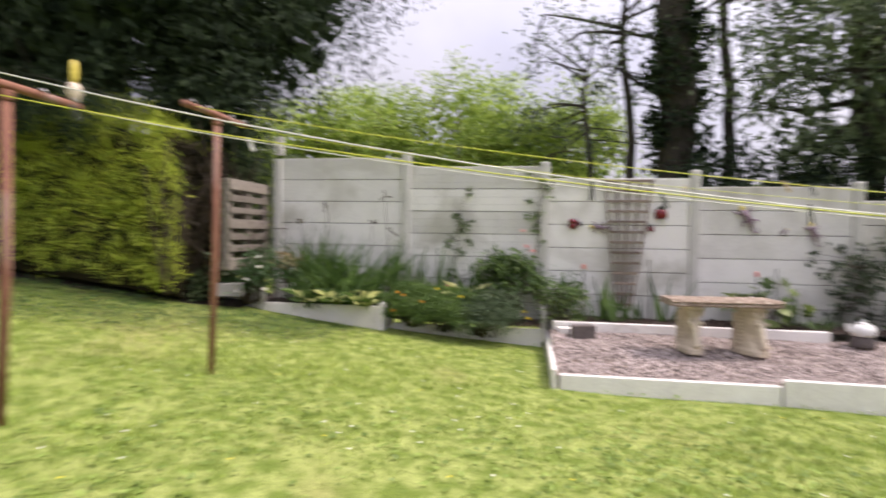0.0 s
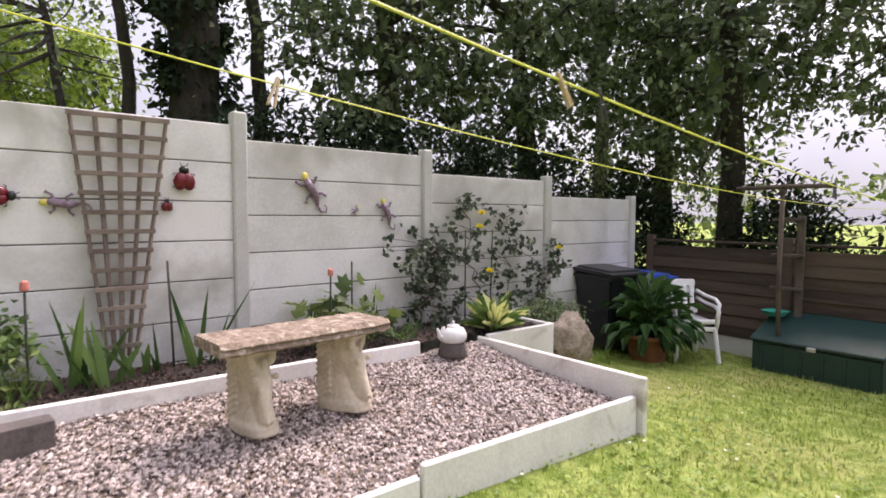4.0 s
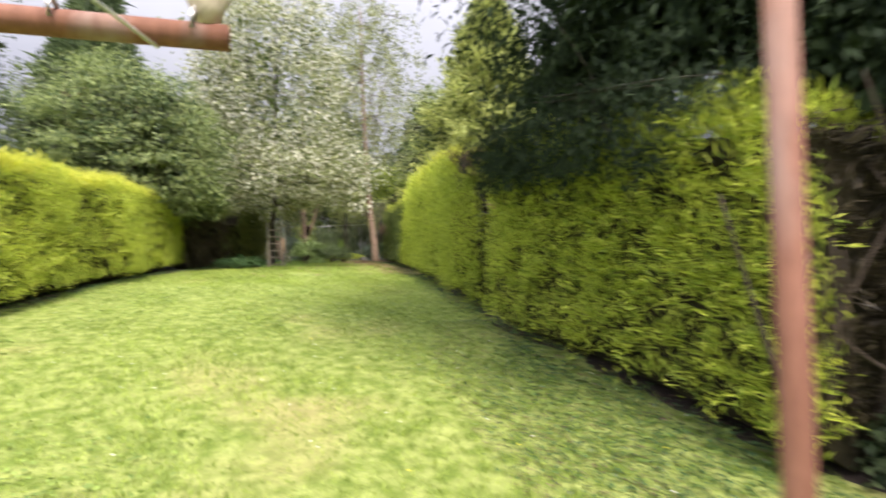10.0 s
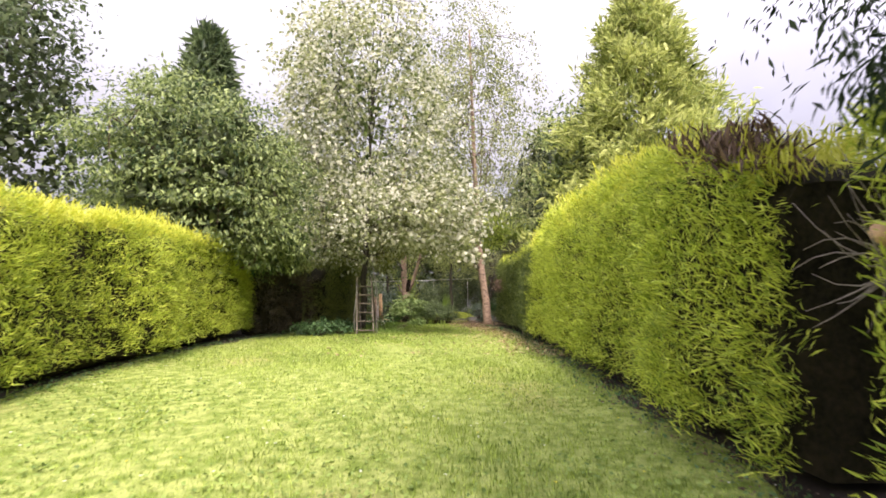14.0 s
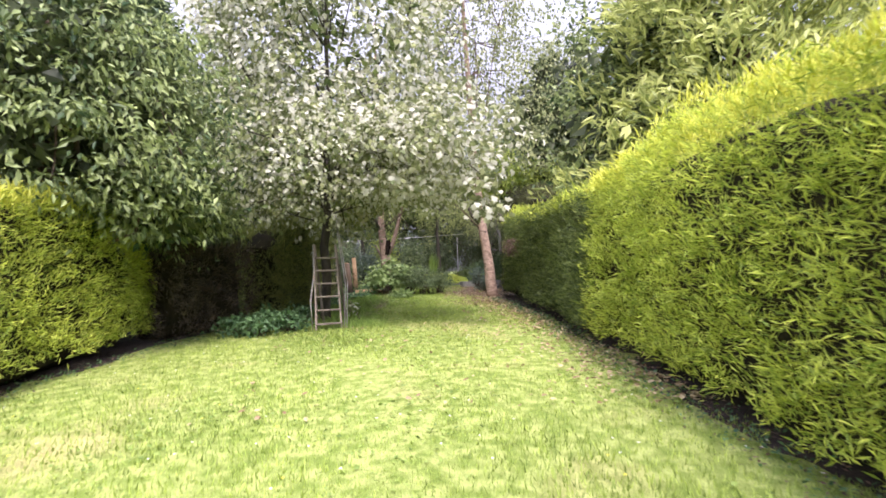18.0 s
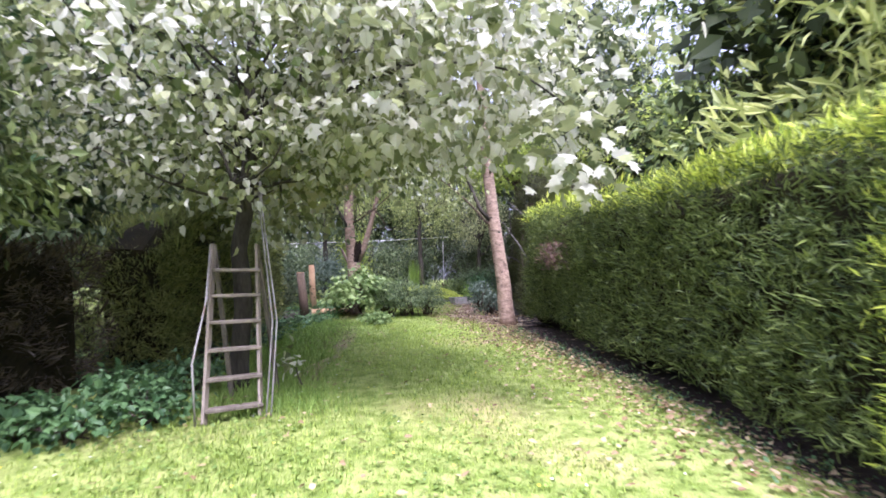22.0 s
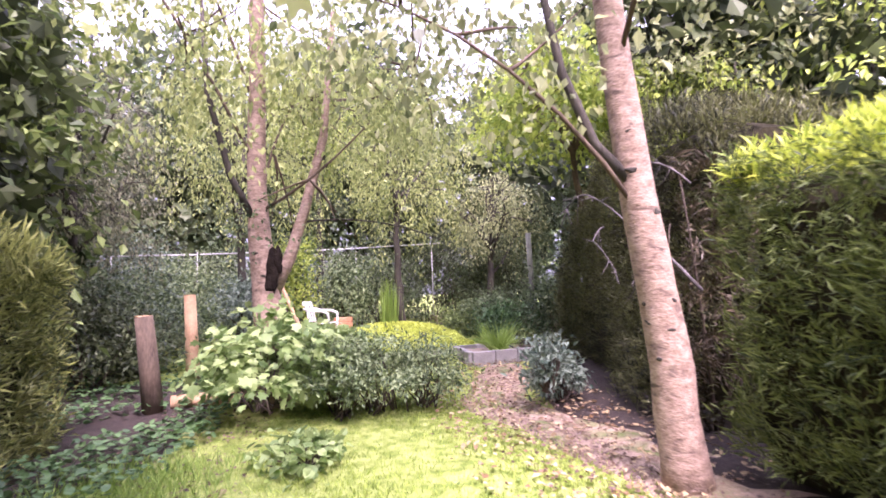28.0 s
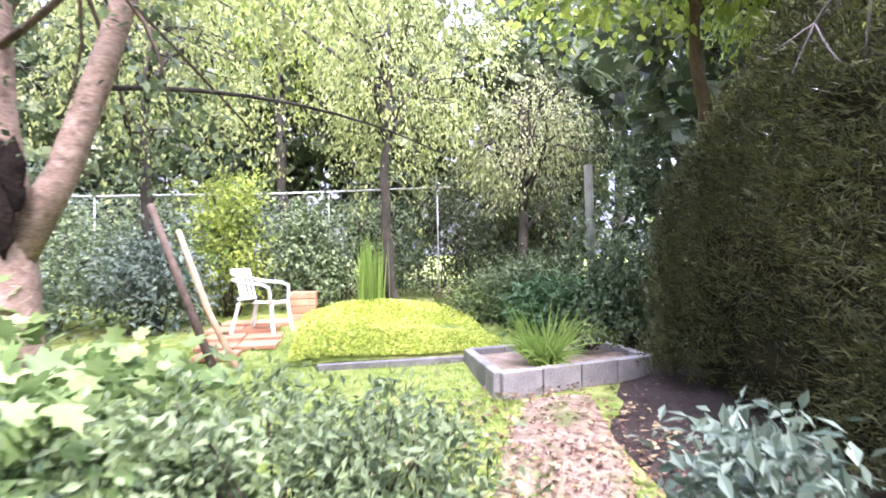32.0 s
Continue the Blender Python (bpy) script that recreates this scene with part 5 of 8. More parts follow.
def bench():
    """A cast-stone bench: a thick slab on two carved horse-head supports."""
    z0 = 0.045
    ob = thing("stone_bench", (3.27, 6.08, z0), "cast-stone garden bench with a mossy slab on two carved pale supports", "bench")
    bm = bmesh.new()
    prof = [(-0.185, 0.0), (-0.205, 0.015), (-0.19, 0.035), (-0.205, 0.05), (-0.175, 0.075), (0.175, 0.075), (0.205, 0.05), (0.19, 0.035), (0.205, 0.015), (0.185, 0.0)]
    length = 1.08
    rings = []
    for x in np.linspace(-length / 2, length / 2, 40):
        inset = 0.03 if abs(x) > length / 2 - 0.01 else 0.0
        rings.append([bm.verts.new((x, p[0] * (1 - inset), p[1] + (0.006 if inset else 0) * (p[1] < 0.04) + random.uniform(-0.005, 0.004))) for p in prof])
    for a, b in zip(rings, rings[1:]):
        for k in range(len(prof)):
            bm.faces.new((a[k], a[(k + 1) % len(prof)], b[(k + 1) % len(prof)], b[k]))
    bm.faces.new(rings[0])
    bm.faces.new(list(reversed(rings[-1])))
    bmesh.ops.recalc_face_normals(bm, faces=bm.faces)
    slab = part("slab", bm, M["stone_top"], ob)
    slab.location = (-0.02, -0.05, 0.50)
    slab.rotation_euler = (0, 0, radians(4))
    for x in (-0.29, 0.30):
        # plinth, neck, head and mane, joined to one carved block
        bm = bmesh.new()
        loft(bm, ((0.0, 0.20, 0.37, -0.01), (0.05, 0.195, 0.36, -0.01), (0.075, 0.165, 0.30, 0.0), (0.14, 0.135, 0.24, 0.03), (0.22, 0.125, 0.22, 0.04), (0.30, 0.135, 0.22, 0.035), (0.38, 0.15, 0.22, 0.02), (0.44, 0.155, 0.22, 0.01), (0.485, 0.17, 0.23, 0.0)))
        # the long face, broad at the brow and narrow above the nostrils
        loft(bm, ((0.065, 0.07, 0.10, -0.135), (0.085, 0.088, 0.15, -0.13), (0.11, 0.086, 0.17, -0.12), (0.16, 0.078, 0.18, -0.10), (0.21, 0.09, 0.19, -0.08), (0.27, 0.118, 0.20, -0.06), (0.32, 0.135, 0.20, -0.05), (0.37, 0.128, 0.18, -0.04), (0.43, 0.11, 0.14, -0.03)))
        for sx in (-1, 1):
            bmesh.ops.create_icosphere(bm, subdivisions=3, radius=1.0, matrix=pose(sx * 0.066, -0.105, 0.425, 0, sx * 14, 0) @ Matrix.Diagonal((0.027, 0.022, 0.046, 1)))
            bmesh.ops.create_icosphere(bm, subdivisions=2, radius=0.02, matrix=Matrix.Translation((sx * 0.064, -0.15, 0.325)))
            bmesh.ops.create_icosphere(bm, subdivisions=2, radius=0.016, matrix=Matrix.Translation((sx * 0.034, -0.222, 0.10)))
        bmesh.ops.create_icosphere(bm, subdivisions=2, radius=1.0, matrix=Matrix.Translation((0, -0.13, 0.405)) @ Matrix.Diagonal((0.018, 0.02, 0.034, 1)))
        for k in range(10):
            for sx in (-1, 1):
                box(bm, (0.03, 0.12, 0.024), (sx * 0.066, 0.10, 0.09 + 0.037 * k), (-30, 0, 0), bevel=0.008, seg=2)
        box(bm, (0.19, 0.26, 0.05), (0, 0.0, 0.478), bevel=0.015, seg=2)
        leg = part("carved_support", bm, M["stone"], ob, smooth=True)
        fuse(leg, 0.007)
        leg.location = (x, 0, 0.0)
        leg.rotation_euler = (0, 0, radians(10 if x < 0 else 30))


bench()


def kettle():
    ob = thing("kettle", (4.86, 6.50, 0.09), "white enamel kettle stood on a dark upturned pot on the gravel", "kettle")
    part("stand", lathe([(0.12, 0.0), (0.125, 0.02), (0.105, 0.10), (0.09, 0.12)], 20), M["brick"], ob, "dark round pot", True)
    part("body", lathe([(0.10, 0.12), (0.118, 0.14), (0.12, 0.19), (0.095, 0.235), (0.06, 0.25)], 24), M["enamel"], ob, "", True)
    part("lid", lathe([(0.062, 0.25), (0.055, 0.262), (0.02, 0.268), (0.012, 0.28), (0.018, 0.292), (0.004, 0.30)], 20), M["enamel"], ob, "", True)
    tube("spout", [(-0.10, 0, 0.16), (-0.145, 0, 0.18), (-0.155, 0, 0.22), (-0.17, 0, 0.25)], [0.024, 0.02, 0.014, 0.012], M["enamel"], ob, 10)
    tube("handle", [(-0.075, 0, 0.24), (-0.07, 0, 0.31), (0, 0, 0.345), (0.07, 0, 0.31), (0.075, 0, 0.24)], 0.007, M["black_gloss"], ob, 8)


kettle()


def ladybird(at, size, turn):
    """A metal wall ornament: domed red wing cases, a black head, legs."""
    ob = thing("ladybird_ornament", pose(*at, 90, 0, 0) @ pose(0, 0, 0, 0, 0, turn), "glossy red and black metal ladybird ornament on the fence", "ornament", "ladybirds on the fence")
    for s in (-1, 1):
        bm = bmesh.new()
        bmesh.ops.create_uvsphere(bm, u_segments=16, v_segments=10, radius=1.0, matrix=pose(s * size * 0.20, 0, 0, 0, 0, s * 9) @ Matrix.Diagonal((size * 0.36, size * 0.52, size * 0.30, 1)))
        part("wing_case", bm, M["red_shell"], ob, "", True)
    bm = bmesh.new()
    bmesh.ops.create_uvsphere(bm, u_segments=14, v_segments=8, radius=1.0, matrix=Matrix.Translation((0, size * 0.62, 0)) @ Matrix.Diagonal((size * 0.27, size * 0.22, size * 0.22, 1)))
    part("head", bm, M["black_gloss"], ob, "", True)
    for s in (-1, 1):
        for k in (-0.3, 0.05, 0.38):
            tube("leg", [(s * size * 0.3, size * k, 0), (s * size * 0.52, size * (k + 0.04), 0.0), (s * size * 0.57, size * (k - 0.06), -0.01)], 0.0035, M["black_gloss"], ob, 5)
        tube("feeler", [(s * size * 0.1, size * 0.78, 0.0), (s * size * 0.2, size * 0.98, 0.01)], 0.003, M["black_gloss"], ob, 5)


ladybird((2.96, FENCE_Y - 0.04, 1.535), 0.135, 0)
ladybird((2.84, FENCE_Y - 0.03, 1.345), 0.068, 0)
ladybird((1.87, FENCE_Y - 0.04, 1.40), 0.12, -90)


def lizard(at, size, turn, flip=1):
    """A glazed lizard: a head, a curved body and tail, four bent legs with toes."""
    ob = thing("lizard_ornament", pose(*at, 90, 0, 0) @ pose(0, 0, 0, 0, 0, turn), "purple glazed metal lizard ornament on the fence", "ornament", "lizards on the fence")
    s, f = size, flip
    tube("body", [(0, 0.5 * s, 0), (0.02 * s * f, 0.30 * s, 0.01), (0.10 * s * f, 0.05 * s, 0.012), (0.16 * s * f, -0.2 * s, 0.008), (0.12 * s * f, -0.45 * s, 0.0)], [0.07 * s, 0.13 * s, 0.14 * s, 0.10 * s, 0.05 * s], M["violet"], ob, 8)
    tube("tail", [(0.12 * s * f, -0.45 * s, 0), (0.17 * s * f, -0.66 * s, 0), (0.33 * s * f, -0.74 * s, 0), (0.42 * s * f, -0.6 * s, 0), (0.36 * s * f, -0.5 * s, 0)], [0.05 * s, 0.042 * s, 0.034 * s, 0.026 * s, 0.014 * s], M["violet"], ob, 6)
    bm = bmesh.new()
    bmesh.ops.create_uvsphere(bm, u_segments=12, v_segments=8, radius=1.0, matrix=Matrix.Translation((-0.01 * s, 0.56 * s, 0.006)) @ Matrix.Diagonal((0.11 * s, 0.14 * s, 0.06 * s, 1)))
    part("head", bm, M["yellow_paint"], ob, "yellow glazed head", True)
    for x, y, dx, dy in ((-0.05, 0.32, -0.26, 0.12), (0.10, 0.30, 0.24, 0.10), (0.03, -0.08, -0.22, -0.12), (0.22, -0.10, 0.24, -0.08)):
        tube("leg", [(x * s * f, y * s, 0), ((x + dx * 0.7) * s * f, y * s, 0), ((x + dx) * s * f, (y + dy) * s, 0), ((x + dx * 1.15) * s * f, (y + dy * 1.5) * s, 0)], [0.055 * s, 0.045 * s, 0.04 * s, 0.065 * s], M["violet"], ob, 6)


lizard((3.98, FENCE_Y - 0.02, 1.475), 0.27, 18)
lizard((4.75, FENCE_Y - 0.02, 1.30), 0.22, 10)
lizard((4.42, FENCE_Y - 0.015, 1.335), 0.085, -60)
lizard((2.22, FENCE_Y - 0.02, 1.375), 0.20, 95, -1)


def wheelie_bin(at, turn, lid, label):
    ob = thing("wheelie_bin", pose(*at, 0, 0, turn), label, "bin", "bins in the corner")
    bm = bmesh.new()
    low = [bm.verts.new((x, y, 0.06)) for x, y in ((-0.23, -0.25), (0.23, -0.25), (0.23, 0.25), (-0.23, 0.25))]
    top = [bm.verts.new((x, y, 0.98)) for x, y in ((-0.285, -0.33), (0.285, -0.33), (0.285, 0.33), (-0.285, 0.33))]
    bm.faces.new(list(reversed(low)))
    bm.faces.new(top)
    for k in range(4):
        bm.faces.new((low[k], low[(k + 1) % 4], top[(k + 1) % 4], top[k]))
    bmesh.ops.bevel(bm, geom=list(bm.edges), offset=0.03, segments=2, affect="EDGES")
    box(bm, (0.60, 0.69, 0.05), (0, 0, 0.97), bevel=0.012)
    part("body", bm, M["black_plastic"], ob)
    bm = boxed((0.61, 0.74, 0.05), (0, 0.0, 1.03), (3, 0, 0), bevel=0.02, seg=2)
    box(bm, (0.50, 0.60, 0.04), (0, 0.02, 1.06), (3, 0, 0), bevel=0.018, seg=2)
    part("lid", bm, M[lid], ob)
    tube("handle", [(-0.24, 0.40, 0.98), (-0.24, 0.43, 1.0), (0.24, 0.43, 1.0), (0.24, 0.40, 0.98)], 0.016, M["black_plastic"], ob, 8)
    for s in (-1, 1):
        bm = lathe([(0.095, -0.03), (0.10, -0.015), (0.10, 0.015), (0.095, 0.03)], 18)
        w = part("wheel", bm, M["black_plastic"], ob)
        w.matrix_basis = pose(s * 0.25, 0.27, 0.10, 0, 90, 0)


wheelie_bin((7.92, 7.02, float(zg(7.9)) - 0.01), -12, "black_plastic", "black plastic wheelie bin with its lid shut in the corner")
wheelie_bin((8.62, 6.98, float(zg(8.6)) - 0.06), -5, "blue_plastic", "black wheelie bin with a blue lid behind the potted plant")


def plastic_chair(at, turn, stack, label):
    ob = thing("plastic_chair", pose(*at, 0, 0, turn), label, "chair")
    for lift in stack:
        bm = bmesh.new()
        n = 6
        grid = [[bm.verts.new((0.22 * (2 * i / n - 1), 0.21 * (2 * j / n - 1), 0.42 + lift - 0.02 * math.cos(math.pi * (2 * i / n - 1) / 2) * (1 if j else 0.4))) for j in range(n + 1)] for i in range(n + 1)]
        for i in range(n):
            for j in range(n):
                bm.faces.new((grid[i][j], grid[i + 1][j], grid[i + 1][j + 1], grid[i][j + 1]))
        bmesh.ops.solidify(bm, geom=list(bm.faces), thickness=0.02)
        box(bm, (0.47, 0.03, 0.055), (0, -0.215, 0.41 + lift), bevel=0.01)
        part("seat", bm, M["white_plastic"], ob, "", True)
        bm = bmesh.new()
        for k in range(5):
            x = (k - 2) * 0.085
            box(bm, (0.05, 0.018, 0.32), (x, 0.275 + 0.01 * abs(k - 2) * -1, 0.64 + lift), (-12, 0, 0), bevel=0.008)
        box(bm, (0.46, 0.03, 0.09), (0, 0.325, 0.82 + lift), (-12, 0, 0), bevel=0.014, seg=2)
        box(bm, (0.46, 0.03, 0.05), (0, 0.235, 0.47 + lift), (-12, 0, 0), bevel=0.01)
        part("backrest", bm, M["white_plastic"], ob)
        for s in (-1, 1):
            tube("armrest", [(s * 0.25, 0.30, 0.72 + lift), (s * 0.28, 0.15, 0.68 + lift), (s * 0.285, -0.1, 0.665 + lift), (s * 0.275, -0.215, 0.62 + lift), (s * 0.255, -0.225, 0.5 + lift), (s * 0.24, -0.225, 0.41 + lift)], 0.022, M["white_plastic"], ob, 8)
    for s in (-1, 1):
        for y, yy in ((-0.22, -0.27), (0.22, 0.32)):
            bm = bmesh.new()
            a, b = Vector((s * 0.225, y, 0.43)), Vector((s * 0.26, yy, 0.0))
            d = b - a
            box(bm, (0.05, 0.045, d.length), (0, 0, 0), bevel=0.012)
            leg = part("leg", bm, M["white_plastic"], ob)
            leg.matrix_basis = Matrix.Translation((a + b) / 2) @ d.to_track_quat("Z", "Y").to_matrix().to_4x4()
    return ob


plastic_chair((8.42, 6.22, float(zg(8.4))), -38, (0.0, 0.09), "two stacked white plastic garden armchairs behind the potted plant")


def pot_plant():
    rng = np.random.default_rng(12)
    x, y = 7.85, 6.42
    z = float(zg(x))
    ob = thing("potted_plant", (x, y, z), "large glossy green plant in a terracotta pot on the grass", "potted plant")
    part("pot", lathe([(0.17, 0.0), (0.19, 0.02), (0.245, 0.26), (0.265, 0.265), (0.27, 0.31), (0.245, 0.315), (0.235, 0.27)], 24, cap=False), M["terracotta"], ob, "", True)
    part("soil", lathe([(0.236, 0.265), (0.10, 0.28), (0.01, 0.285)], 20), M["soil"], ob)
    n = 230
    ang, el = rng.uniform(0, 2 * np.pi, n), rng.uniform(-0.1, 1.45, n)
    D = np.column_stack([np.cos(ang) * np.cos(el), np.sin(ang) * np.cos(el), np.sin(el)])
    stem = rng.uniform(0.15, 0.62, n)[:, None]
    P = np.array([x, y, z + 0.33]) + D * stem * np.array([0.85, 0.85, 0.95])
    leaves("leaves", P, unit(D + np.array([0, 0, -0.55])), np.tile([0, 0, 1.0], (n, 1)) + rng.normal(0, 0.3, (n, 3)), rng.uniform(0.16, 0.30, n), rng.uniform(0.075, 0.13, n), M["fern_leaf"], ob, broad=True, bend=0.35)
    tubes("stalk_growth", [(bent((x, y, z + 0.27), p, 0.04, 4), np.linspace(0.006, 0.003, 4)) for p in P[::2]], M["fern_leaf"], ob, 4, "", True)


pot_plant()


def storage_box():
    z = float(zg(8.9))
    ob = thing("storage_box", pose(9.0, 4.95, z - 0.03, 0, 0, 88), "dark green plastic garden storage box with a sloping lid", "storage box")
    bm = bmesh.new()
    pts = [(-0.33, 0), (0.33, 0), (0.33, 0.38), (-0.33, 0.62)]
    a = [bm.verts.new((-0.62, y, h)) for y, h in pts]
    b = [bm.verts.new((0.62, y, h)) for y, h in pts]
    bm.faces.new(a)
    bm.faces.new(list(reversed(b)))
    for k in range(4):
        bm.faces.new((a[k], b[k], b[(k + 1) % 4], a[(k + 1) % 4]))
    bmesh.ops.recalc_face_normals(bm, faces=bm.faces)
    bmesh.ops.bevel(bm, geom=list(bm.edges), offset=0.02, segments=2, affect="EDGES")
    for x in np.linspace(-0.5, 0.5, 6):
        box(bm, (0.03, 0.02, 0.30), (x, 0.335, 0.18), bevel=0.006)
    part("body", bm, M["green_plastic"], ob)
    part("lid", boxed((1.28, 0.75, 0.035), (0, 0.0, 0.525), (-20, 0, 0), bevel=0.012), M["green_plastic"], ob)
    part("latch", boxed((0.09, 0.025, 0.05), (0, 0.37, 0.38), bevel=0.006), M["metal_grey"], ob)


storage_box()
loose = thing("terracotta_pot", (7.75, 3.98, float(zg(7.75))), "small terracotta pot on the lawn", "plant pot")
part("pot", lathe([(0.07, 0), (0.075, 0.01), (0.10, 0.15), (0.115, 0.155), (0.115, 0.19), (0.10, 0.19), (0.09, 0.10), (0.01, 0.06)], 20, cap=False), M["terracotta"], loose, "", True)
tub = thing("blue_tub", (7.95, 3.72, float(zg(7.9))), "pale blue plastic tub on the lawn", "tub")
part("body", lathe([(0.14, 0), (0.15, 0.01), (0.19, 0.30), (0.205, 0.305), (0.205, 0.33), (0.185, 0.33), (0.13, 0.05), (0.01, 0.03)], 20, cap=False), M["pale_blue"], tub, "", True)


def rock(name, at, size, seed, label, material="rock", group=""):
    bm = bmesh.new()
    bmesh.ops.create_icosphere(bm, subdivisions=4, radius=1.0)
    for v in bm.verts:
        p = v.co.copy()
        k = 1 + 0.22 * noise.noise(p * 1.4 + Vector((seed, 0, 0))) + 0.20 * noise.noise(p * 3.4 + Vector((0, seed, 0))) + 0.10 * noise.noise(Vector((p.x * 11, p.y * 11, p.z * 4)))
        v.co = Vector((p.x * size[0], p.y * size[1], p.z * size[2])) * k
    ob = part(name, bm, M[material], None, "", True)
    ob.matrix_basis = pose(*at)
    return tagged(ob, label, "rock", group)


rock("boulder", (6.62, 6.62, -0.06), (0.26, 0.22, 0.30), 3.0, "pale rough boulder like an old stump beside the planter")


def side_fence():
    """The dark timber fence down the lower side."""
    ob = thing("timber_fence", (9.4, 4.0, float(zg(9.4))), "dark brown stained timber panel fence with concrete base boards", "fence", kind="structure")
    z0 = float(zg(9.4)) - 0.05
    for k in range(7):
        y = 7.3 - 1.83 * k
        part("post", boxed((0.10, 0.10, 1.62), (9.42, y, z0 + 0.80), bevel=0.006), M["brown_fence"], ob, world_space=True)
        part("base_board", boxed((0.05, 1.73, 0.28), (9.42, y - 0.915, z0 + 0.14), bevel=0.006), M["concrete_post"], ob, world_space=True)
        for j in range(8):
            part("slat", boxed((0.018, 1.73, 0.165), (9.40 + 0.006 * (j % 2), y - 0.915, z0 + 0.36 + 0.145 * j), (0, 5, random.uniform(-0.3, 0.3)), bevel=0.003), M["brown_fence"], ob, world_space=True)
        part("cap_rail", boxed((0.06, 1.73, 0.03), (9.41, y - 0.915, z0 + 1.53), bevel=0.005), M["brown_fence"], ob, world_space=True)


side_fence()


def back_wall():
    """A plain wall that closes the lawn behind the walker."""
    bm = boxed((14.0, 0.12, 2.0), (2.4, -5.2, 0.75), bevel=0.01)
    ob = part("wall_south", bm, M["concrete_post"], None)
    tagged(ob, "plain rendered boundary wall", "wall", kind="structure")


back_wall()


def clothes_post(at, height, label, bar=1.0, longer=0.0, metal="rust"):
    """A rusty steel post with a cross bar, hooks and an end cap."""
    z = float(zg(at[0]))
    ob = thing("clothes_post", (at[0], at[1], z), label, "clothes post", "washing line posts")
    tube("post", [(-0.03, -0.03, -0.1), (-0.012, 0.003, height * 0.5), (0, 0, height)], 0.026, M[metal], ob, 14)
    top_bar = tube("cross_bar", [(0, -bar / 2 - longer, height + 0.02), (0, 0, height + 0.028), (0, bar / 2, height + 0.02)], 0.026, M[metal], ob, 12)
    part("collar", lathe([(0.03, height - 0.06), (0.033, height - 0.05), (0.033, height - 0.01), (0.03, height)], 16), M[metal], ob, "", True)
    for y in (-bar / 2 + 0.06, -bar / 5, bar / 5, bar / 2 - 0.06):
        tube("hook", [(0.0, y, height + 0.045), (0.035, y, height + 0.06), (0.05, y, height + 0.04), (0.04, y, height + 0.02)], 0.005, M["metal_grey"], top_bar, 6)
    return ob


POST_A, POST_B, POST_C, POST_D = (-1.21, 4.13), (-1.6, 2.69), (8.82, 5.36), (8.9, 3.0)
clothes_post(POST_A, 2.07, "rusty red-painted steel washing line post with a cross bar", 0.86)
clothes_post(POST_B, 1.88, "rusty steel washing line post with a pale cross bar", 1.0, 0.4)
clothes_post(POST_C, 2.1, "rusty steel washing line post by the timber fence", metal="frame_wood")
clothes_post(POST_D, 1.84, "rusty steel washing line post by the storage box", 2.4, metal="frame_wood")

LINES = [((-1.21, 4.42, 2.14), (8.9, 4.15, 1.38), "line_yellow", 0.28), ((-1.21, 3.80, 2.17), (8.9, 3.78, 1.31), "line_yellow", 0.24),
         ((-1.6, 2.48, 1.96), (8.9, 2.3, 1.20), "line_yellow", 0.33), ((-1.6, 3.06, 2.0), (8.9, 2.9, 1.22), "line_white", 0.32), ((-1.6, 1.84, 2.06), (8.9, 1.85, 1.62), "line_white", 0.62)]


def washing_lines():
    spots = []
    for a, b, m, sag in LINES:
        line = bent(a, b, -sag, 24)
        ob = thing("washing_line", a, ("slack " if sag > 0.2 else "taut ") + ("yellow plastic" if m == "line_yellow" else "white") + " washing line between the posts", "washing line", "washing lines")
        tube("line", line, 0.0022 if a[1] > 4.3 else 0.003, M[m], ob, 6, world_space=True)
        spots.append(line)
    pegs = [(0, 0.10, "peg_dark"), (0, 0.235, "peg_white"), (0, 0.36, "peg_wood"), (0, 0.62, "peg_white"), (1, 0.2, "peg_dark"), (1, 0.30, "peg_white"), (1, 0.42, "peg_dark"), (1, 0.6, "peg_dark"), (1, 0.78, "peg_wood"),
            (2, 0.06, "peg_dark"), (2, 0.16, "peg_dark"), (2, 0.30, "peg_dark"), (2, 0.38, "peg_dark"), (1, 0.405, "peg_wood"), (2, 0.74, "peg_white"), (2, 0.80, "peg_wood"), (3, 0.12, "peg_white"), (3, 0.34, "peg_dark"), (3, 0.56, "peg_wood"), (3, 0.80, "peg_white"), (3, 0.84, "peg_white"), (4, 0.52, "peg_white"), (3, 0.72, "peg_dark")]
    first = {}
    for li, t, m in pegs:
        line = spots[li]
        p = np.array([np.interp(t, np.linspace(0, 1, len(line)), line[:, c]) for c in range(3)])
        place = pose(*p, random.uniform(-25, 25), random.uniform(-15, 15), 80 + random.uniform(-40, 40))
        if m in first:
            copy_thing(first[m], place)
            continue
        ob = thing("clothes_peg", place, {"peg_dark": "dark plastic", "peg_white": "white plastic", "peg_wood": "pale wooden"}[m] + " clothes peg clipped on the washing line", "clothes peg", "pegs on the lines")
        for s in (-1, 1):
            part("jaw", boxed((0.010, 0.006, 0.085), (0, s * 0.0055, -0.022), (s * 5, 0, 0), bevel=0.0015), M[m], ob)
        tube("spring", [(-0.007, 0, -0.02), (0, 0.006, -0.02), (0.007, 0, -0.02)], 0.0022, M["metal_grey"], ob, 5)
        first[m] = ob


washing_lines()


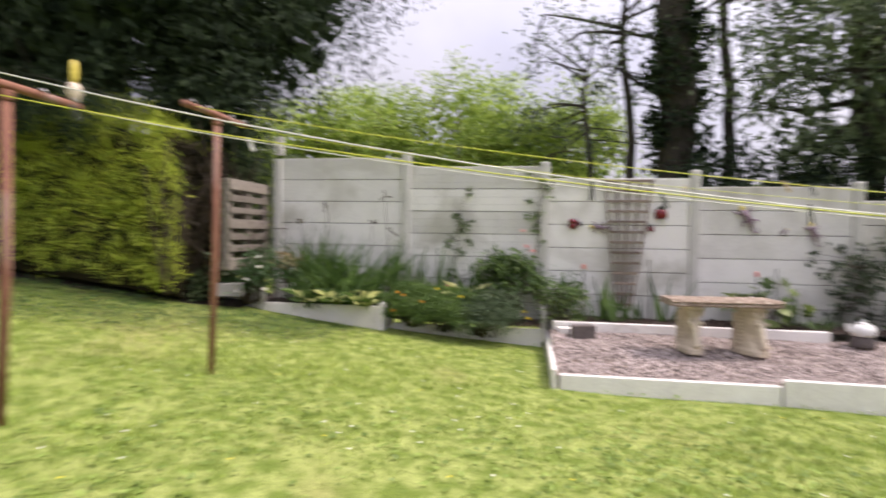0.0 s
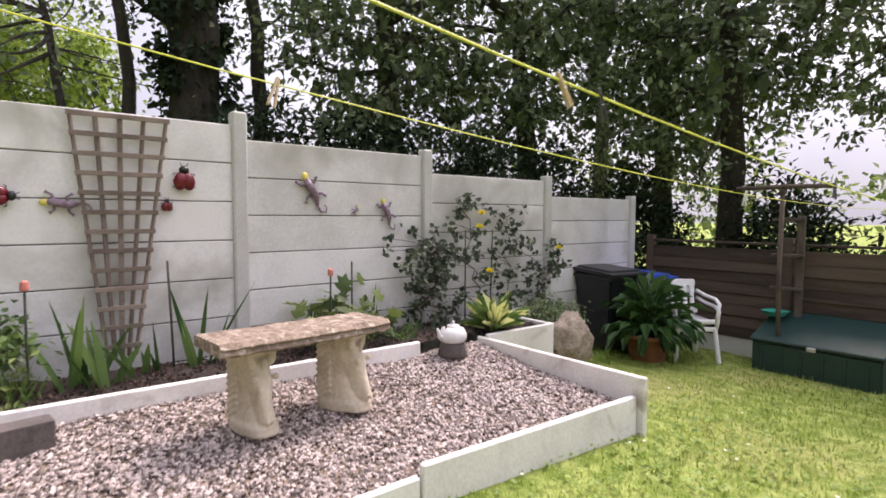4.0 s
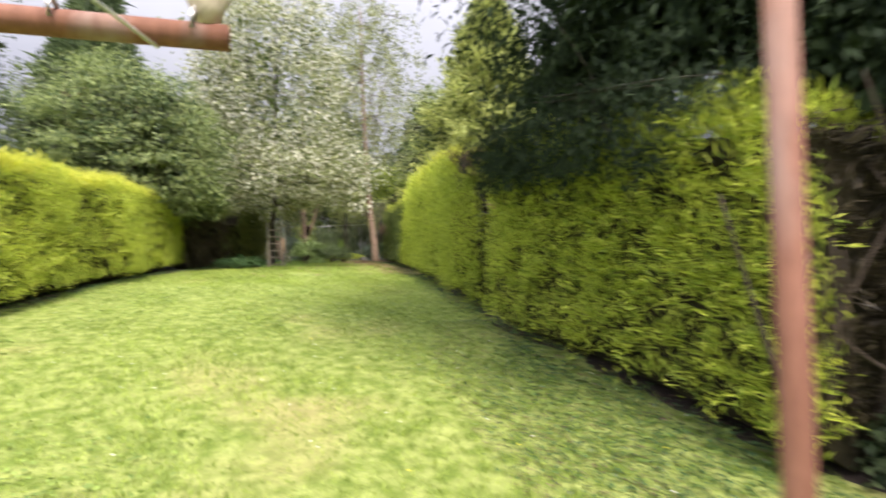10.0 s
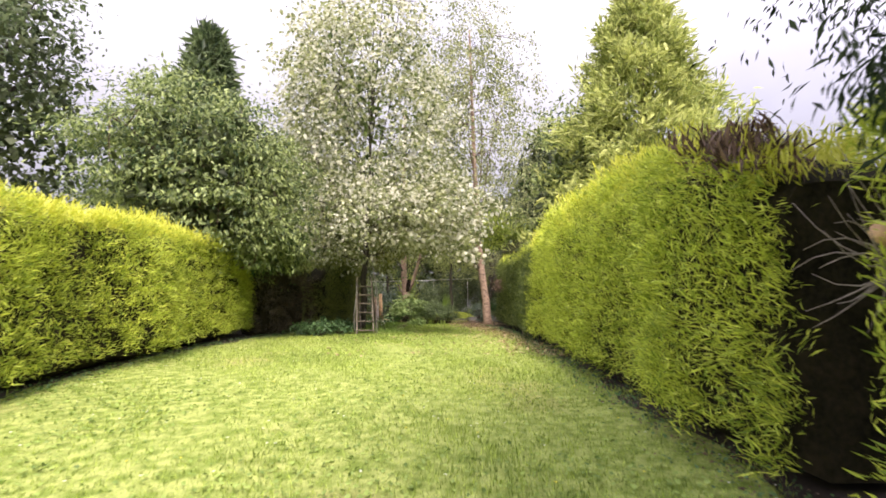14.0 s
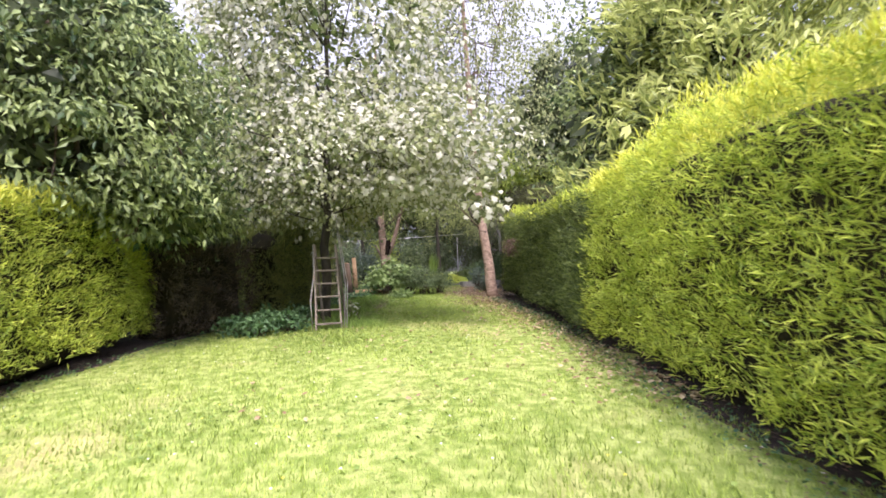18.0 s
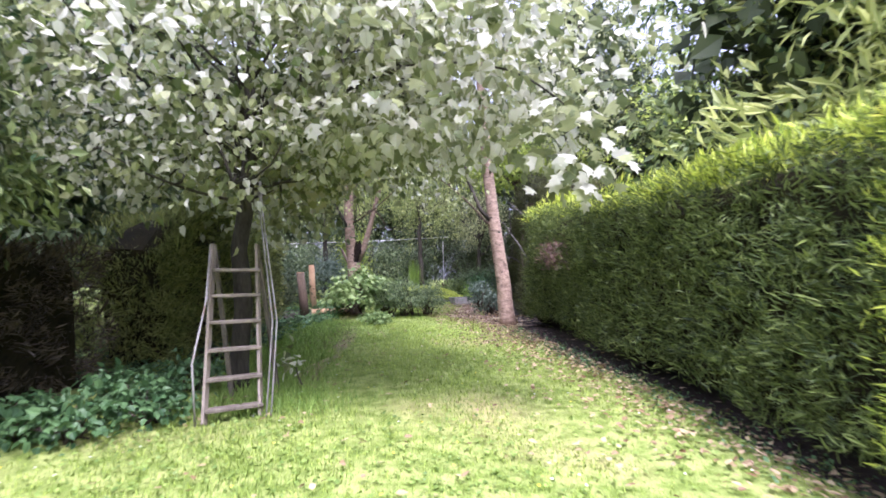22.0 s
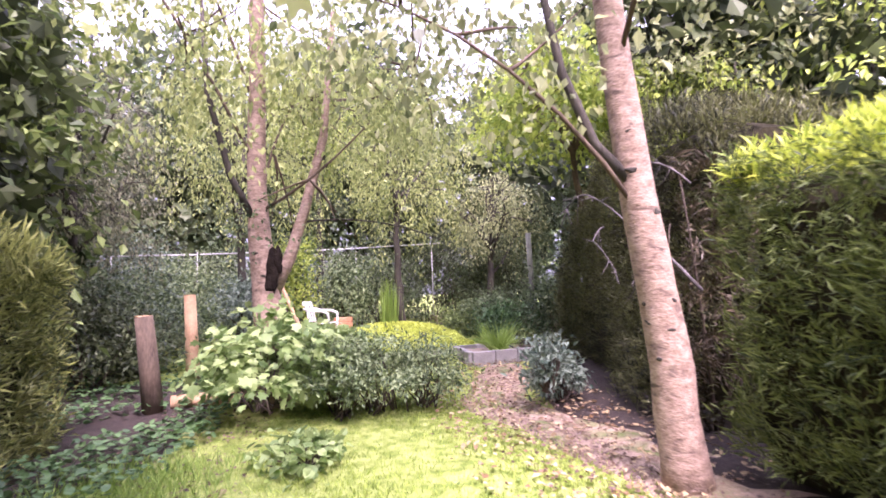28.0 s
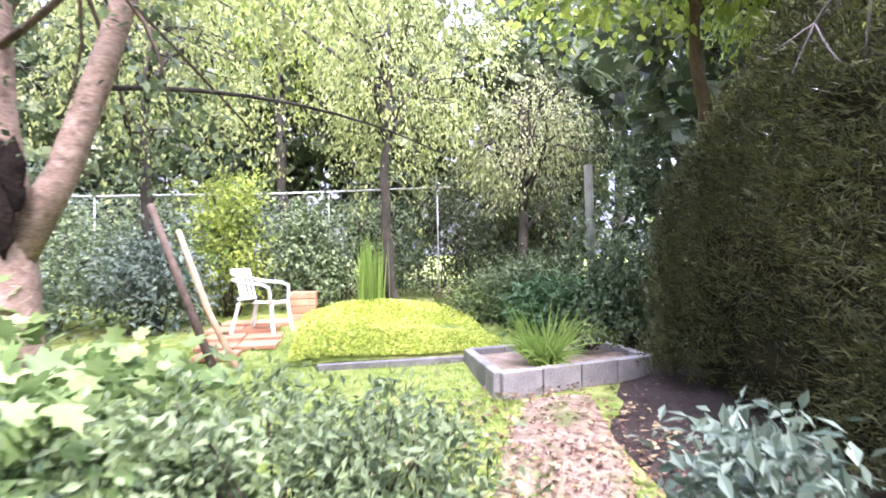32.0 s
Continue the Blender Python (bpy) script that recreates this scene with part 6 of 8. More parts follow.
def post_top():
    """The pale cone and tall peg on the near post's bar."""
    x, y, z = POST_B[0], POST_B[1] + 0.46, float(zg(POST_B[0])) + 1.92
    ob = thing("bar_ornament", (x, y, z), "pale cone with a yellow tip on the washing line post's bar", "ornament")
    part("cone", lathe([(0.022, 0.0), (0.03, 0.03), (0.045, 0.06), (0.035, 0.11), (0.022, 0.125)], 14), M["stone"], ob, "", True)
    part("tip", lathe([(0.016, 0.125), (0.02, 0.16), (0.021, 0.24), (0.012, 0.27)], 12), M["yellow_paint"], ob, "yellow tip", True)


post_top()

# ---- the flower border along the concrete fence ----
R = np.random.default_rng(77)


def cane(x, y, z, h, lean=0.0, cap=None):
    ob = thing("garden_cane", (x, y, z), "dark garden cane stuck in the soil" + (" with a coral clay cap" if cap else ""), "cane", "canes in the border")
    tube("cane", [(0, 0, -0.1), (lean * 0.5, 0, h * 0.5), (lean, 0, h)], 0.008, M["cane"], ob, 6)
    if cap:
        bm = lathe([(0.022, h - 0.04), (0.025, h - 0.028), (0.022, h + 0.012), (0.010, h + 0.022)], 10)
        c = part("cap", bm, M["clay_red"], ob, "coral clay cap")
        c.location.x = lean


cane(1.98, 7.02, 0.18, 0.69, 0.0, True)
cane(2.82, 7.18, 0.18, 0.78, -0.03)
cane(4.02, 7.1, 0.16, 0.66, 0.0, True)
cane(4.28, 7.2, 0.16, 0.72, 0.0)
cane(0.86, 7.15, 0.1, 0.95, 0.0)
cane(0.1, 7.18, 0.1, 0.95, 0.0)
cane(0.25, 7.12, 0.1, 0.45, 0.0, True)
cane(3.82, 7.05, 0.16, 0.34, 0.0)
cane(5.62, 7.2, 0.14, 1.0, 0.0)
cane(6.0, 7.22, 0.14, 1.0, 0.03)

# gladiolus fans in front of the trellis
for x, y, n, ln, lab in ((2.27, 7.06, 9, 0.72, "green sword-leaved gladiolus leaning in the border"), (2.46, 6.98, 8, 0.62, "green sword-leaved gladiolus before the trellis"), (2.66, 7.10, 5, 0.40, "short sword-leaved plant before the trellis"), (2.98, 7.16, 7, 0.68, "upright sword-leaved gladiolus by the cane"), (1.93, 6.94, 20, 0.30, "yellowing tuft of grassy leaves by the kerb")):
    sword_plant("gladiolus", R, (x, y), n, ln, 0.055 if n < 10 else 0.012, lab, z=0.18, lean=0.42, droop=0.2, category="plant", group="gladioli in the border")
sword_plant("gladiolus", R, (4.42, 7.12), 6, 0.72, 0.03, "tall sword-leaved plant behind the bench", z=0.16, lean=0.15, group="gladioli in the border")
sword_plant("grass_tuft", R, (4.62, 6.95), 60, 0.42, 0.012, "arching grassy tuft beside the kettle", z=0.15, lean=0.9, droop=0.55)
for x, n, ln in ((-0.20, 9, 0.95), (0.12, 8, 1.1), (0.50, 9, 0.85), (0.62, 6, 0.95), (-0.32, 7, 1.0)):
    sword_plant("iris", R, (x, 7.2), n, ln, 0.06, "tall upright iris leaves in the flower bed", z=0.1, lean=0.26, droop=0.12, spread=0.04, group="irises in the bed")
sword_plant("iris", R, (-0.45, 7.16), 10, 1.0, 0.055, "tall upright iris leaves by the fence post", z=0.28, lean=0.25, droop=0.15, group="irises in the bed")
sword_plant("iris", R, (-0.78, 7.14), 9, 0.8, 0.05, "iris leaves at the end of the planter", z=0.28, lean=0.3, droop=0.2, group="irises in the bed")
# the big clump in the corner planter
sword_plant("montbretia", R, (-1.25, 7.02), 300, 1.3, 0.04, "large clump of arching green strap leaves in the corner planter", z=0.28, spread=0.2, lean=0.7, droop=0.6)
sword_plant("montbretia", R, (-1.65, 7.15), 150, 1.2, 0.024, "greyish upright strap leaves in the corner planter", z=0.28, spread=0.12, lean=0.4, droop=0.2)


def seed_heads():
    ob = thing("seed_stalks", (-1.2, 7.15, 0.28), "thin stalks with dark seed heads above the strap leaves", "plant")
    lines = []
    for x, h, dx in ((-2.0, 1.0, -0.1), (-1.7, 1.15, -0.15), (-1.5, 1.3, 0.05), (-1.0, 1.1, 0.2), (-0.8, 1.0, 0.25), (-0.62, 1.45, -0.02)):
        top = np.array([x + dx, 7.2, 0.28 + h])
        lines.append((bent((x, 7.12, 0.26), top, 0.05, 6, (1, 0, 0)), 0.004))
        for k in range(4):
            e = top + R.normal(0, 0.045, 3)
            lines.append((bent(top, e, 0.0, 3), np.array([0.003, 0.008, 0.011])))
    stuff(tubes("stalk_growth", lines, M["twig"], ob, 5, "", True))


seed_heads()
for x, y, n in ((-1.15, 6.72, 34), (-1.55, 6.78, 24), (-0.8, 6.70, 20)):
    rosette("hosta", R, (x, y), n, 0.26, 0.11, "hosta with yellow-edged green leaves spilling over the planter", z=0.33, group="hostas")
rosette("hosta", R, (-0.72, 6.72), 14, 0.15, 0.07, "hosta with yellow-edged leaves at the planter's corner", z=0.3, group="hostas")
rosette("hosta", R, (0.55, 7.0), 26, 0.30, 0.10, "hosta with cream-striped leaves among the marigolds", z=0.38, group="hostas")
rosette("hosta", R, (5.62, 6.78), 80, 0.30, 0.062, "large hosta with cream-striped leaves at the gravel's edge", z=0.16, rise=1.2, group="hostas")
bush("ivy_mass", R, (-3.5, 7.9), (1.2, 0.6, 1.5), 120, 40, 0.10, M["dark_leaf"], "dark ivy growth behind the pallet", broad=True, wide=0.8, spread=0.16, low=-0.8)
bush("ivy_mass", R, (-3.0, 6.75), (0.3, 0.3, 0.22), 30, 26, 0.07, M["dark_leaf"], "low dark ivy beside the corner planter", broad=True, wide=0.8, spread=0.08)
bush("brown_seed_plant", R, (-1.95, 7.02), (0.22, 0.15, 0.28), 16, 18, 0.05, M["dried_leaf"], "faded brown flower stalks in the corner planter", spread=0.06, lift=0.42)
# feathery dark bush with white flowers at the corner
bush("white_flower_bush", R, (-2.35, 6.78), (0.42, 0.28, 0.42), 60, 40, 0.05, M["fern_leaf"], "dark ferny bush with small white flowers at the corner planter", lift=0.1)


def flowers(name, spots, size, petals, material, label, middle="yellow_petal"):
    ob = thing(name, (*spots[0],), label, "flowers")
    n = petals * 2
    for spot in spots:
        a = np.tile(np.linspace(0, 2 * np.pi, petals, endpoint=False), 2) + R.uniform(0, 0.4, n)
        D = np.column_stack([np.cos(a), np.sin(a) * 0.8 - 0.35, np.repeat([0.35, 1.2], petals)])
        leaves("flower_head", np.tile(spot, (n, 1)), D, np.tile([0, -0.6, 0.8], (n, 1)), size, size * 0.75, M[material], ob, broad=True, fold=0.25)
    return ob


flowers("white_flowers", [(-2.2, 6.42, 0.62), (-2.05, 6.46, 0.78), (-2.4, 6.48, 0.55), (-1.98, 6.46, 0.50), (-2.1, 6.55, 0.90), (-2.32, 6.42, 0.47), (-2.5, 6.45, 0.68)], 0.045, 7, "white_petal", "small white daisies on the corner bush")
# low marigold mound
for x, y, rx, mt in ((-0.15, 6.98, 0.42, "marigold_leaf"), (0.28, 6.9, 0.42, "marigold_leaf"), (0.78, 6.92, 0.45, "catmint_leaf")):
    bush("marigold_bush", R, (x, y), (rx, 0.34, 0.30), 150, 60, 0.045, M[mt], "low dense green marigold mound spilling over the bed's kerb", spread=0.07, lift=0.12, low=-0.4, group="marigold mounds", wide=0.34)
flowers("orange_marigolds", [(-0.22, 6.60, 0.47), (0.02, 6.58, 0.40), (-0.36, 6.64, 0.27), (-0.30, 6.62, 0.50)], 0.03, 8, "orange_petal", "orange and yellow marigold flowers on the mound")
flowers("yellow_marigolds", [(1.26, 6.86, 0.28), (1.31, 6.84, 0.20), (0.50, 6.55, 0.48), (0.2, 6.6, 0.56)], 0.03, 8, "yellow_petal", "yellow marigold flowers on the mound")
bush("rose_bush", R, (1.12, 7.2), (0.42, 0.14, 0.40), 60, 24, 0.06, M["rose_leaf"], "leafy rose bush against the fence", spread=0.09, lift=0.45, broad=True, wide=0.7)
bush("rose_bush", R, (1.70, 7.16), (0.26, 0.14, 0.30), 22, 18, 0.06, M["rose_leaf"], "leafy rose bush beside the divider board", spread=0.08, lift=0.4, broad=True, wide=0.7)


def climber(name, x, z0, z1, n, label, material="dark_leaf", wander=0.1, y=FENCE_Y - 0.06, size=0.06, scatter=(0.075, 0.03, 0.06)):
    ob = thing(name, (x, y, z0), label, "climbing plant")
    zs = np.linspace(z0, z1, 14)
    line = np.column_stack([x + wander * np.cumsum(R.normal(0, 0.35, 14)) * 0.6, np.full(14, y), zs])
    tube("stem", line, np.linspace(0.008, 0.003, 14), M["twig"], ob, 5, world_space=True)
    m = max(4, n // 7)
    heads = line[R.integers(2, 14, m)] + R.normal(0, scatter, (m, 3)) * 1.3
    P = heads[R.integers(0, m, n)] + R.normal(0, 0.028, (n, 3))
    for h in heads:
        tube("side_shoot", bent(line[np.argmin(np.abs(line[:, 2] - h[2] + 0.06))], h, 0.02, 4), np.linspace(0.004, 0.002, 4), M["twig"], ob, 4, world_space=True)
    P[:, 1] = np.minimum(P[:, 1], FENCE_Y - 0.012)
    leaves("foliage", P, R.normal(0, 1, (n, 3)) + [0, -0.4, -0.3], np.tile([0, -1.0, 0.4], (n, 1)) + R.normal(0, 0.4, (n, 3)), R.uniform(0.7, 1.2, n) * size, R.uniform(0.5, 0.8, n) * size, M[material], ob, broad=True)
    return ob


climber("climbing_rose", 0.35, 0.15, 1.75, 170, "thin dark-leaved climbing rose on the wires")
climber("climbing_rose", 1.36, 0.5, 1.95, 130, "thin climbing rose with pale pink blooms on the wires", "shrub_leaf")
flowers("pink_roses", [(1.22, 7.25, 1.28), (1.27, 7.2, 1.08), (1.35, 7.22, 1.02)], 0.05, 8, "pink_petal", "pale pink roses on the climber")
# yellow rose by the far panels
for x, z1, n in ((5.0, 1.05, 130), (5.45, 0.95, 150), (5.85, 1.45, 120), (6.35, 1.25, 110), (6.8, 1.0, 90), (7.05, 0.9, 60)):
    climber("yellow_rose_bush", x, 0.1, z1, int(n * 2.0), "dark-leaved rose bush with yellow blooms against the fence", "rose_dark", 0.4, FENCE_Y - 0.18, 0.065, (0.15, 0.06, 0.08))
flowers("yellow_roses", [(5.75, 7.1, 1.30), (5.72, 7.1, 1.16), (5.82, 7.05, 0.70), (7.0, 7.1, 0.90)], 0.055, 8, "yellow_petal", "bright yellow roses on the dark bush")
bush("dahlia", R, (4.1, 7.08), (0.28, 0.16, 0.22), 12, 7, 0.15, M["mid_leaf"], "green broad-leaved plant behind the bench", lobes=True, lift=0.42)
bush("border_shrub", R, (6.75, 7.05), (0.42, 0.25, 0.28), 70, 34, 0.04, M["shrub_leaf"], "low fine-leaved olive green shrub behind the boulder", lift=0.22, spread=0.08)
bush("border_shrub", R, (1.75, 7.05), (0.25, 0.2, 0.25), 20, 18, 0.06, M["mid_leaf"], "young leafy plant by the divider board", lift=0.25)
sword_plant("weed_tuft", R, (7.2, 6.6), 40, 0.35, 0.012, "long grass tuft by the bins", lean=0.8, droop=0.4, material="long_grass")
sword_plant("weed_tuft", R, (8.0, 6.1), 30, 0.25, 0.012, "long grass tuft by the pot", lean=0.8, droop=0.4, material="long_grass")


def ladder_rack():
    """A weathered timber frame leaning at the timber fence."""
    ob = thing("timber_frame", (9.25, 6.0, float(zg(9.25))), "weathered timber frame with crossbars at the dark fence", "frame")
    z = float(zg(9.25))
    part("upright", boxed((0.06, 0.08, 1.85), (9.27, 5.30, z + 0.9), bevel=0.008), M["frame_wood"], ob, world_space=True)
    for k, zz in enumerate((0.55, 0.95, 1.35, 1.78)):
        part("crossbar", boxed((0.03, 0.36, 0.035), (9.22, 5.42, z + zz), bevel=0.004), M["frame_wood"], ob, world_space=True)
    shelf = part("tray", lathe([(0.10, 0.0), (0.14, 0.05), (0.15, 0.06), (0.13, 0.06), (0.02, 0.015)], 16, cap=False), M["teal_plastic"], ob, "teal plastic bowl")
    shelf.location = (-0.12, -0.5, 0.62)


ladder_rack()

# ---- hedges ----
H = np.random.default_rng(5)
hedge("leylandii_hedge", (-2.88, 5.95), (-7.2, 5.42), 1.5, 2.05, 0.22, -1, H, M["leylandii"], "dense clipped green conifer hedge beside the pallet", group="hedges down the garden", density=125, size=(0.04, 0.11), ends=(False, False), profile=((0, 0.95), (0.5, 1.0), (0.9, 1.0), (1, 0.9)))
hedge("leylandii_hedge", (-8.0, 5.50), (-16.9, 5.94), 1.6, 2.2, 0.22, -1, H, M["leylandii"], "long clipped yellow-green conifer hedge along the lawn", group="hedges down the garden", density=125, ends=(False, False), size=(0.04, 0.11), top_material=M["leylandii_top"], profile=((0, 0.80), (0.12, 0.95), (0.3, 1.04), (0.66, 1.03), (1, 0.91)))
# the same hedge running on; the trees' shade is in its darker sprays
hedge("leylandii_hedge", (-16.8, 5.935), (-25.0, 6.35), 1.6, 2.2, 0.22, -1, H, M["leylandii_shaded"], "clipped conifer hedge, its sprays coloured darker for tree shade", group="hedges down the garden", density=115, ends=(False, True), size=(0.045, 0.12), top_material=M["leylandii"], profile=((0, 0.91), (0.2, 0.86), (0.45, 0.84), (1, 0.92)))
hedge("leylandii_hedge", (-4.4, -0.85), (-18.6, -0.75), 1.5, 1.95, 0.24, 1, H, M["leylandii"], "long clipped yellow-green conifer hedge, its top coloured as if rim-lit", group="hedges down the garden", density=120, size=(0.04, 0.11), top_material=M["leylandii_top"], profile=((0, 1.0), (0.9, 1.0), (0.96, 0.9), (1, 0.62)))
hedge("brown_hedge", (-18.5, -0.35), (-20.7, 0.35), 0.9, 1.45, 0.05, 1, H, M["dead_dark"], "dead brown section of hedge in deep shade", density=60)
hedge("dark_hedge", (-21.4, 1.0), (-27.2, 1.35), 1.3, 2.05, 0.05, 1, H, M["hedge_wild"], "dark overgrown conifer hedge behind the ladder", density=120, lump=0.20, inset=0.32, size=(0.045, 0.13), profile=((0, 0.72), (0.12, 0.95), (0.4, 1.06), (0.75, 1.0), (1, 0.78)))
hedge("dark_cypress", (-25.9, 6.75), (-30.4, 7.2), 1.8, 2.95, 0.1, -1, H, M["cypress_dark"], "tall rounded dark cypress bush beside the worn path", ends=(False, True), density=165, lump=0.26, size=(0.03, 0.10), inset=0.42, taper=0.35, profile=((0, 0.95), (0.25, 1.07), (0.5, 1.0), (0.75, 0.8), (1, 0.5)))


def gap_branches():
    """Bare dead wood in the gap of the hedge, and at the hedge's end by the pallet."""
    for x0, x1, y0, n, seed in ((-8.0, -7.2, 6.1, 34, 1), (-2.75, -2.45, 6.3, 46, 2)):
        r = np.random.default_rng(seed)
        ob = thing("dead_branches", ((x0 + x1) / 2, y0 + 0.4, float(zg(x0))), "bare grey-brown dead branches inside the hedge's gap", "branches")
        lines = []
        for _ in range(n):
            g = np.array([r.uniform(x0, x1), y0 + r.uniform(0.2, 1.0), zg(x0) + r.uniform(0.1, 1.6)])
            e = g + np.array([r.normal(0, 0.25), r.normal(-0.25, 0.2), r.uniform(0.1, 0.9)])
            lines.append((bent(g, e, r.uniform(-0.12, 0.12), 6, unit(r.normal(0, 1, 3))), np.linspace(r.uniform(0.008, 0.022), 0.004, 6)))
        stuff(tubes("branch_growth", lines, M["twig"], ob, 5, "", True))
    r = np.random.default_rng(8)
    ob = thing("sawn_limb", (-7.9, 5.9, float(zg(-7.9))), "pale sawn-off limb and wiry dead twigs in the hedge's gap", "branches")
    z = float(zg(-7.9))
    tube("limb", [(-7.65, 6.35, z - 0.05), (-7.62, 6.3, z + 0.9), (-7.5, 6.1, z + 1.35), (-7.28, 5.75, z + 1.42)], [0.07, 0.06, 0.05, 0.045], M["bark_dark"], ob, 10, world_space=True)
    tube("sawn_end", [(-7.3, 5.78, z + 1.41), (-7.16, 5.56, z + 1.45)], [0.046, 0.05], M["cut_wood"], ob, 10, "pale sawn end", world_space=True)
    lines = [(bent((-7.4 + r.normal(0, 0.06), 5.85, z + 1.35), (-7.35 + r.normal(0, 0.18), 5.6 + r.normal(0, 0.12), z + 1.4 + r.normal(0, 0.22)), r.uniform(-0.1, 0.1), 5), np.linspace(0.007, 0.002, 5)) for _ in range(34)]
    stuff(tubes("twig_growth", lines, M["grey_twig"], ob, 4, "", True))


gap_branches()


def end_branches(ob, low, high, r):
    """Bare stems that rise at the open end of a hedge."""
    for _ in range(12):
        a = np.array([low[0], r.uniform(low[1], high[0]), low[2] - 0.1])
        b = a + np.array([r.uniform(0.05, 0.3), r.normal(0, 0.25), high[1] * r.uniform(0.5, 1.0)])
        tube("branch", bent(a, b, r.uniform(-0.15, 0.15), 7, (0.3, 1, 0)), np.linspace(0.02, 0.006, 7), M["twig"], ob, 6, world_space=True)


def brown_top():
    """A reddish-brown dead patch on the long hedge's near top corner."""
    r = np.random.default_rng(31)
    n = 46
    x = r.uniform(-8.95, -8.05, n)
    P = np.column_stack([x, 5.55 + r.uniform(-0.08, 0.4, n), zg(x) + 2.08 + 0.22 * (-8.05 - x) + r.normal(0, 0.08, n)])
    ob = thing("dead_growth", (-8.5, 5.8, float(zg(-8.5)) + 2.1), "reddish-brown dead growth on the hedge's top corner", "hedge")
    sprays("dead_sprays", P, np.tile([0, -0.5, 0.8], (n, 1)), r, M["leylandii_brown"], ob, (0.08, 0.2), each=3)
    n = 20
    x = r.normal(-22.3, 0.17, n)
    P = np.column_stack([x, 6.02 + 0.055 * (-22.3 - x) + r.uniform(-0.12, 0.02, n), 3.38 + r.normal(0, 0.10, n)])
    ob = thing("dead_growth", (-22.3, 6.1, 3.38), "round rusty-brown dead patch in the hedge's face", "hedge")
    sprays("dead_sprays", P, np.tile([0, -1.0, 0.1], (n, 1)), r, M["leylandii_brown"], ob, (0.05, 0.12), each=3)

    n = 130
    P = np.column_stack([-2.97 + r.uniform(-0.1, 0.05, n), r.uniform(6.1, 7.2, n), zg(-3.3) + r.uniform(0.25, 2.1, n)])
    ob = thing("dead_growth", (-2.95, 6.6, float(zg(-3.3)) + 0.2), "dark dead twiggy growth on the hedge's end by the pallet", "hedge")
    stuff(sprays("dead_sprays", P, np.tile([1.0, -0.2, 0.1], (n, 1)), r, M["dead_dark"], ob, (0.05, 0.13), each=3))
    end_branches(ob, (-3.05, 6.0, float(zg(-3.3)) + 0.2), (7.3, 2.0), r)
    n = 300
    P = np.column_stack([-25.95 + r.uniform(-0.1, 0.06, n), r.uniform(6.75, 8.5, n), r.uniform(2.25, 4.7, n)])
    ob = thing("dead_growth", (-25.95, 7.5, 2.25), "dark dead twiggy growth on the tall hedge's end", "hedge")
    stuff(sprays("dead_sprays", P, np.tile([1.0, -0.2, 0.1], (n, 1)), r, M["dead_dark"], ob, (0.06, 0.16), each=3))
    end_branches(ob, (-26.05, 6.75, 2.25), (8.4, 2.4), r)


brown_top()

# ---- trees ----
Q = np.random.default_rng(9)


def G(x):
    return float(zg(x))


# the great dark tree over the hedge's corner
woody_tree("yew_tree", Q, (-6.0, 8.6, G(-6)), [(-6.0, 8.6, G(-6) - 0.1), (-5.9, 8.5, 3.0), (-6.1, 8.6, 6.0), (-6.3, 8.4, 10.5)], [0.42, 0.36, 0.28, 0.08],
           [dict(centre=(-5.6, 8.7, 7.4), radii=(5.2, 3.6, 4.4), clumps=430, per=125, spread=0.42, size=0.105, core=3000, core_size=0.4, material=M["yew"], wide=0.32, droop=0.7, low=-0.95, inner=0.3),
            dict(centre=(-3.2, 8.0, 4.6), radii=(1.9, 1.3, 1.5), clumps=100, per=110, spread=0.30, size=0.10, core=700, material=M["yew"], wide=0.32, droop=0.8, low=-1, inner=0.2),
            # two added dark skirts before the hedge's upper face, standing for its shade
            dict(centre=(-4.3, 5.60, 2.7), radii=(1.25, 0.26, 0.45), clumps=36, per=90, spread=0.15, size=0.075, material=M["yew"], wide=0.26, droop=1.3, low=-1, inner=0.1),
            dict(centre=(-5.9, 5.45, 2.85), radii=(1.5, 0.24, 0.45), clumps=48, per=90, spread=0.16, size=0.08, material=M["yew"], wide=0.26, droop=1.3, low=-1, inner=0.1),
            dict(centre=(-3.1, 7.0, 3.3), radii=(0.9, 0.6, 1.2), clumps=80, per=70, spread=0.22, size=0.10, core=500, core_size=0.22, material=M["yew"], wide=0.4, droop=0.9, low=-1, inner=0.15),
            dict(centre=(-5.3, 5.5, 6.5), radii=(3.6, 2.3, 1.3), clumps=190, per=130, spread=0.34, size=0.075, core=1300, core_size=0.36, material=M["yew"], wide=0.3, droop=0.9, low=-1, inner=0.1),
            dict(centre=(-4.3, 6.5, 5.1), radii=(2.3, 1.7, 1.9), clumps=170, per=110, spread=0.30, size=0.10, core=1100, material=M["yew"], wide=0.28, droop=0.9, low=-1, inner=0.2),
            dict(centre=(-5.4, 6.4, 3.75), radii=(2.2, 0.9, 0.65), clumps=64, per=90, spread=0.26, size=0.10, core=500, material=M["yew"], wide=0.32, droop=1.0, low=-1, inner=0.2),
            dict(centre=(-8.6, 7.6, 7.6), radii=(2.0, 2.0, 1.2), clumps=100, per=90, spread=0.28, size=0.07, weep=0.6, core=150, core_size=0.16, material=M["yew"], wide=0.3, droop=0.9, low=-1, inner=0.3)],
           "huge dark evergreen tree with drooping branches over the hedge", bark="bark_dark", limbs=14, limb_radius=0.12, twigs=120)
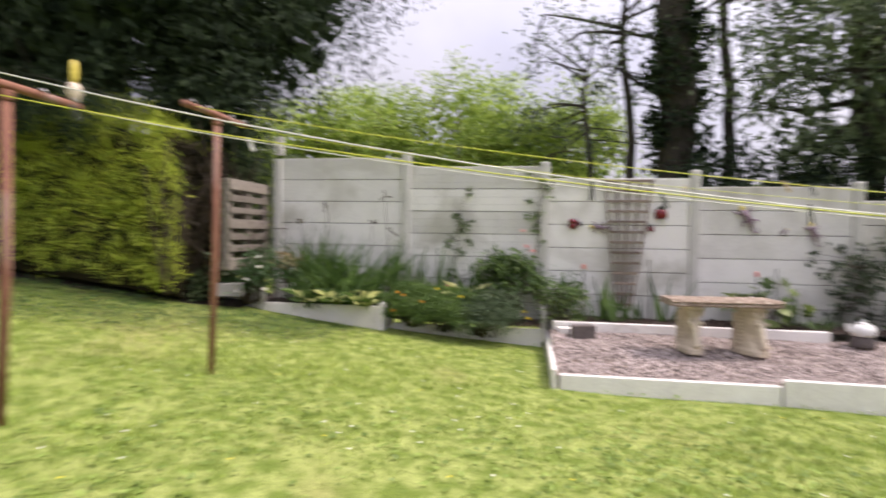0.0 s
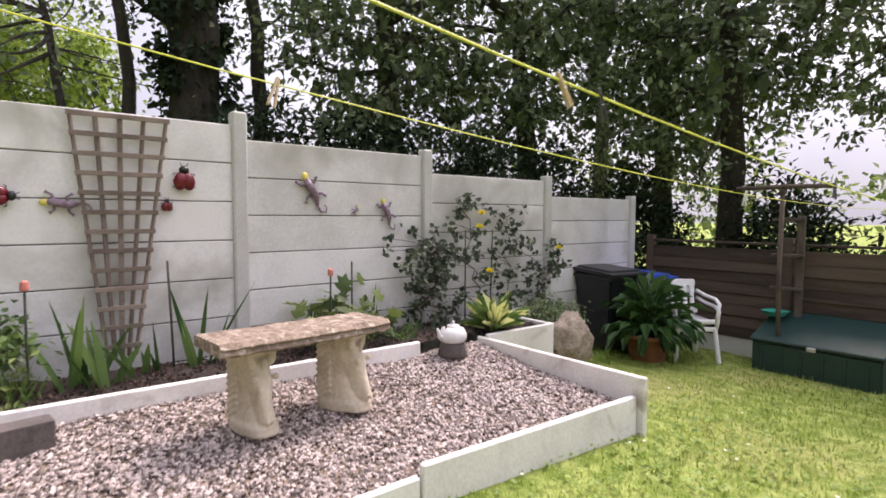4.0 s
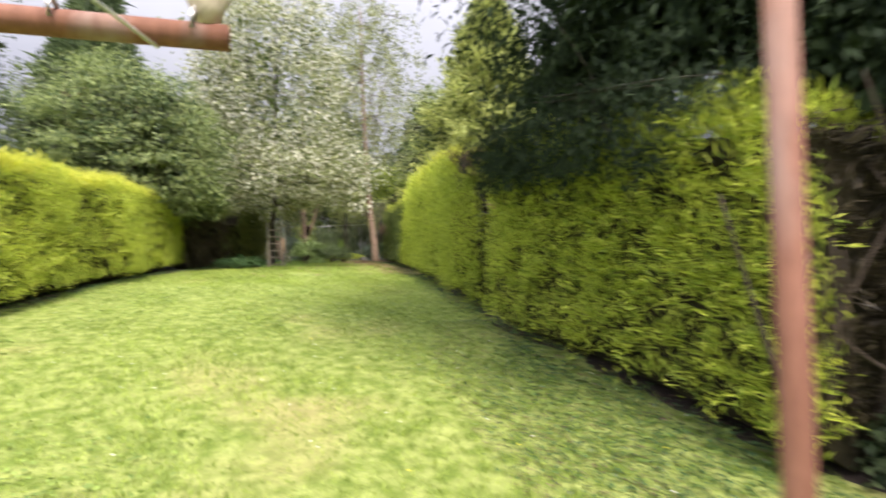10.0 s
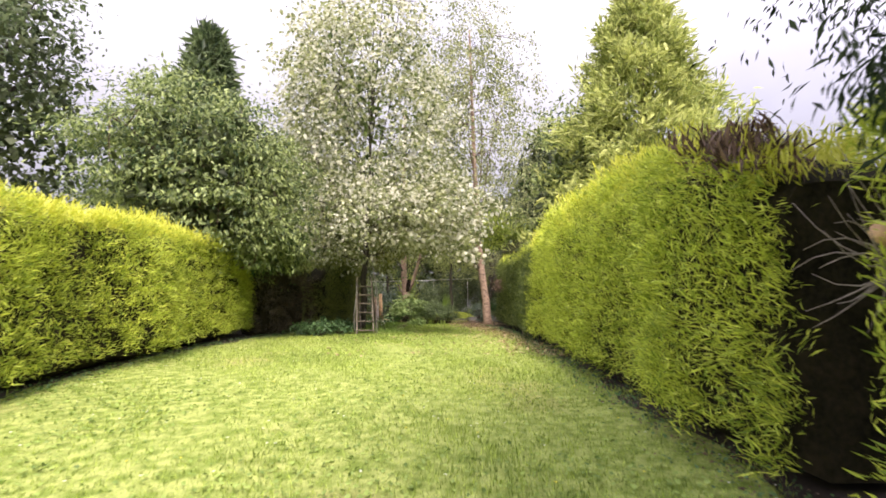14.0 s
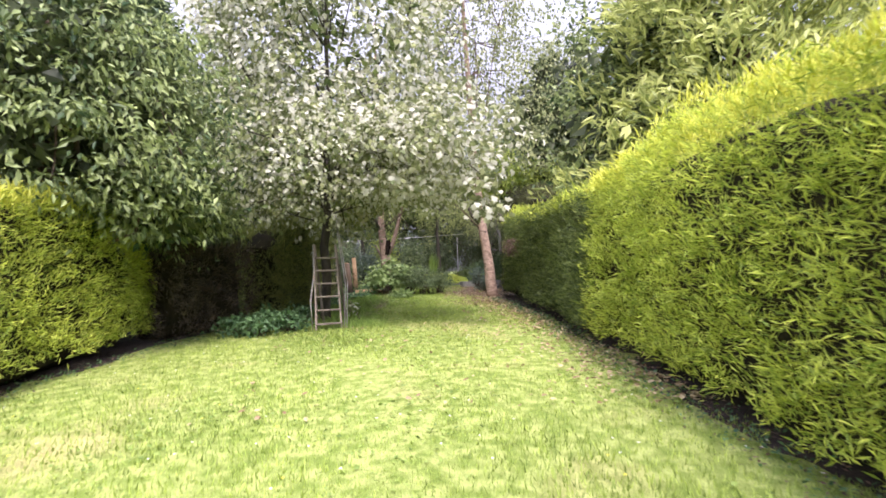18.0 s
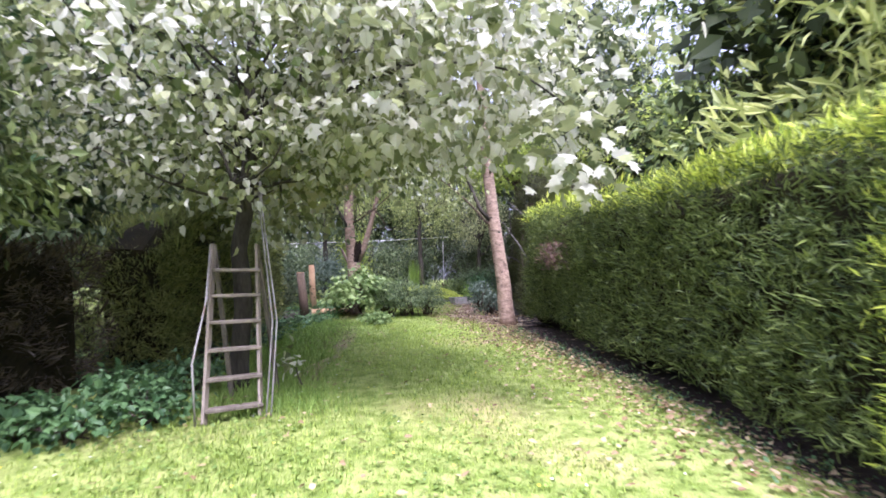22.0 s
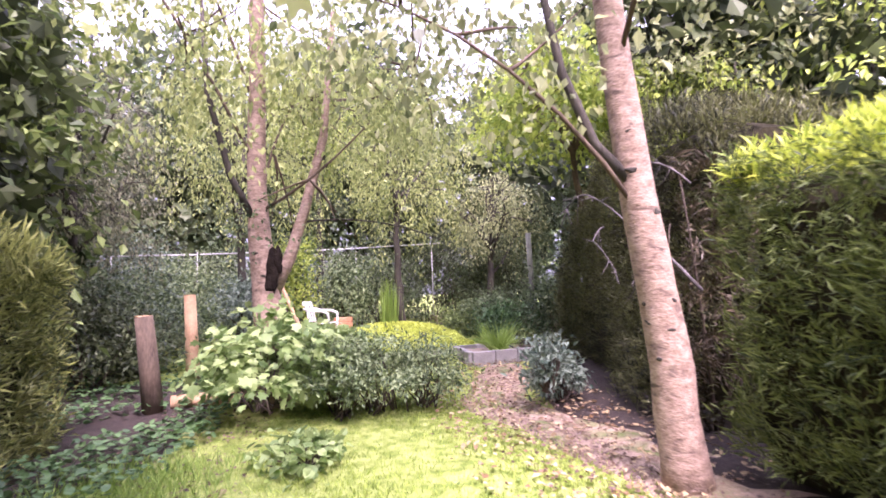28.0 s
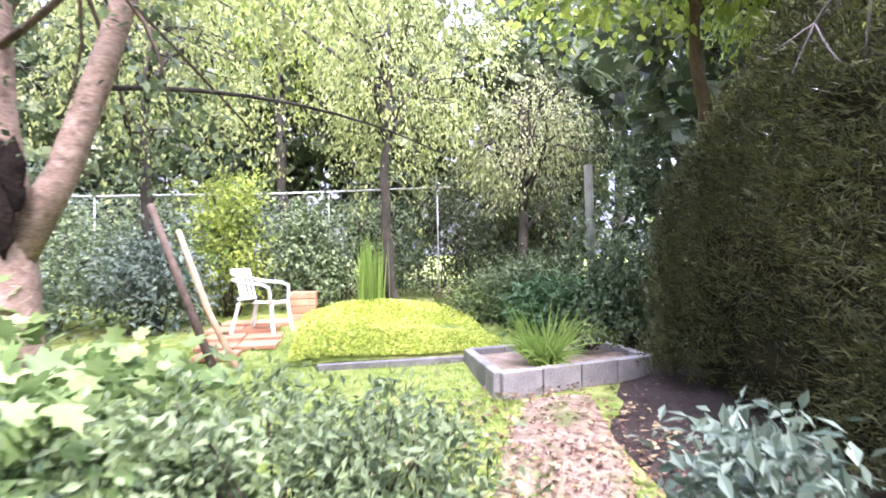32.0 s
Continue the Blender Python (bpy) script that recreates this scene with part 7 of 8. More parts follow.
# ivy-clad trunk and its neighbours behind the fence
woody_tree("ivy_tree", Q, (4.3, 12.2, -0.2), [(4.3, 12.2, -0.3), (4.35, 12.2, 4.0), (4.1, 12.3, 8.0), (4.4, 12.1, 13.0)], [0.40, 0.36, 0.30, 0.15],
           [dict(centre=(4.3, 12.2, 3.6), radii=(0.5, 0.5, 4.2), clumps=150, per=34, spread=0.15, size=0.12, core=300, core_size=0.22, material=M["yew"], wide=0.8, broad=True, low=-1, inner=0.75, droop=0.6),
            dict(centre=(4.6, 12.2, 10.5), radii=(3.6, 3.0, 3.2), clumps=110, per=34, spread=0.35, size=0.15, material=M["dark_leaf"], wide=0.6)],
           "tall tree with a thick ivy-clad dark trunk behind the fence", bark="bark_dark", limbs=16, limb_radius=0.11, twigs=60)
for x, y, r0, h, k in ((5.35, 12.3, 0.13, 9.0, 1), (3.45, 12.8, 0.11, 8.0, 2), (2.6, 12.6, 0.07, 6.0, 3)):
    woody_tree("thin_tree", Q, (x, y, -0.2), [(x, y, -0.3), (x + 0.1, y, h * 0.4), (x - 0.15, y + 0.1, h * 0.75), (x + 0.1, y, h)], [r0, r0 * 0.9, r0 * 0.6, r0 * 0.25],
               [dict(centre=(x - 0.2, y, h * 0.68), radii=(2.0, 1.2, h * 0.34), clumps=50, per=20, spread=0.24, size=0.11, material=M["dark_leaf"], wide=0.6)],
               "slender sparse tree with bare dark branches behind the fence", bark="bark_dark", limbs=14, limb_radius=0.05, twigs=46, group="thin trees behind the fence")
for x, y, z, rx, rz, c, mt in ((7.4, 11.3, 4.4, 2.4, 2.9, 210, "dark_leaf"), (10.2, 10.6, 4.8, 2.6, 3.4, 230, "dark_leaf"), (13.4, 9.4, 4.8, 2.8, 3.8, 210, "dark_leaf"), (8.8, 13.5, 7.8, 3.4, 3.4, 190, "dark_leaf"), (14.0, 4.8, 5.2, 3.0, 3.4, 170, "dark_leaf"), (15.5, 12.5, 8.0, 4.0, 5.0, 190, "dark_leaf"), (12.2, 7.4, 5.2, 2.5, 3.6, 260, "dark_leaf"), (12.8, 3.2, 5.0, 2.3, 3.4, 220, "dark_leaf")):
    woody_tree("woodland_tree", Q, (x, y, G(x)), [(x, y, G(x) - 0.2), (x + 0.15, y, z * 0.5), (x - 0.1, y + 0.1, z), (x, y, z + rz * 0.6)], [0.24, 0.20, 0.13, 0.04],
               [dict(centre=(x, y, z), radii=(rx, rx * 0.85, rz), clumps=int(c * 0.7), per=44, spread=0.34, size=0.14, core=260 if x < 9 else 420, core_size=0.36, material=M[mt], wide=0.6, low=-0.95, inner=0.3)],
               "dark leafy woodland tree beyond the fence", bark="bark_dark", limbs=16, limb_radius=0.07, twigs=90, group="woodland trees beyond the fence")
# sunlit thicket behind the upper fence bays
for x, y, h in ((-7.0, 15.2, 5.0), (-4.6, 14.6, 5.3), (-2.6, 14.2, 5.2), (-0.6, 14.4, 5.4), (1.2, 14.0, 4.8), (2.6, 15.2, 5.0), (0.2, 16.6, 6.0), (-3.6, 17.0, 6.2), ):
    woody_tree("thicket_tree", Q, (x, y, 0), [(x, y, -0.5), (x + 0.1, y, h * 0.4), (x, y, h * 0.85)], [0.09, 0.07, 0.02],
               [dict(centre=(x, y, h * 0.55), radii=(1.7, 1.2, h * 0.48), clumps=120, per=62, spread=0.26, size=0.105, core=900, core_size=0.27, material=M["thicket_leaf"], wide=0.6, low=-0.9, droop=0.0)],
               "bright yellow-green young tree in the thicket beyond the fence", limbs=5, limb_radius=0.03, twigs=20, group="thicket beyond the fence")

for x, y, h in ((4.9, 10.9, 3.0), (6.4, 10.4, 3.2), (8.0, 9.9, 3.1), (9.6, 9.4, 2.8), (11.3, 8.7, 2.6), (12.4, 6.6, 2.4), (12.6, 4.4, 2.4)):
    bush("dark_thicket_bush", Q, (x, y), (1.1, 0.8, h * 0.62), 130, 44, 0.13, M["yew"], "dark leafy bush behind the fence", spread=0.22, low=-0.7, group="dark bushes behind the fence")

# the white-leaved tree by the ladder
maple = woody_tree("variegated_maple", Q, (-20.35, 1.85, G(-20.35)), [(-20.35, 1.85, G(-20) - 0.1), (-20.3, 1.9, 3.6), (-20.6, 1.95, 6.0), (-20.8, 2.0, 12.0)], [0.105, 0.085, 0.045, 0.015],
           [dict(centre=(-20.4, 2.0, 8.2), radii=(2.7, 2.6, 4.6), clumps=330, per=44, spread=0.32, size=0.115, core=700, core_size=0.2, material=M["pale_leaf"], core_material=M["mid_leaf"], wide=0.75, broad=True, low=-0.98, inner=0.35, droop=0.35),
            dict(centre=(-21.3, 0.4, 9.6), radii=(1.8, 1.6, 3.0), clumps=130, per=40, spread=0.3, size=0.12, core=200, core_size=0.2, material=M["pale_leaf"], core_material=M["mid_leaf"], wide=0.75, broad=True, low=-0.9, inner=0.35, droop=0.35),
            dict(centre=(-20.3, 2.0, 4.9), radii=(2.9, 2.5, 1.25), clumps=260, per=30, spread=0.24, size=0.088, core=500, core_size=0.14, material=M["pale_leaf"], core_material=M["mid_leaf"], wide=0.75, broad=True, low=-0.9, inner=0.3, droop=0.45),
            dict(centre=(-19.3, 3.9, 5.2), radii=(1.7, 1.5, 0.95), clumps=120, per=30, spread=0.24, size=0.11, core=200, core_size=0.18, material=M["pale_leaf"], wide=0.8, broad=True, low=-1, inner=0.2, droop=0.5),
            dict(centre=(-18.2, 4.75, 4.1), radii=(0.45, 0.35, 0.6), clumps=12, per=14, spread=0.16, size=0.12, material=M["pale_leaf"], lobes=True, low=-1, inner=0.1, droop=0.7),
            dict(centre=(-18.6, 3.5, 4.35), radii=(0.7, 0.7, 0.3), clumps=14, per=14, spread=0.18, size=0.12, material=M["pale_leaf"], lobes=True, low=-1, inner=0.1, droop=0.7),
            dict(centre=(-22.2, 1.9, 5.0), radii=(1.5, 1.9, 0.8), clumps=90, per=20, spread=0.2, size=0.15, material=M["pale_maple_leaf"], lobes=True, low=-1, inner=0.2, droop=0.6)],
           "tall maple with pale cream-edged leaves above the ladder", bark="bark_dark", limbs=44, limb_radius=0.019, twigs=340, reach=2.1, twig_reach=0.9)
for pts, r in (([(-20.35, 1.95, 4.3), (-19.9, 2.7, 4.8), (-19.2, 3.6, 5.0), (-18.6, 4.4, 4.75), (-18.2, 4.85, 4.2)], 0.022), ([(-20.4, 1.95, 4.5), (-21.2, 2.0, 4.75), (-22.1, 2.3, 4.9), (-23.0, 2.9, 4.8)], 0.030),
               ([(-21.2, 2.0, 4.75), (-21.9, 1.5, 4.6), (-22.6, 1.0, 4.75)], 0.018), ([(-19.9, 2.7, 4.8), (-19.2, 3.0, 4.75), (-18.5, 3.4, 4.45)], 0.013), ([(-20.4, 1.9, 4.9), (-20.0, 1.0, 5.2), (-19.4, 0.2, 5.2)], 0.022)):
    tube("limb", np.concatenate([bent(a, b, 0.05, 4)[:-1] for a, b in zip(pts, pts[1:])] + [np.array(pts[-1:])]), np.linspace(r, r * 0.3, 3 * (len(pts) - 1) + 1), M["bark_dark"], maple, 7, world_space=True)
# the rowan-like shrub over the left hedge
woody_tree("rowan_tree", Q, (-17.9, -1.9, G(-17.9)), [(-17.9, -1.9, G(-18) - 0.1), (-17.8, -1.8, 3.4), (-17.7, -1.7, 6.8)], [0.16, 0.13, 0.05],
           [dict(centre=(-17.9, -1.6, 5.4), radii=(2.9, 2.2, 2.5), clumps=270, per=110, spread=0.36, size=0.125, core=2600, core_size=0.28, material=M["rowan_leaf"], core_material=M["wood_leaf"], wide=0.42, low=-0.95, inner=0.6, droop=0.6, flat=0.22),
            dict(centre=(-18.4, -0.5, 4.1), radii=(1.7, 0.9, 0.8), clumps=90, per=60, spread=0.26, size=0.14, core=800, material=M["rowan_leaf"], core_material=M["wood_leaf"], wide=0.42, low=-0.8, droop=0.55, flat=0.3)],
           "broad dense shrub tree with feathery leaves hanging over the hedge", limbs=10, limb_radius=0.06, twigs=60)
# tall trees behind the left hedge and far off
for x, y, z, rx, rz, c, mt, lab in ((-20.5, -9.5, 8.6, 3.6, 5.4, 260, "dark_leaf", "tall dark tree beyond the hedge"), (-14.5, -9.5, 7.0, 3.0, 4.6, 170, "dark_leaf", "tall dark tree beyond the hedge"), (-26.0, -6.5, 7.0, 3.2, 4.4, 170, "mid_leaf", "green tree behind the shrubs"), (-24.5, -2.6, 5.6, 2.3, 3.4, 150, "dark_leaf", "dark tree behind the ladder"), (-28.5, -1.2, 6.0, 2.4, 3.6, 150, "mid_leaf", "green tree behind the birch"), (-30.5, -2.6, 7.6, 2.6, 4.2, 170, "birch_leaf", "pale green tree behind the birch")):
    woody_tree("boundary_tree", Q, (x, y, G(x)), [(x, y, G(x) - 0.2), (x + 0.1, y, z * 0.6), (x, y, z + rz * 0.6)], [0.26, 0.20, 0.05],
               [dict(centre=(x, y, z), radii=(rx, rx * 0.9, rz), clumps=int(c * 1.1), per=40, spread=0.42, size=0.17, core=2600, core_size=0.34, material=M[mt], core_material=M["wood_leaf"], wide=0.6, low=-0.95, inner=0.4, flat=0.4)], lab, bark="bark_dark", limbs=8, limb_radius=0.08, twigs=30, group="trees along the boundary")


def conifer(name, x, y, h, r, material, label, n=7000, z0=None, seed=3, low=0.12, size=(0.02, 0.055), tuft=3, each=2):
    rr = np.random.default_rng(seed)
    z0 = G(x) if z0 is None else z0
    ob = thing(name, (x, y, z0), label, "tree", "conifers")
    tube("trunk", [(x, y, z0 - 0.1), (x, y, z0 + h * 0.5), (x, y, z0 + h * 0.97)], [0.03 * h ** 0.9, 0.02 * h ** 0.9, 0.01], M["bark_brown"], ob, 10, world_space=True)
    t = rr.uniform(low, 1, n) ** 0.8
    a = rr.uniform(0, 2 * np.pi, n)
    wave = 1 + 0.22 * np.sin(a * 5 + t * 40) + 0.15 * np.sin(a * 3 - t * 23)
    rad = r * (1 - t) ** 0.75 * wave * rr.uniform(0.55, 1.05, n) + 0.04
    P = np.column_stack([x + rad * np.cos(a), y + rad * np.sin(a), z0 + h * t])
    N = np.column_stack([np.cos(a), np.sin(a), 0 * a])
    stuff(sprays("foliage", P, N, rr, M[material], ob, (size[0] * h, size[1] * h), slim=0.24, each=each, up=0.3, tuft=tuft, loose=0.014 * h))
    return ob


conifer("cypress_tree", -18.0, 9.2, 9.2, 3.2, "cypress", "light green cypress tree rising behind the hedge", 3600, seed=4, size=(0.014, 0.034), tuft=5)
conifer("spruce_tree", -36.5, -9.5, 17.0, 4.4, "dark_leaf", "dark spruce spire far beyond the hedge", 2500, seed=5)
conifer("spruce_tree", -40.0, -12.5, 15.0, 3.0, "dark_leaf", "dark spruce spire far beyond the hedge", 1500, seed=7)
for x, y, z, rx, rz, c, mt in ((-19.6, 8.4, 5.7, 2.3, 3.1, 200, "rowan_leaf"), (-29.5, 9.6, 8.4, 2.6, 3.8, 150, "birch_leaf"), (-24.0, 11.5, 5.4, 1.9, 2.4, 110, "light_leaf"), (-28.0, 11.5, 6.0, 2.3, 3.0, 120, "light_leaf")):
    woody_tree("hedgerow_tree", Q, (x, y, G(x)), [(x, y, G(x) - 0.2), (x + 0.1, y, z * 0.6), (x, y, z + rz * 0.6)], [0.09, 0.08, 0.03],
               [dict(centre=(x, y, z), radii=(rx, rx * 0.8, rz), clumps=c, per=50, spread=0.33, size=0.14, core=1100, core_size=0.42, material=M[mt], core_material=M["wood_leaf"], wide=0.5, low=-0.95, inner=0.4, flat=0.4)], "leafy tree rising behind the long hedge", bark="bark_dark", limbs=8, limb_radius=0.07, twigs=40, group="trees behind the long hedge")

# ---- ladder, birches and the wild end of the garden ----
E_ = np.random.default_rng(21)


def step_ladder():
    """An old step ladder of grey wooden stiles and treads with thin pale handrails."""
    z = G(-19.3)
    ob = thing("step_ladder", (-19.2, 2.02, z), "old grey wooden step ladder with pale handrails leaning at the tree", "ladder")
    foot_l, foot_r = np.array([-19.05, 1.87, z]), np.array([-19.25, 2.28, z])
    head_l, head_r = np.array([-19.72, 1.76, z + 1.53]), np.array([-19.86, 2.13, z + 1.53])
    for a, b, n in ((foot_l, head_l, "stile"), (foot_r, head_r, "stile")):
        d = Vector(b - a)
        bm = boxed((0.075, 0.026, d.length), bevel=0.004)
        s = part(n, bm, M["ladder_wood"], ob, world_space=True)
        s.matrix_basis = Matrix.Translation(Vector((a + b) / 2)) @ d.to_track_quat("Z", "Y").to_matrix().to_4x4() @ pose(0, 0, 0, 0, 0, 70)
    for k in range(6):
        t = (0.10 + 0.236 * k) / 1.53
        a, b = foot_l + (head_l - foot_l) * t, foot_r + (head_r - foot_r) * t
        c, d = (a + b) / 2, b - a
        part("tread", boxed((0.13 if k < 5 else 0.2, float(np.linalg.norm(d)) + 0.02, 0.03), (c[0], c[1], c[2]), (0, 0, math.degrees(math.atan2(d[1], d[0])) - 90), bevel=0.005), M["ladder_wood"], ob, world_space=True)
    for a, b in ((foot_l, head_l), (foot_r, head_r)):
        back = np.array([a[0] - 0.95, a[1], z])
        d = Vector(b - back)
        s = part("back_leg", boxed((0.045, 0.025, d.length), bevel=0.003), M["ladder_wood"], ob, world_space=True)
        s.matrix_basis = Matrix.Translation(Vector((back + b) / 2)) @ d.to_track_quat("Z", "Y").to_matrix().to_4x4()
    tube("handrail", [foot_l + [0.03, -0.06, 0.0], foot_l + [0.02, -0.09, 0.5], foot_l + [-0.25, -0.06, 1.0], head_l + [0.0, -0.03, 0.0]], 0.009, M["rail_metal"], ob, 8, "chipped pale metal rail", world_space=True)
    for dy in (0.05, 0.09):
        tube("handrail", [foot_r + [0.02, dy, 0.0], foot_r + [-0.3, dy, 0.8], head_r + [0.02, dy * 0.6, 0.35], head_r + [-0.05, dy * 0.3, 0.65]], 0.008, M["rail_metal"], ob, 8, "chipped pale metal rail", world_space=True)


step_ladder()


def birch(name, points, radii, crowns, label, seed, scars=26, limbs=10, side=()):
    rr = np.random.default_rng(seed)
    x, y, z = points[0]
    ob = woody_tree(name, rr, (x, y, z + 0.1), points, radii, crowns, label, bark="birch_bark", limbs=limbs, limb_radius=0.022, limb_bark="bark_brown", twigs=90, seg=18, lump=0.04, wobble=0.004, flare=1.12)
    for s, r in side:
        tube("limb", s, r, M["bark_dark"] if r[0] < 0.05 else M["birch_bark"], ob, 9, world_space=True)
    T = np.array(points)
    k = np.linspace(0, 1, len(T))
    made = []
    for _ in range(scars):
        t = rr.uniform(0.02, 0.55)
        c = np.array([np.interp(t, k, T[:, q]) for q in range(3)])
        r = np.interp(t, np.linspace(0, 1, len(radii)), radii)
        a = rr.uniform(-1.2, 1.6)
        n = np.array([np.cos(a), np.sin(a), 0.0])
        n[0], n[1] = np.cos(a), -np.sin(a)
        bm = bmesh.new()
        w = rr.uniform(0.012, 0.028)
        bmesh.ops.create_icosphere(bm, subdivisions=2, radius=1.0, matrix=Matrix.Translation(Vector(c + n * r * 0.99)) @ Vector(n).to_track_quat("X", "Z").to_matrix().to_4x4() @ Matrix.Diagonal((0.007, w * rr.uniform(1.0, 2.2), w * 0.7, 1)))
        for v in bm.verts:
            v.co += Vector((0, 0, 0.02 * noise.noise(v.co * 25)))
        part("bark_scar", bm, M["bark_dark"], ob, "", True, world_space=True)
    return ob


birch("birch_tree", [(-25.0, 5.99, G(-25.0) - 0.1), (-25.02, 5.88, 3.3), (-25.05, 5.74, 4.35), (-25.15, 5.6, 6.5), (-25.3, 5.4, 14.0)], [0.165, 0.135, 0.12, 0.095, 0.03],
      [dict(centre=(-25.6, 5.6, 11.0), radii=(2.7, 2.6, 5.0), clumps=400, per=44, spread=0.36, size=0.1, material=M["birch_leaf"], wide=0.7, low=-0.9, inner=0.3, droop=0.9, weep=1.1),
       dict(centre=(-25.2, 4.6, 5.6), radii=(1.5, 1.3, 0.9), clumps=34, per=40, spread=0.28, size=0.09, material=M["birch_leaf"], wide=0.7, low=-0.9, droop=0.8)],
      "birch tree with peeling pinkish bark and black scars beside the path", 2, 10, 4,
      [([(-25.0, 5.72, 4.2), (-25.08, 5.48, 4.5), (-25.12, 5.27, 5.05), (-25.15, 5.1, 6.0), (-25.2, 5.05, 7.2)], [0.045, 0.04, 0.035, 0.025, 0.012])])
birch("birch_tree", [(-28.45, 2.95, G(-28.4) - 0.1), (-28.5, 2.85, 3.6), (-28.6, 2.72, 4.6), (-28.6, 2.75, 6.6), (-28.7, 2.7, 12.0)], [0.19, 0.165, 0.12, 0.10, 0.03],
      [dict(centre=(-28.6, 2.8, 8.4), radii=(2.6, 2.4, 3.2), clumps=230, per=48, spread=0.38, size=0.09, material=M["willow_leaf"], wide=0.6, low=-0.95, inner=0.3, droop=0.9, weep=1.1),
       dict(centre=(-29.3, 4.2, 6.5), radii=(1.6, 1.5, 0.9), clumps=100, per=44, spread=0.26, size=0.075, material=M["willow_leaf"], wide=0.55, low=-0.9, inner=0.2, droop=0.9, weep=0.9),
       dict(centre=(-28.7, 3.2, 4.45), radii=(1.3, 1.0, 0.4), clumps=26, per=30, spread=0.2, size=0.06, material=M["dark_leaf"], wide=0.6, low=-0.9, droop=0.5)],
      "forked birch with peeling pale bark and a dark hollow", 4, 10, 5,
      [([(-28.5, 2.88, 3.5), (-28.55, 3.12, 4.0), (-28.6, 3.3, 4.6), (-28.7, 3.55, 5.6), (-28.9, 3.7, 7.4)], [0.10, 0.078, 0.066, 0.055, 0.03]),
       ([(-28.55, 2.75, 4.4), (-28.4, 2.45, 5.0), (-28.35, 2.2, 6.0), (-28.4, 2.1, 7.4)], [0.045, 0.04, 0.035, 0.02]),
       (bent((-28.6, 3.2, 4.45), (-29.4, 5.2, 4.3), 0.14, 9), np.linspace(0.016, 0.005, 9))])

# the black rotted hollow in the forked birch, with ragged bark round it
HOLLOW = thing("bark_hollow", (-28.36, 2.94, 3.85), "black rotted hollow with ragged bark in the birch trunk", "bark")
for dx, dy, dz, w, h in ((0.0, 0.0, 0.0, 0.075, 0.26), (0.01, 0.06, 0.12, 0.05, 0.16), (0.0, -0.05, -0.16, 0.05, 0.12)):
    bm = bmesh.new()
    bmesh.ops.create_icosphere(bm, subdivisions=3, radius=1.0, matrix=Matrix.Translation((dx - 0.01, dy, dz)) @ Matrix.Diagonal((0.035, w, h, 1)))
    for v in bm.verts:
        v.co += Vector((0, 0.03 * noise.noise(v.co * 14), 0.05 * noise.noise(v.co * 17 + Vector((5, 0, 0)))))
    part("hollow", bm, M["rot"], HOLLOW, "", True)

# shrubs in front
for x, y, rr, mt, size, lab in ((-27.75, 2.9, (0.75, 0.6, 0.56), "maple_leaf", 0.13, "broad-leaved light green shrub beside the path"), (-28.0, 3.55, (0.5, 0.45, 0.42), "maple_leaf", 0.12, "broad-leaved light green shrub beside the path")):
    bush("lobed_leaf_shrub", E_, (x, y), rr, 70, 16, size, M[mt], lab, lobes=True, spread=0.12, lift=0.15, group="shrubs by the birch", droop=0.35)
for x, y, rr in ((-27.75, 4.15, (0.65, 0.5, 0.46)), (-27.8, 4.65, (0.45, 0.4, 0.38)), (-27.6, 3.7, (0.5, 0.4, 0.42))):
    bush("small_leaf_shrub", E_, (x, y), rr, 90, 36, 0.055, M["shrub_leaf"], "low dense small-leaved shrub beside the path", spread=0.09, lift=0.06, group="shrubs by the birch", wide=0.45)
bush("silver_shrub", E_, (-27.1, 5.85), (0.22, 0.22, 0.30), 34, 18, 0.085, M["grey_leaf"], "silver-green leafy shrub at the foot of the dark hedge", spread=0.09, lift=0.28, wide=0.42)
bush("silver_shrub", E_, (-27.6, 6.2), (0.28, 0.25, 0.30), 36, 24, 0.085, M["grey_leaf"], "silver-green leafy shrub at the foot of the dark hedge", spread=0.09, lift=0.05, wide=0.42)
bush("weed_patch", E_, (-26.2, 3.4), (0.35, 0.3, 0.12), 20, 16, 0.08, M["maple_leaf"], "small broad-leaved weeds at the grass edge", broad=True, wide=0.9, spread=0.09)
# nettles and long grass at the ladder's foot
for x, y in ((-19.3, 1.35), (-19.8, 1.0), (-18.9, 0.95), (-20.4, 1.35), (-19.0, 0.55)):
    bush("nettle_clump", E_, (x, y), (0.32, 0.30, 0.15), 24, 16, 0.075, M["nettle"], "bright green nettles at the ladder's foot", broad=True, wide=0.7, spread=0.1, group="nettles by the ladder", lift=0.03)
bush("pale_leaf_sprout", E_, (-20.05, 2.55), (0.16, 0.16, 0.22), 12, 9, 0.09, M["pale_leaf"], "sprouting shoot with pale leaves by the ladder", broad=True, wide=0.75, spread=0.07, lift=0.1)


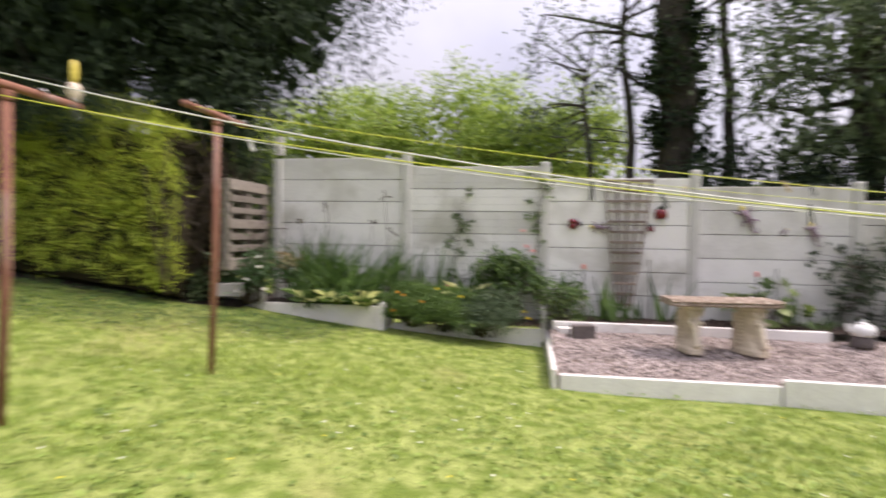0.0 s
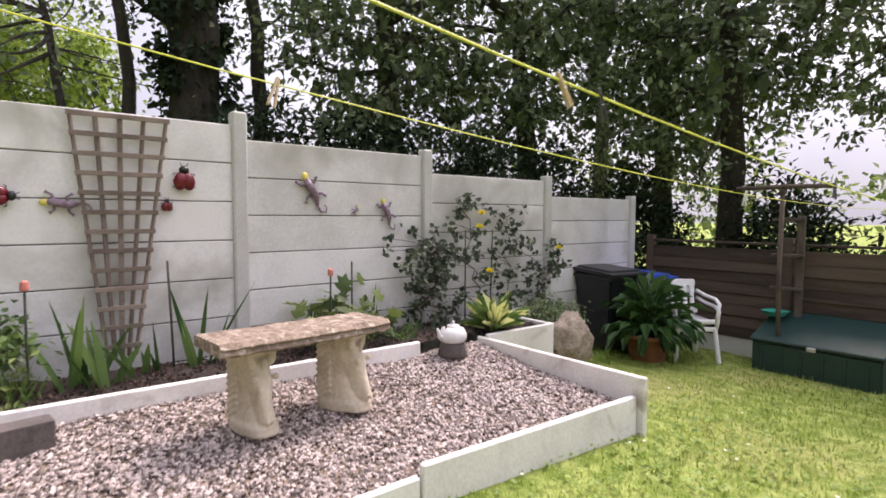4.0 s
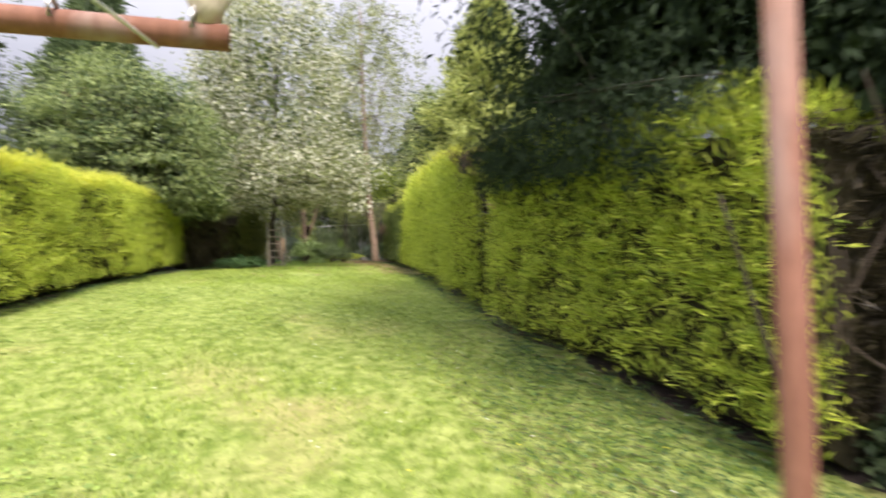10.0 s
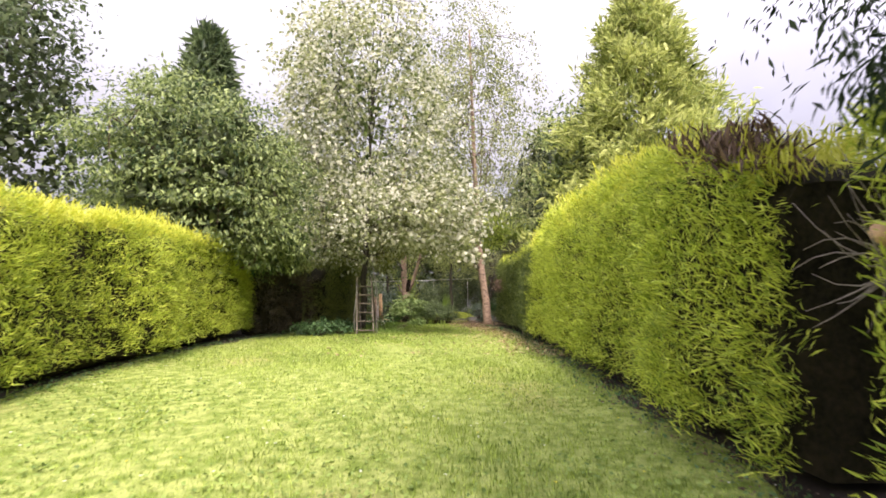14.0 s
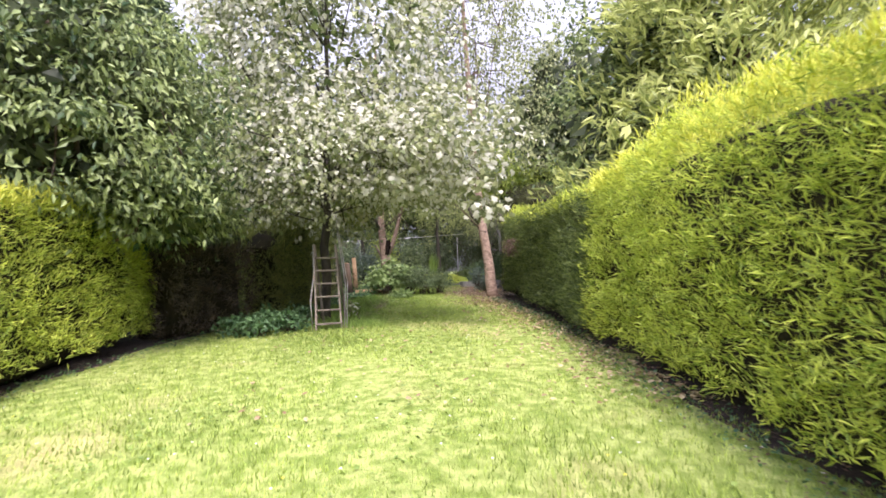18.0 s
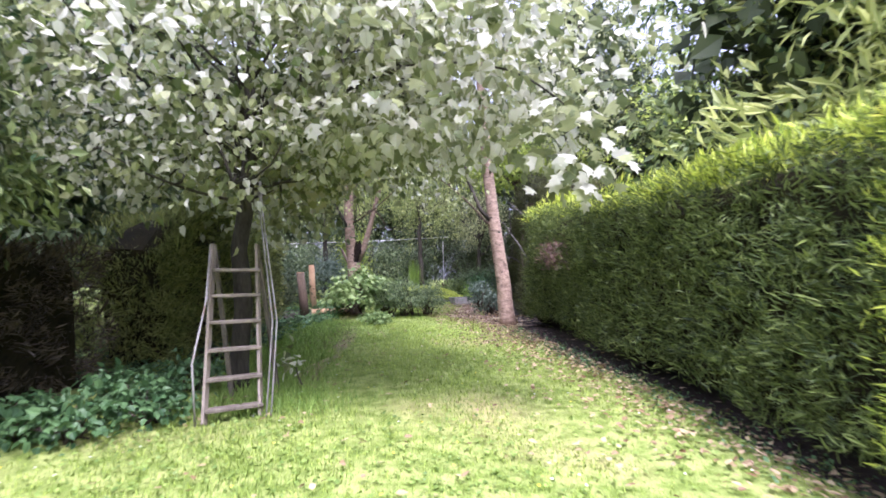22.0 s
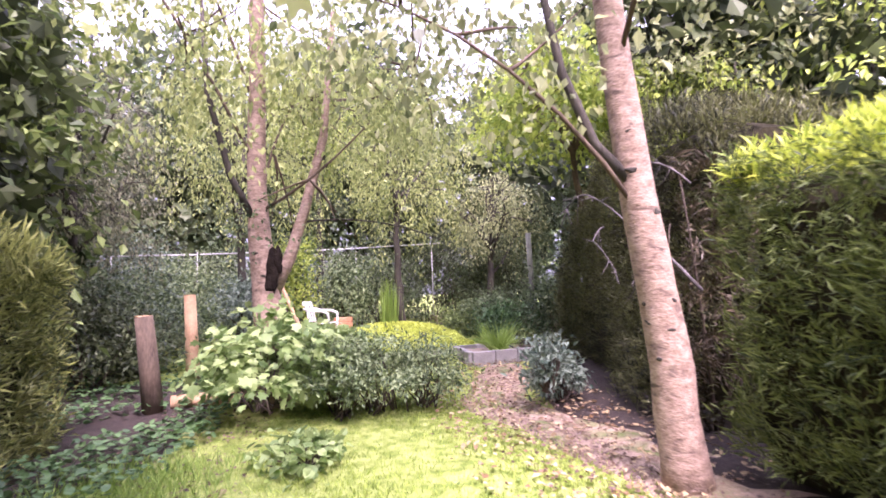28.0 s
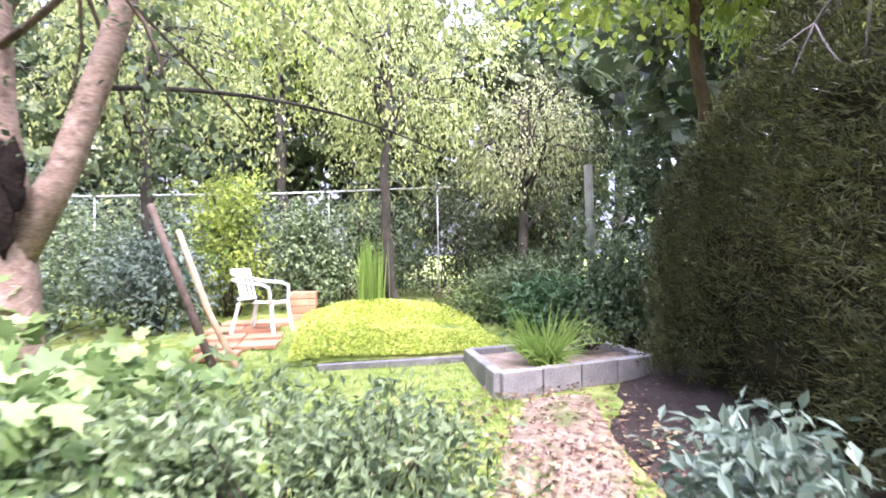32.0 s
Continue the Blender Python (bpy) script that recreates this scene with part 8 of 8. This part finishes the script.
def long_grass():
    rr = np.random.default_rng(44)
    n = 9000
    x = rr.uniform(-26.5, -19.2, n)
    mid = np.interp(x, [-26.5, -24, -21, -19.2], [2.3, 1.95, 2.05, 2.4])
    y = mid + rr.normal(0, 0.38, n)
    P = np.column_stack([x, y, zg(x) - 0.01])
    ang = rr.uniform(0, 6.28, n)
    D = np.column_stack([np.cos(ang) * 0.35, np.sin(ang) * 0.35, np.ones(n)])
    ob = blades("long_grass", P, D, rr.uniform(0.10, 0.30, n), 0.008, M["long_grass"], None, "", 0.35, 3, rr)
    tagged(ob, "long unmown grass along the dark hedge", "grass", kind="stuff")
    n = 5000
    x = rr.uniform(-32.3, -24.5, n)
    y = rr.uniform(3.0, 6.0, n)
    keep = in_lawn(x, y)
    x, y = x[keep], y[keep]
    n = len(x)
    ang = rr.uniform(0, 6.28, n)
    ob = blades("rough_grass", np.column_stack([x, y, zg(x) - 0.01]), np.column_stack([np.cos(ang) * 0.6, np.sin(ang) * 0.6, np.ones(n)]), rr.uniform(0.05, 0.13, n), 0.007, M["grass"], None, "", 0.3, 3, rr)
    tagged(ob, "rough thin grass at the end of the garden", "grass", kind="stuff")


long_grass()


def stump(at, h, r, lean, label, material="cut_wood", bark="bark_brown"):
    ob = thing("tree_stump", at, label, "stump", "stumps and logs")
    pts = [(0, 0, -0.1), (lean[0] * 0.5, lean[1] * 0.5, h * 0.5), (lean[0], lean[1], h)]
    tube("stem", pts, [r * 1.15, r, r * 0.9], M[bark], ob, 12, "", 0.07, np.random.default_rng(3))
    tube("cut_face", [(lean[0], lean[1], h - 0.004), (lean[0], lean[1], h + 0.01)], r * 0.86, M[material], ob, 12, "pale sawn top")
    return ob


stump((-29.95, 1.7, G(-29.95)), 1.25, 0.085, (0.03, -0.06), "tall thin sawn-off stump with bare pale wood", bark="cut_wood")
stump((-28.42, 1.64, G(-28.42)), 1.1, 0.105, (0.03, -0.12), "reddish-brown sawn-off stump by the dark hedge")
log = thing("fallen_log", (-28.6, 2.2, G(-28.6)), "pale barkless log lying on the ground", "log", "stumps and logs")
tube("log", [(0.05, -0.42, 0.08), (0.0, 0.05, 0.09), (-0.05, 0.62, 0.08)], [0.075, 0.08, 0.06], M["cut_wood"], log, 12, "", 0.06, np.random.default_rng(5))


def block_bed():
    """A raised bed of grey concrete blocks."""
    z = G(-30.5)
    near, right, left = Vector((-30.0, 5.76)), Vector((-30.4, 7.35)), Vector((-31.2, 5.76))
    ob = thing("block_planter", (-30.6, 6.5, z), "raised bed of grey concrete blocks with soil and a grassy tuft", "planter")
    far = right + (left - near)
    for a, b, n in ((near, right, 4), (near, left, 4), (left, far, 4), (right, far, 4)):
        d = (b - a) / n
        for k in range(n):
            c = a + d * (k + 0.5)
            part("block", boxed((d.length - 0.012, 0.10, 0.24), (c.x, c.y, z + 0.07), (0, 0, math.degrees(math.atan2(d.y, d.x))), bevel=0.008), M["block"], ob, world_space=True)
    nx = 14
    X, Y = np.meshgrid(np.linspace(0.04, 0.96, nx), np.linspace(0.04, 0.96, nx), indexing="ij")
    u, v = np.array(right - near), np.array(left - near)
    P = np.array(near) + X.ravel()[:, None] * u + Y.ravel()[:, None] * v
    P = np.column_stack([P, np.full(len(P), z + 0.13)])
    P[:, 2] += 0.02 * turbulence(P, 6, 2)
    i, j = np.meshgrid(np.arange(nx - 1), np.arange(nx - 1), indexing="ij")
    a = i * nx + j
    np_mesh("soil", P, np.stack([a, a + nx, a + nx + 1, a + 1], -1).reshape(-1, 4), M["dry_soil"], ob, "brown soil with litter", True, True)


block_bed()
sword_plant("sedge_tuft", E_, (-30.5, 6.35), 300, 0.8, 0.022, "spiky yellow-green sedge tuft in the block planter", z=G(-30.5) + 0.12, lean=1.15, droop=0.4, spread=0.09, material="long_grass")
bush("low_plant", E_, (-30.9, 6.95), (0.25, 0.25, 0.12), 20, 20, 0.06, M["mid_leaf"], "low green plants in the block planter", lift=0.2, spread=0.08)


def moss_mound():
    """The bright ground cover behind a low kerb."""
    rr = np.random.default_rng(61)
    n = 26000
    x, y = rr.uniform(-34.0, -31.3, n), rr.uniform(3.9, 6.2, n)
    top = np.clip(np.minimum((x + 34.2) / 0.7, (-31.2 - x) / 0.5), 0, 1) * np.clip(np.minimum((y - 3.8) / 0.6, (6.4 - y) / 0.6), 0, 1)
    q = np.column_stack([x, y, 0 * x])
    h = 0.03 + top ** 0.5 * (0.17 + 0.08 * turbulence(q, 2.4, 4))
    P = np.column_stack([x, y, zg(x) + h])
    ob = thing("ground_cover", (-32.7, 5.0, G(-32.7)), "bright yellow-green ground cover plant filling the end bed", "ground cover")
    ang = rr.uniform(0, 6.28, n)
    leaves("leaves", P, np.column_stack([np.cos(ang), np.sin(ang), rr.uniform(0.1, 1.0, n)]), np.tile([0, 0, 1.0], (n, 1)) + rr.normal(0, 0.4, (n, 3)), rr.uniform(0.03, 0.06, n), rr.uniform(0.02, 0.04, n), M["moss"], ob)
    nx = 40
    X, Y = np.meshgrid(np.linspace(-34.0, -31.3, nx), np.linspace(3.9, 6.2, nx), indexing="ij")
    x, y = X.ravel(), Y.ravel()
    top = np.clip(np.minimum((x + 34.2) / 0.7, (-31.2 - x) / 0.5), 0, 1) * np.clip(np.minimum((y - 3.8) / 0.6, (6.4 - y) / 0.6), 0, 1)
    V = np.column_stack([x, y, zg(x) - 0.02 + top ** 0.5 * 0.15])
    i, j = np.meshgrid(np.arange(nx - 1), np.arange(nx - 1), indexing="ij")
    a = i * nx + j
    np_mesh("mound", V, np.stack([a, a + nx, a + nx + 1, a + 1], -1).reshape(-1, 4), M["lawn"], ob, "", True, True)


moss_mound()
kerb = board("kerb_stone", (-31.15, 4.2), (-31.25, 5.72), G(-31.2) - 0.1, G(-31.2) + 0.06, 0.07, "low grey stone kerb before the ground cover")
kerb.children[0].data.materials[0] = M["block"]
sword_plant("reeds", E_, (-33.7, 4.85), 150, 1.25, 0.04, "tall upright green reeds in the end bed", spread=0.15, lean=0.12, droop=0.05, material="long_grass")
plastic_chair((-33.0, 3.42, G(-33.0)), 160, (0.0,), "white plastic garden armchair on the paving by the wire fence")


def paving():
    ob = thing("paving_stack", (-33.0, 3.3, G(-33)), "reddish paving slabs and a low brick pile by the chair", "paving")
    for k, (x, y) in enumerate(((-32.3, 3.0), (-32.3, 3.46), (-32.75, 3.0), (-32.75, 3.46), (-33.2, 2.9), (-33.2, 3.36), (-33.65, 3.0), (-33.65, 3.46), (-31.85, 3.1))):
        part("slab", boxed((0.44, 0.44, 0.05), (x, y, G(x) + 0.02 + 0.003 * (k % 3)), (0, 0, random.uniform(-2, 2)), bevel=0.006), M["orange_brick"], ob, world_space=True)
    for k in range(4):
        part("step_brick", boxed((0.22, 0.40, 0.10), (-33.85, 3.85, G(-33.8) + 0.06 + 0.105 * k), (0, 0, random.uniform(-4, 4)), bevel=0.008), M["orange_brick"], ob, world_space=True)


paving()


def wire_fence():
    """A chain-link fence with a pale top rail and posts at the garden's end."""
    z = G(-35.1)
    ob = thing("chain_link_fence", (-35.1, 3.0, z), "chain-link fence with a pale metal top rail at the garden's end", "fence", kind="structure")
    top = 4.68
    tube("top_rail", [(-34.6, -3.5, top - 0.12), (-34.9, 0.5, top - 0.08), (-35.1, 3.5, top), (-35.2, 6.4, top + 0.14)], 0.016, M["metal_grey"], ob, 8, world_space=True)
    for y in (-3.0, -1.2, 0.6, 2.4, 4.2, 6.1):
        x = -35.12 if y > 2 else -34.9
        tube("post", [(x, y, z - 0.1), (x, y, top - 0.02)], 0.013, M["metal_grey"], ob, 8, world_space=True)
    lines = []
    for k in np.arange(-3.4, 6.4, 0.15):
        for s in (-1, 1):
            y0, y1 = k, k + s * 1.2
            lines.append((np.array([(-35.02, y0, z + 0.05), (-35.02, (y0 + y1) / 2, z + 1.2), (-35.02, y1, top - 0.05)]), 0.0016))
    tubes("mesh_wires", lines, M["wire"], ob, 3, "thin galvanised wires", True)
    tube("corner_post", [(-32.1, 7.62, G(-32) - 0.1), (-32.1, 7.6, 3.4), (-32.08, 7.56, 4.7)], 0.055, M["old_post"], ob, 10, "dark weathered concrete post", world_space=True)


wire_fence()


def poles():
    ob = thing("leaning_poles", (-31.6, 2.9, G(-31.6)), "two brown wooden poles leaning together by the birch", "poles")
    tube("pole", [(-31.2, 3.25, G(-31) - 0.05), (-31.6, 2.8, 3.3), (-32.0, 2.38, 4.18)], [0.045, 0.042, 0.038], M["bark_brown"], ob, 9, world_space=True)
    tube("pole", [(-31.3, 3.45, G(-31) - 0.05), (-31.7, 3.05, 3.0), (-32.05, 2.65, 3.9)], [0.038, 0.036, 0.03], M["cut_wood"], ob, 9, world_space=True)


poles()


def garden_figure():
    """A small pale pointed garden ornament."""
    ob = part("garden_ornament", lathe([(0.07, 0), (0.075, 0.05), (0.05, 0.12), (0.06, 0.2), (0.045, 0.3), (0.03, 0.36), (0.035, 0.42), (0.012, 0.52)], 14), M["white_paint"], None, "", True)
    ob.location = (-34.4, 6.75, G(-34.4))
    tagged(ob, "small pale pointed garden ornament by the fence", "ornament")


garden_figure()
crate = thing("wooden_crate", pose(-34.9, 6.35, G(-34.9), 0, 0, 10), "low brown wooden crate at the end fence", "crate")
for k in range(3):
    part("slat", boxed((0.025, 0.62, 0.075), (0.2, 0, 0.05 + 0.095 * k), bevel=0.004), M["frame_wood"], crate)
    part("slat", boxed((0.025, 0.62, 0.075), (-0.2, 0, 0.05 + 0.095 * k), bevel=0.004), M["frame_wood"], crate)
for y in (-0.3, 0.3):
    part("end_panel", boxed((0.38, 0.025, 0.28), (0, y, 0.15), bevel=0.004), M["frame_wood"], crate)

# growth behind the wire fence and the woods beyond
for k, (x, y, r, h, mt) in enumerate(((-36.2, -1.0, 1.2, 2.1, "grey_leaf"), (-36.2, 1.0, 1.1, 2.0, "shrub_leaf"), (-36.3, 2.8, 1.1, 1.9, "grey_leaf"), (-36.3, 4.6, 1.0, 1.8, "shrub_leaf"), (-36.4, 6.4, 1.1, 2.0, "dark_leaf"), (-35.6, 8.0, 1.2, 2.3, "dark_leaf"), (-33.4, 9.2, 1.3, 2.6, "dark_leaf"), (-33.6, 0.6, 0.9, 1.6, "shrub_leaf"), (-32.4, 0.2, 0.9, 1.5, "grey_leaf"), (-33.5, 1.9, 0.7, 1.3, "grey_leaf"), (-31.0, 0.6, 0.9, 1.5, "dark_leaf"), (-29.9, 0.3, 0.9, 1.3, "wood_leaf"), (-34.5, 2.7, 0.45, 2.1, "light_leaf"), (-34.6, 3.9, 0.4, 1.7, "shrub_leaf"), (-35.8, 7.0, 1.0, 2.6, "wood_leaf"), (-34.6, 7.6, 0.8, 2.0, "wood_leaf"), (-32.2, 7.2, 0.5, 0.6, "nettle"), (-33.4, 7.1, 0.6, 0.8, "dark_leaf"), (-31.5, 7.9, 0.6, 1.2, "dark_leaf"), (-33.6, 6.5, 0.35, 0.35, "mid_leaf"))):
    bush("wild_shrub", E_, (x, y), (r, r, h * 0.62), 120, 38, 0.085, M[mt], "rambling leafy shrub at the wire fence", spread=0.22, low=-0.6, group="wild growth at the fence")
for x, y, z, rx, rz, c in ((-39.5, -7.0, 6.6, 2.6, 4.6, 100), (-38.6, -3.6, 6.4, 2.5, 4.4, 110), (-38.4, -0.4, 6.6, 2.4, 4.6, 120), (-38.8, 2.6, 6.8, 2.3, 4.6, 120), (-38.4, 5.6, 6.6, 2.3, 4.4, 120), (-37.0, 8.6, 6.4, 2.4, 4.4, 130), (-33.6, 10.6, 6.4, 2.4, 4.4, 130), (-30.2, 11.0, 6.4, 2.4, 4.2, 110), (-33.6, -2.6, 6.0, 2.0, 3.9, 130), (-41.5, 5.0, 10.0, 3.4, 4.6, 110), (-41.5, -2.0, 9.6, 3.4, 4.6, 110), (-39.0, 11.5, 9.6, 3.2, 4.6, 100)):
    woody_tree("end_tree", E_, (x, y, G(x)), [(x, y, G(x) - 0.2), (x + 0.15, y + 0.1, z * 0.6), (x, y, z + rz * 0.5)], [0.17, 0.13, 0.04],
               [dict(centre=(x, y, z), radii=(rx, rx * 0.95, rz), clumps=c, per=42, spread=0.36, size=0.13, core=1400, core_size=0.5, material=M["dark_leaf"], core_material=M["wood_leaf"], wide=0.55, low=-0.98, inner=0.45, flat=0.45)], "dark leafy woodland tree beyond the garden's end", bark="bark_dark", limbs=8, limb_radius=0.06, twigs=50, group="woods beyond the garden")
# paler hanging growth before the dark woods
for x, y, z, rx, ry, rz, c, mt, wp, size, lab in ((-34.2, 5.2, 7.0, 1.9, 2.0, 1.9, 190, "willow_leaf", 1.3, 0.085, "pale yellow-green willow over the end fence"), (-33.8, 7.3, 5.5, 1.2, 1.2, 1.0, 120, "birch_leaf", 0.8, 0.07, "grey-green small tree hanging over the end fence"), (-33.9, 1.8, 7.3, 1.9, 1.8, 2.0, 170, "willow_leaf", 1.3, 0.085, "pale yellow-green willow over the end fence"), (-31.6, -0.5, 6.3, 1.7, 1.5, 2.0, 190, "droop_leaf", 1.4, 0.08, "grey-green weeping tree by the overgrown hedge"), (-36.0, 3.4, 9.0, 2.2, 2.2, 1.8, 150, "light_leaf", 1.2, 0.1, "pale yellow-green willow over the end fence"), (-29.4, 8.9, 6.4, 1.6, 1.2, 1.2, 130, "light_leaf", 0.8, 0.085, "bright yellow-green tree behind the dark cypress")):
    woody_tree("weeping_tree", E_, (x, y, G(x)), [(x, y, G(x) - 0.2), (x + 0.1, y - 0.1, z * 0.6), (x, y, z + rz * 0.5)], [0.10, 0.08, 0.03],
               [dict(centre=(x, y, z), radii=(rx, ry, rz), clumps=c, per=52, spread=0.34, size=size, material=M[mt], wide=0.42, low=-0.95, inner=0.3, droop=0.9, weep=wp)], lab, bark="bark_dark", limbs=12, limb_radius=0.045, twigs=70, group="hanging trees at the end fence")

woody_tree("hazel_tree", E_, (-30.6, 8.3, G(-30.6)), [(-30.6, 8.3, G(-30.6) - 0.2), (-30.3, 8.0, 4.6), (-29.8, 7.4, 6.4)], [0.09, 0.07, 0.03],
           [dict(centre=(-29.7, 7.2, 6.5), radii=(1.6, 1.3, 0.8), clumps=110, per=40, spread=0.26, size=0.11, material=M["light_leaf"], wide=0.65, broad=True, low=-0.9, inner=0.2, droop=0.5)],
           "slender tree with bright yellow-green leaves over the dark hedge", limbs=8, limb_radius=0.03, twigs=50)


def bare_twigs():
    """Long dead twigs that stick out of the dark hedge."""
    rr = np.random.default_rng(14)
    ob = thing("dead_branches", (-26.7, 6.7, 3.6), "pale bare dead twigs sticking out of the dark hedge", "branches")
    limbs = (((-25.55, 6.6, 3.45), (-26.35, 6.45, 4.1), (-26.85, 6.35, 4.46)), ((-26.35, 6.45, 4.1), (-26.15, 6.4, 4.35), (-26.0, 6.35, 4.55)), ((-25.6, 6.6, 4.35), (-25.9, 6.45, 4.6), (-26.3, 6.35, 4.85)),
             ((-26.4, 6.7, 3.4), (-26.0, 6.3, 3.55), (-25.85, 6.15, 3.5)), ((-27.3, 6.7, 4.2), (-26.9, 6.35, 4.0), (-26.2, 6.2, 3.65)), ((-26.85, 6.35, 4.46), (-27.2, 6.3, 4.5), (-27.35, 6.25, 4.35)))
    for k, pts in enumerate(limbs):
        line = np.concatenate([bent(pts[0], pts[1], 0.04, 5)[:-1], bent(pts[1], pts[2], 0.03, 5)])
        r0 = 0.017 if k == 0 else 0.010
        tube("branch", line, np.linspace(r0, 0.004, len(line)), M["dead_grey"], ob, 6, world_space=True)
        for _ in range(7):
            c = line[rr.integers(2, len(line))]
            tip = c + np.array([rr.normal(0, 0.10), -abs(rr.normal(0, 0.08)), rr.normal(-0.06, 0.14)])
            tube("twig", bent(c, tip, rr.uniform(-0.03, 0.03), 5, (0, 0, 1)), np.linspace(0.005, 0.002, 5), M["dead_grey"], ob, 4, world_space=True)


bare_twigs()


def far_woods():
    """Distant tree tops all round, well beyond the garden."""
    rr = np.random.default_rng(88)
    PP, OO = [], []
    for _ in range(55):
        a = rr.uniform(0, 2 * np.pi)
        d = rr.uniform(40, 75)
        x, y = -13 + d * 1.2 * np.cos(a), 3 + d * np.sin(a)
        h = rr.uniform(4, 9)
        P, out, C = crown_points(rr, (x, y, G(x) + h * 0.5), (4.5, 4.5, h * 0.55), 16, 14, 0.9, low=-1)
        PP.append(P)
        OO.append(out)
    P, out = np.concatenate(PP), np.concatenate(OO)
    n = len(P)
    ob = leaves("far_woods", P, out + rr.normal(0, 0.6, (n, 3)), out + [0, 0, 0.8], rr.uniform(0.5, 0.9, n), rr.uniform(0.35, 0.6, n), M["mid_leaf"])
    tagged(ob, "distant tree tops beyond the gardens", "woods", kind="stuff")


far_woods()


def undergrowth():
    """Ivy, weeds and litter on the earth under the trees at the garden's end."""
    rr = np.random.default_rng(91)
    n = 15000
    x, y = rr.uniform(-31.5, -20.8, n), rr.uniform(-0.9, 2.7, n)
    keep = (turbulence(np.column_stack([x, y, 0 * x]), 2.2, 8) > rr.uniform(-0.9, 0.6, n)) & (y < np.interp(x, [-31, -27, -24, -21], [2.8, 2.5, 1.8, 1.7]))
    x, y = x[keep], y[keep]
    n = len(x)
    ang = rr.uniform(0, 6.28, n)
    ob = leaves("ground_weeds", np.column_stack([x, y, zg(x) + rr.uniform(0.04, 0.16, n)]), np.column_stack([np.cos(ang), np.sin(ang), rr.uniform(-0.2, 0.5, n)]), np.tile([0, 0, 1.0], (n, 1)) + rr.normal(0, 0.4, (n, 3)), rr.uniform(0.05, 0.10, n), rr.uniform(0.035, 0.07, n), M["nettle"], broad=True)
    tagged(ob, "low green weeds and ivy on the shaded earth", "weeds", kind="stuff")
    n = 5200
    x = rr.uniform(-30.2, -22.5, n)
    mid = np.interp(x, [-30, -28, -26, -22.5], [6.2, 5.6, 5.7, 5.5])
    y = np.where(rr.uniform(0, 1, n) < 0.75, mid + rr.normal(0, 0.4, n), rr.uniform(1.8, 3.0, n))
    ang = rr.uniform(0, 6.28, n)
    P = np.column_stack([x, y, zg(x) + 0.045 + rr.uniform(0, 0.02, n)])
    ob = leaves("path_litter", P, np.column_stack([np.cos(ang), np.sin(ang), rr.normal(0, 0.25, n)]), np.tile([0, 0, 1.0], (n, 1)) + rr.normal(0, 0.4, (n, 3)), rr.uniform(0.02, 0.06, n), rr.uniform(0.012, 0.035, n), M["leylandii_brown"])
    tagged(ob, "brown leaf litter strewn on the worn path", "leaves", kind="stuff")


undergrowth()


def hedge_edges():
    """Thin weeds, moss and litter where the lawn runs out under the hedges."""
    rr = np.random.default_rng(57)
    n = 9000
    x = rr.uniform(-24.5, -3.2, n)
    right = np.interp(x, [-25, -19, -8, -5, -3.2], [5.85, 5.95, 5.6, 5.72, 6.1]) + rr.normal(-0.02, 0.15, n)
    left = np.interp(x, [-21, -18.5, -16, -4], [0.4, -0.1, -0.85, -0.95]) + rr.normal(0.03, 0.13, n)
    y = np.where((rr.uniform(0, 1, n) < 0.6) | (x < -20), right, left)
    ang = rr.uniform(0, 6.28, n)
    dirs = np.column_stack([np.cos(ang), np.sin(ang), rr.uniform(0.0, 0.8, n)])
    up = np.tile([0, 0, 1.0], (n, 1)) + rr.normal(0, 0.5, (n, 3))
    P = np.column_stack([x, y, zg(x) + rr.uniform(0.02, 0.07, n)])
    h = n // 2
    ob = leaves("edge_weeds", P[:h], dirs[:h], up[:h], rr.uniform(0.02, 0.06, h), rr.uniform(0.012, 0.035, h), M["nettle"])
    tagged(ob, "thin low weeds along the foot of the hedges", "weeds", kind="stuff")
    ob = leaves("edge_litter", P[h:] - np.array([0, 0, 0.015]), dirs[h:] * np.array([1, 1, 0.3]), up[h:], rr.uniform(0.02, 0.05, n - h), rr.uniform(0.01, 0.025, n - h), M["leylandii_brown"])
    tagged(ob, "brown hedge clippings along the foot of the hedges", "litter", kind="stuff")


hedge_edges()
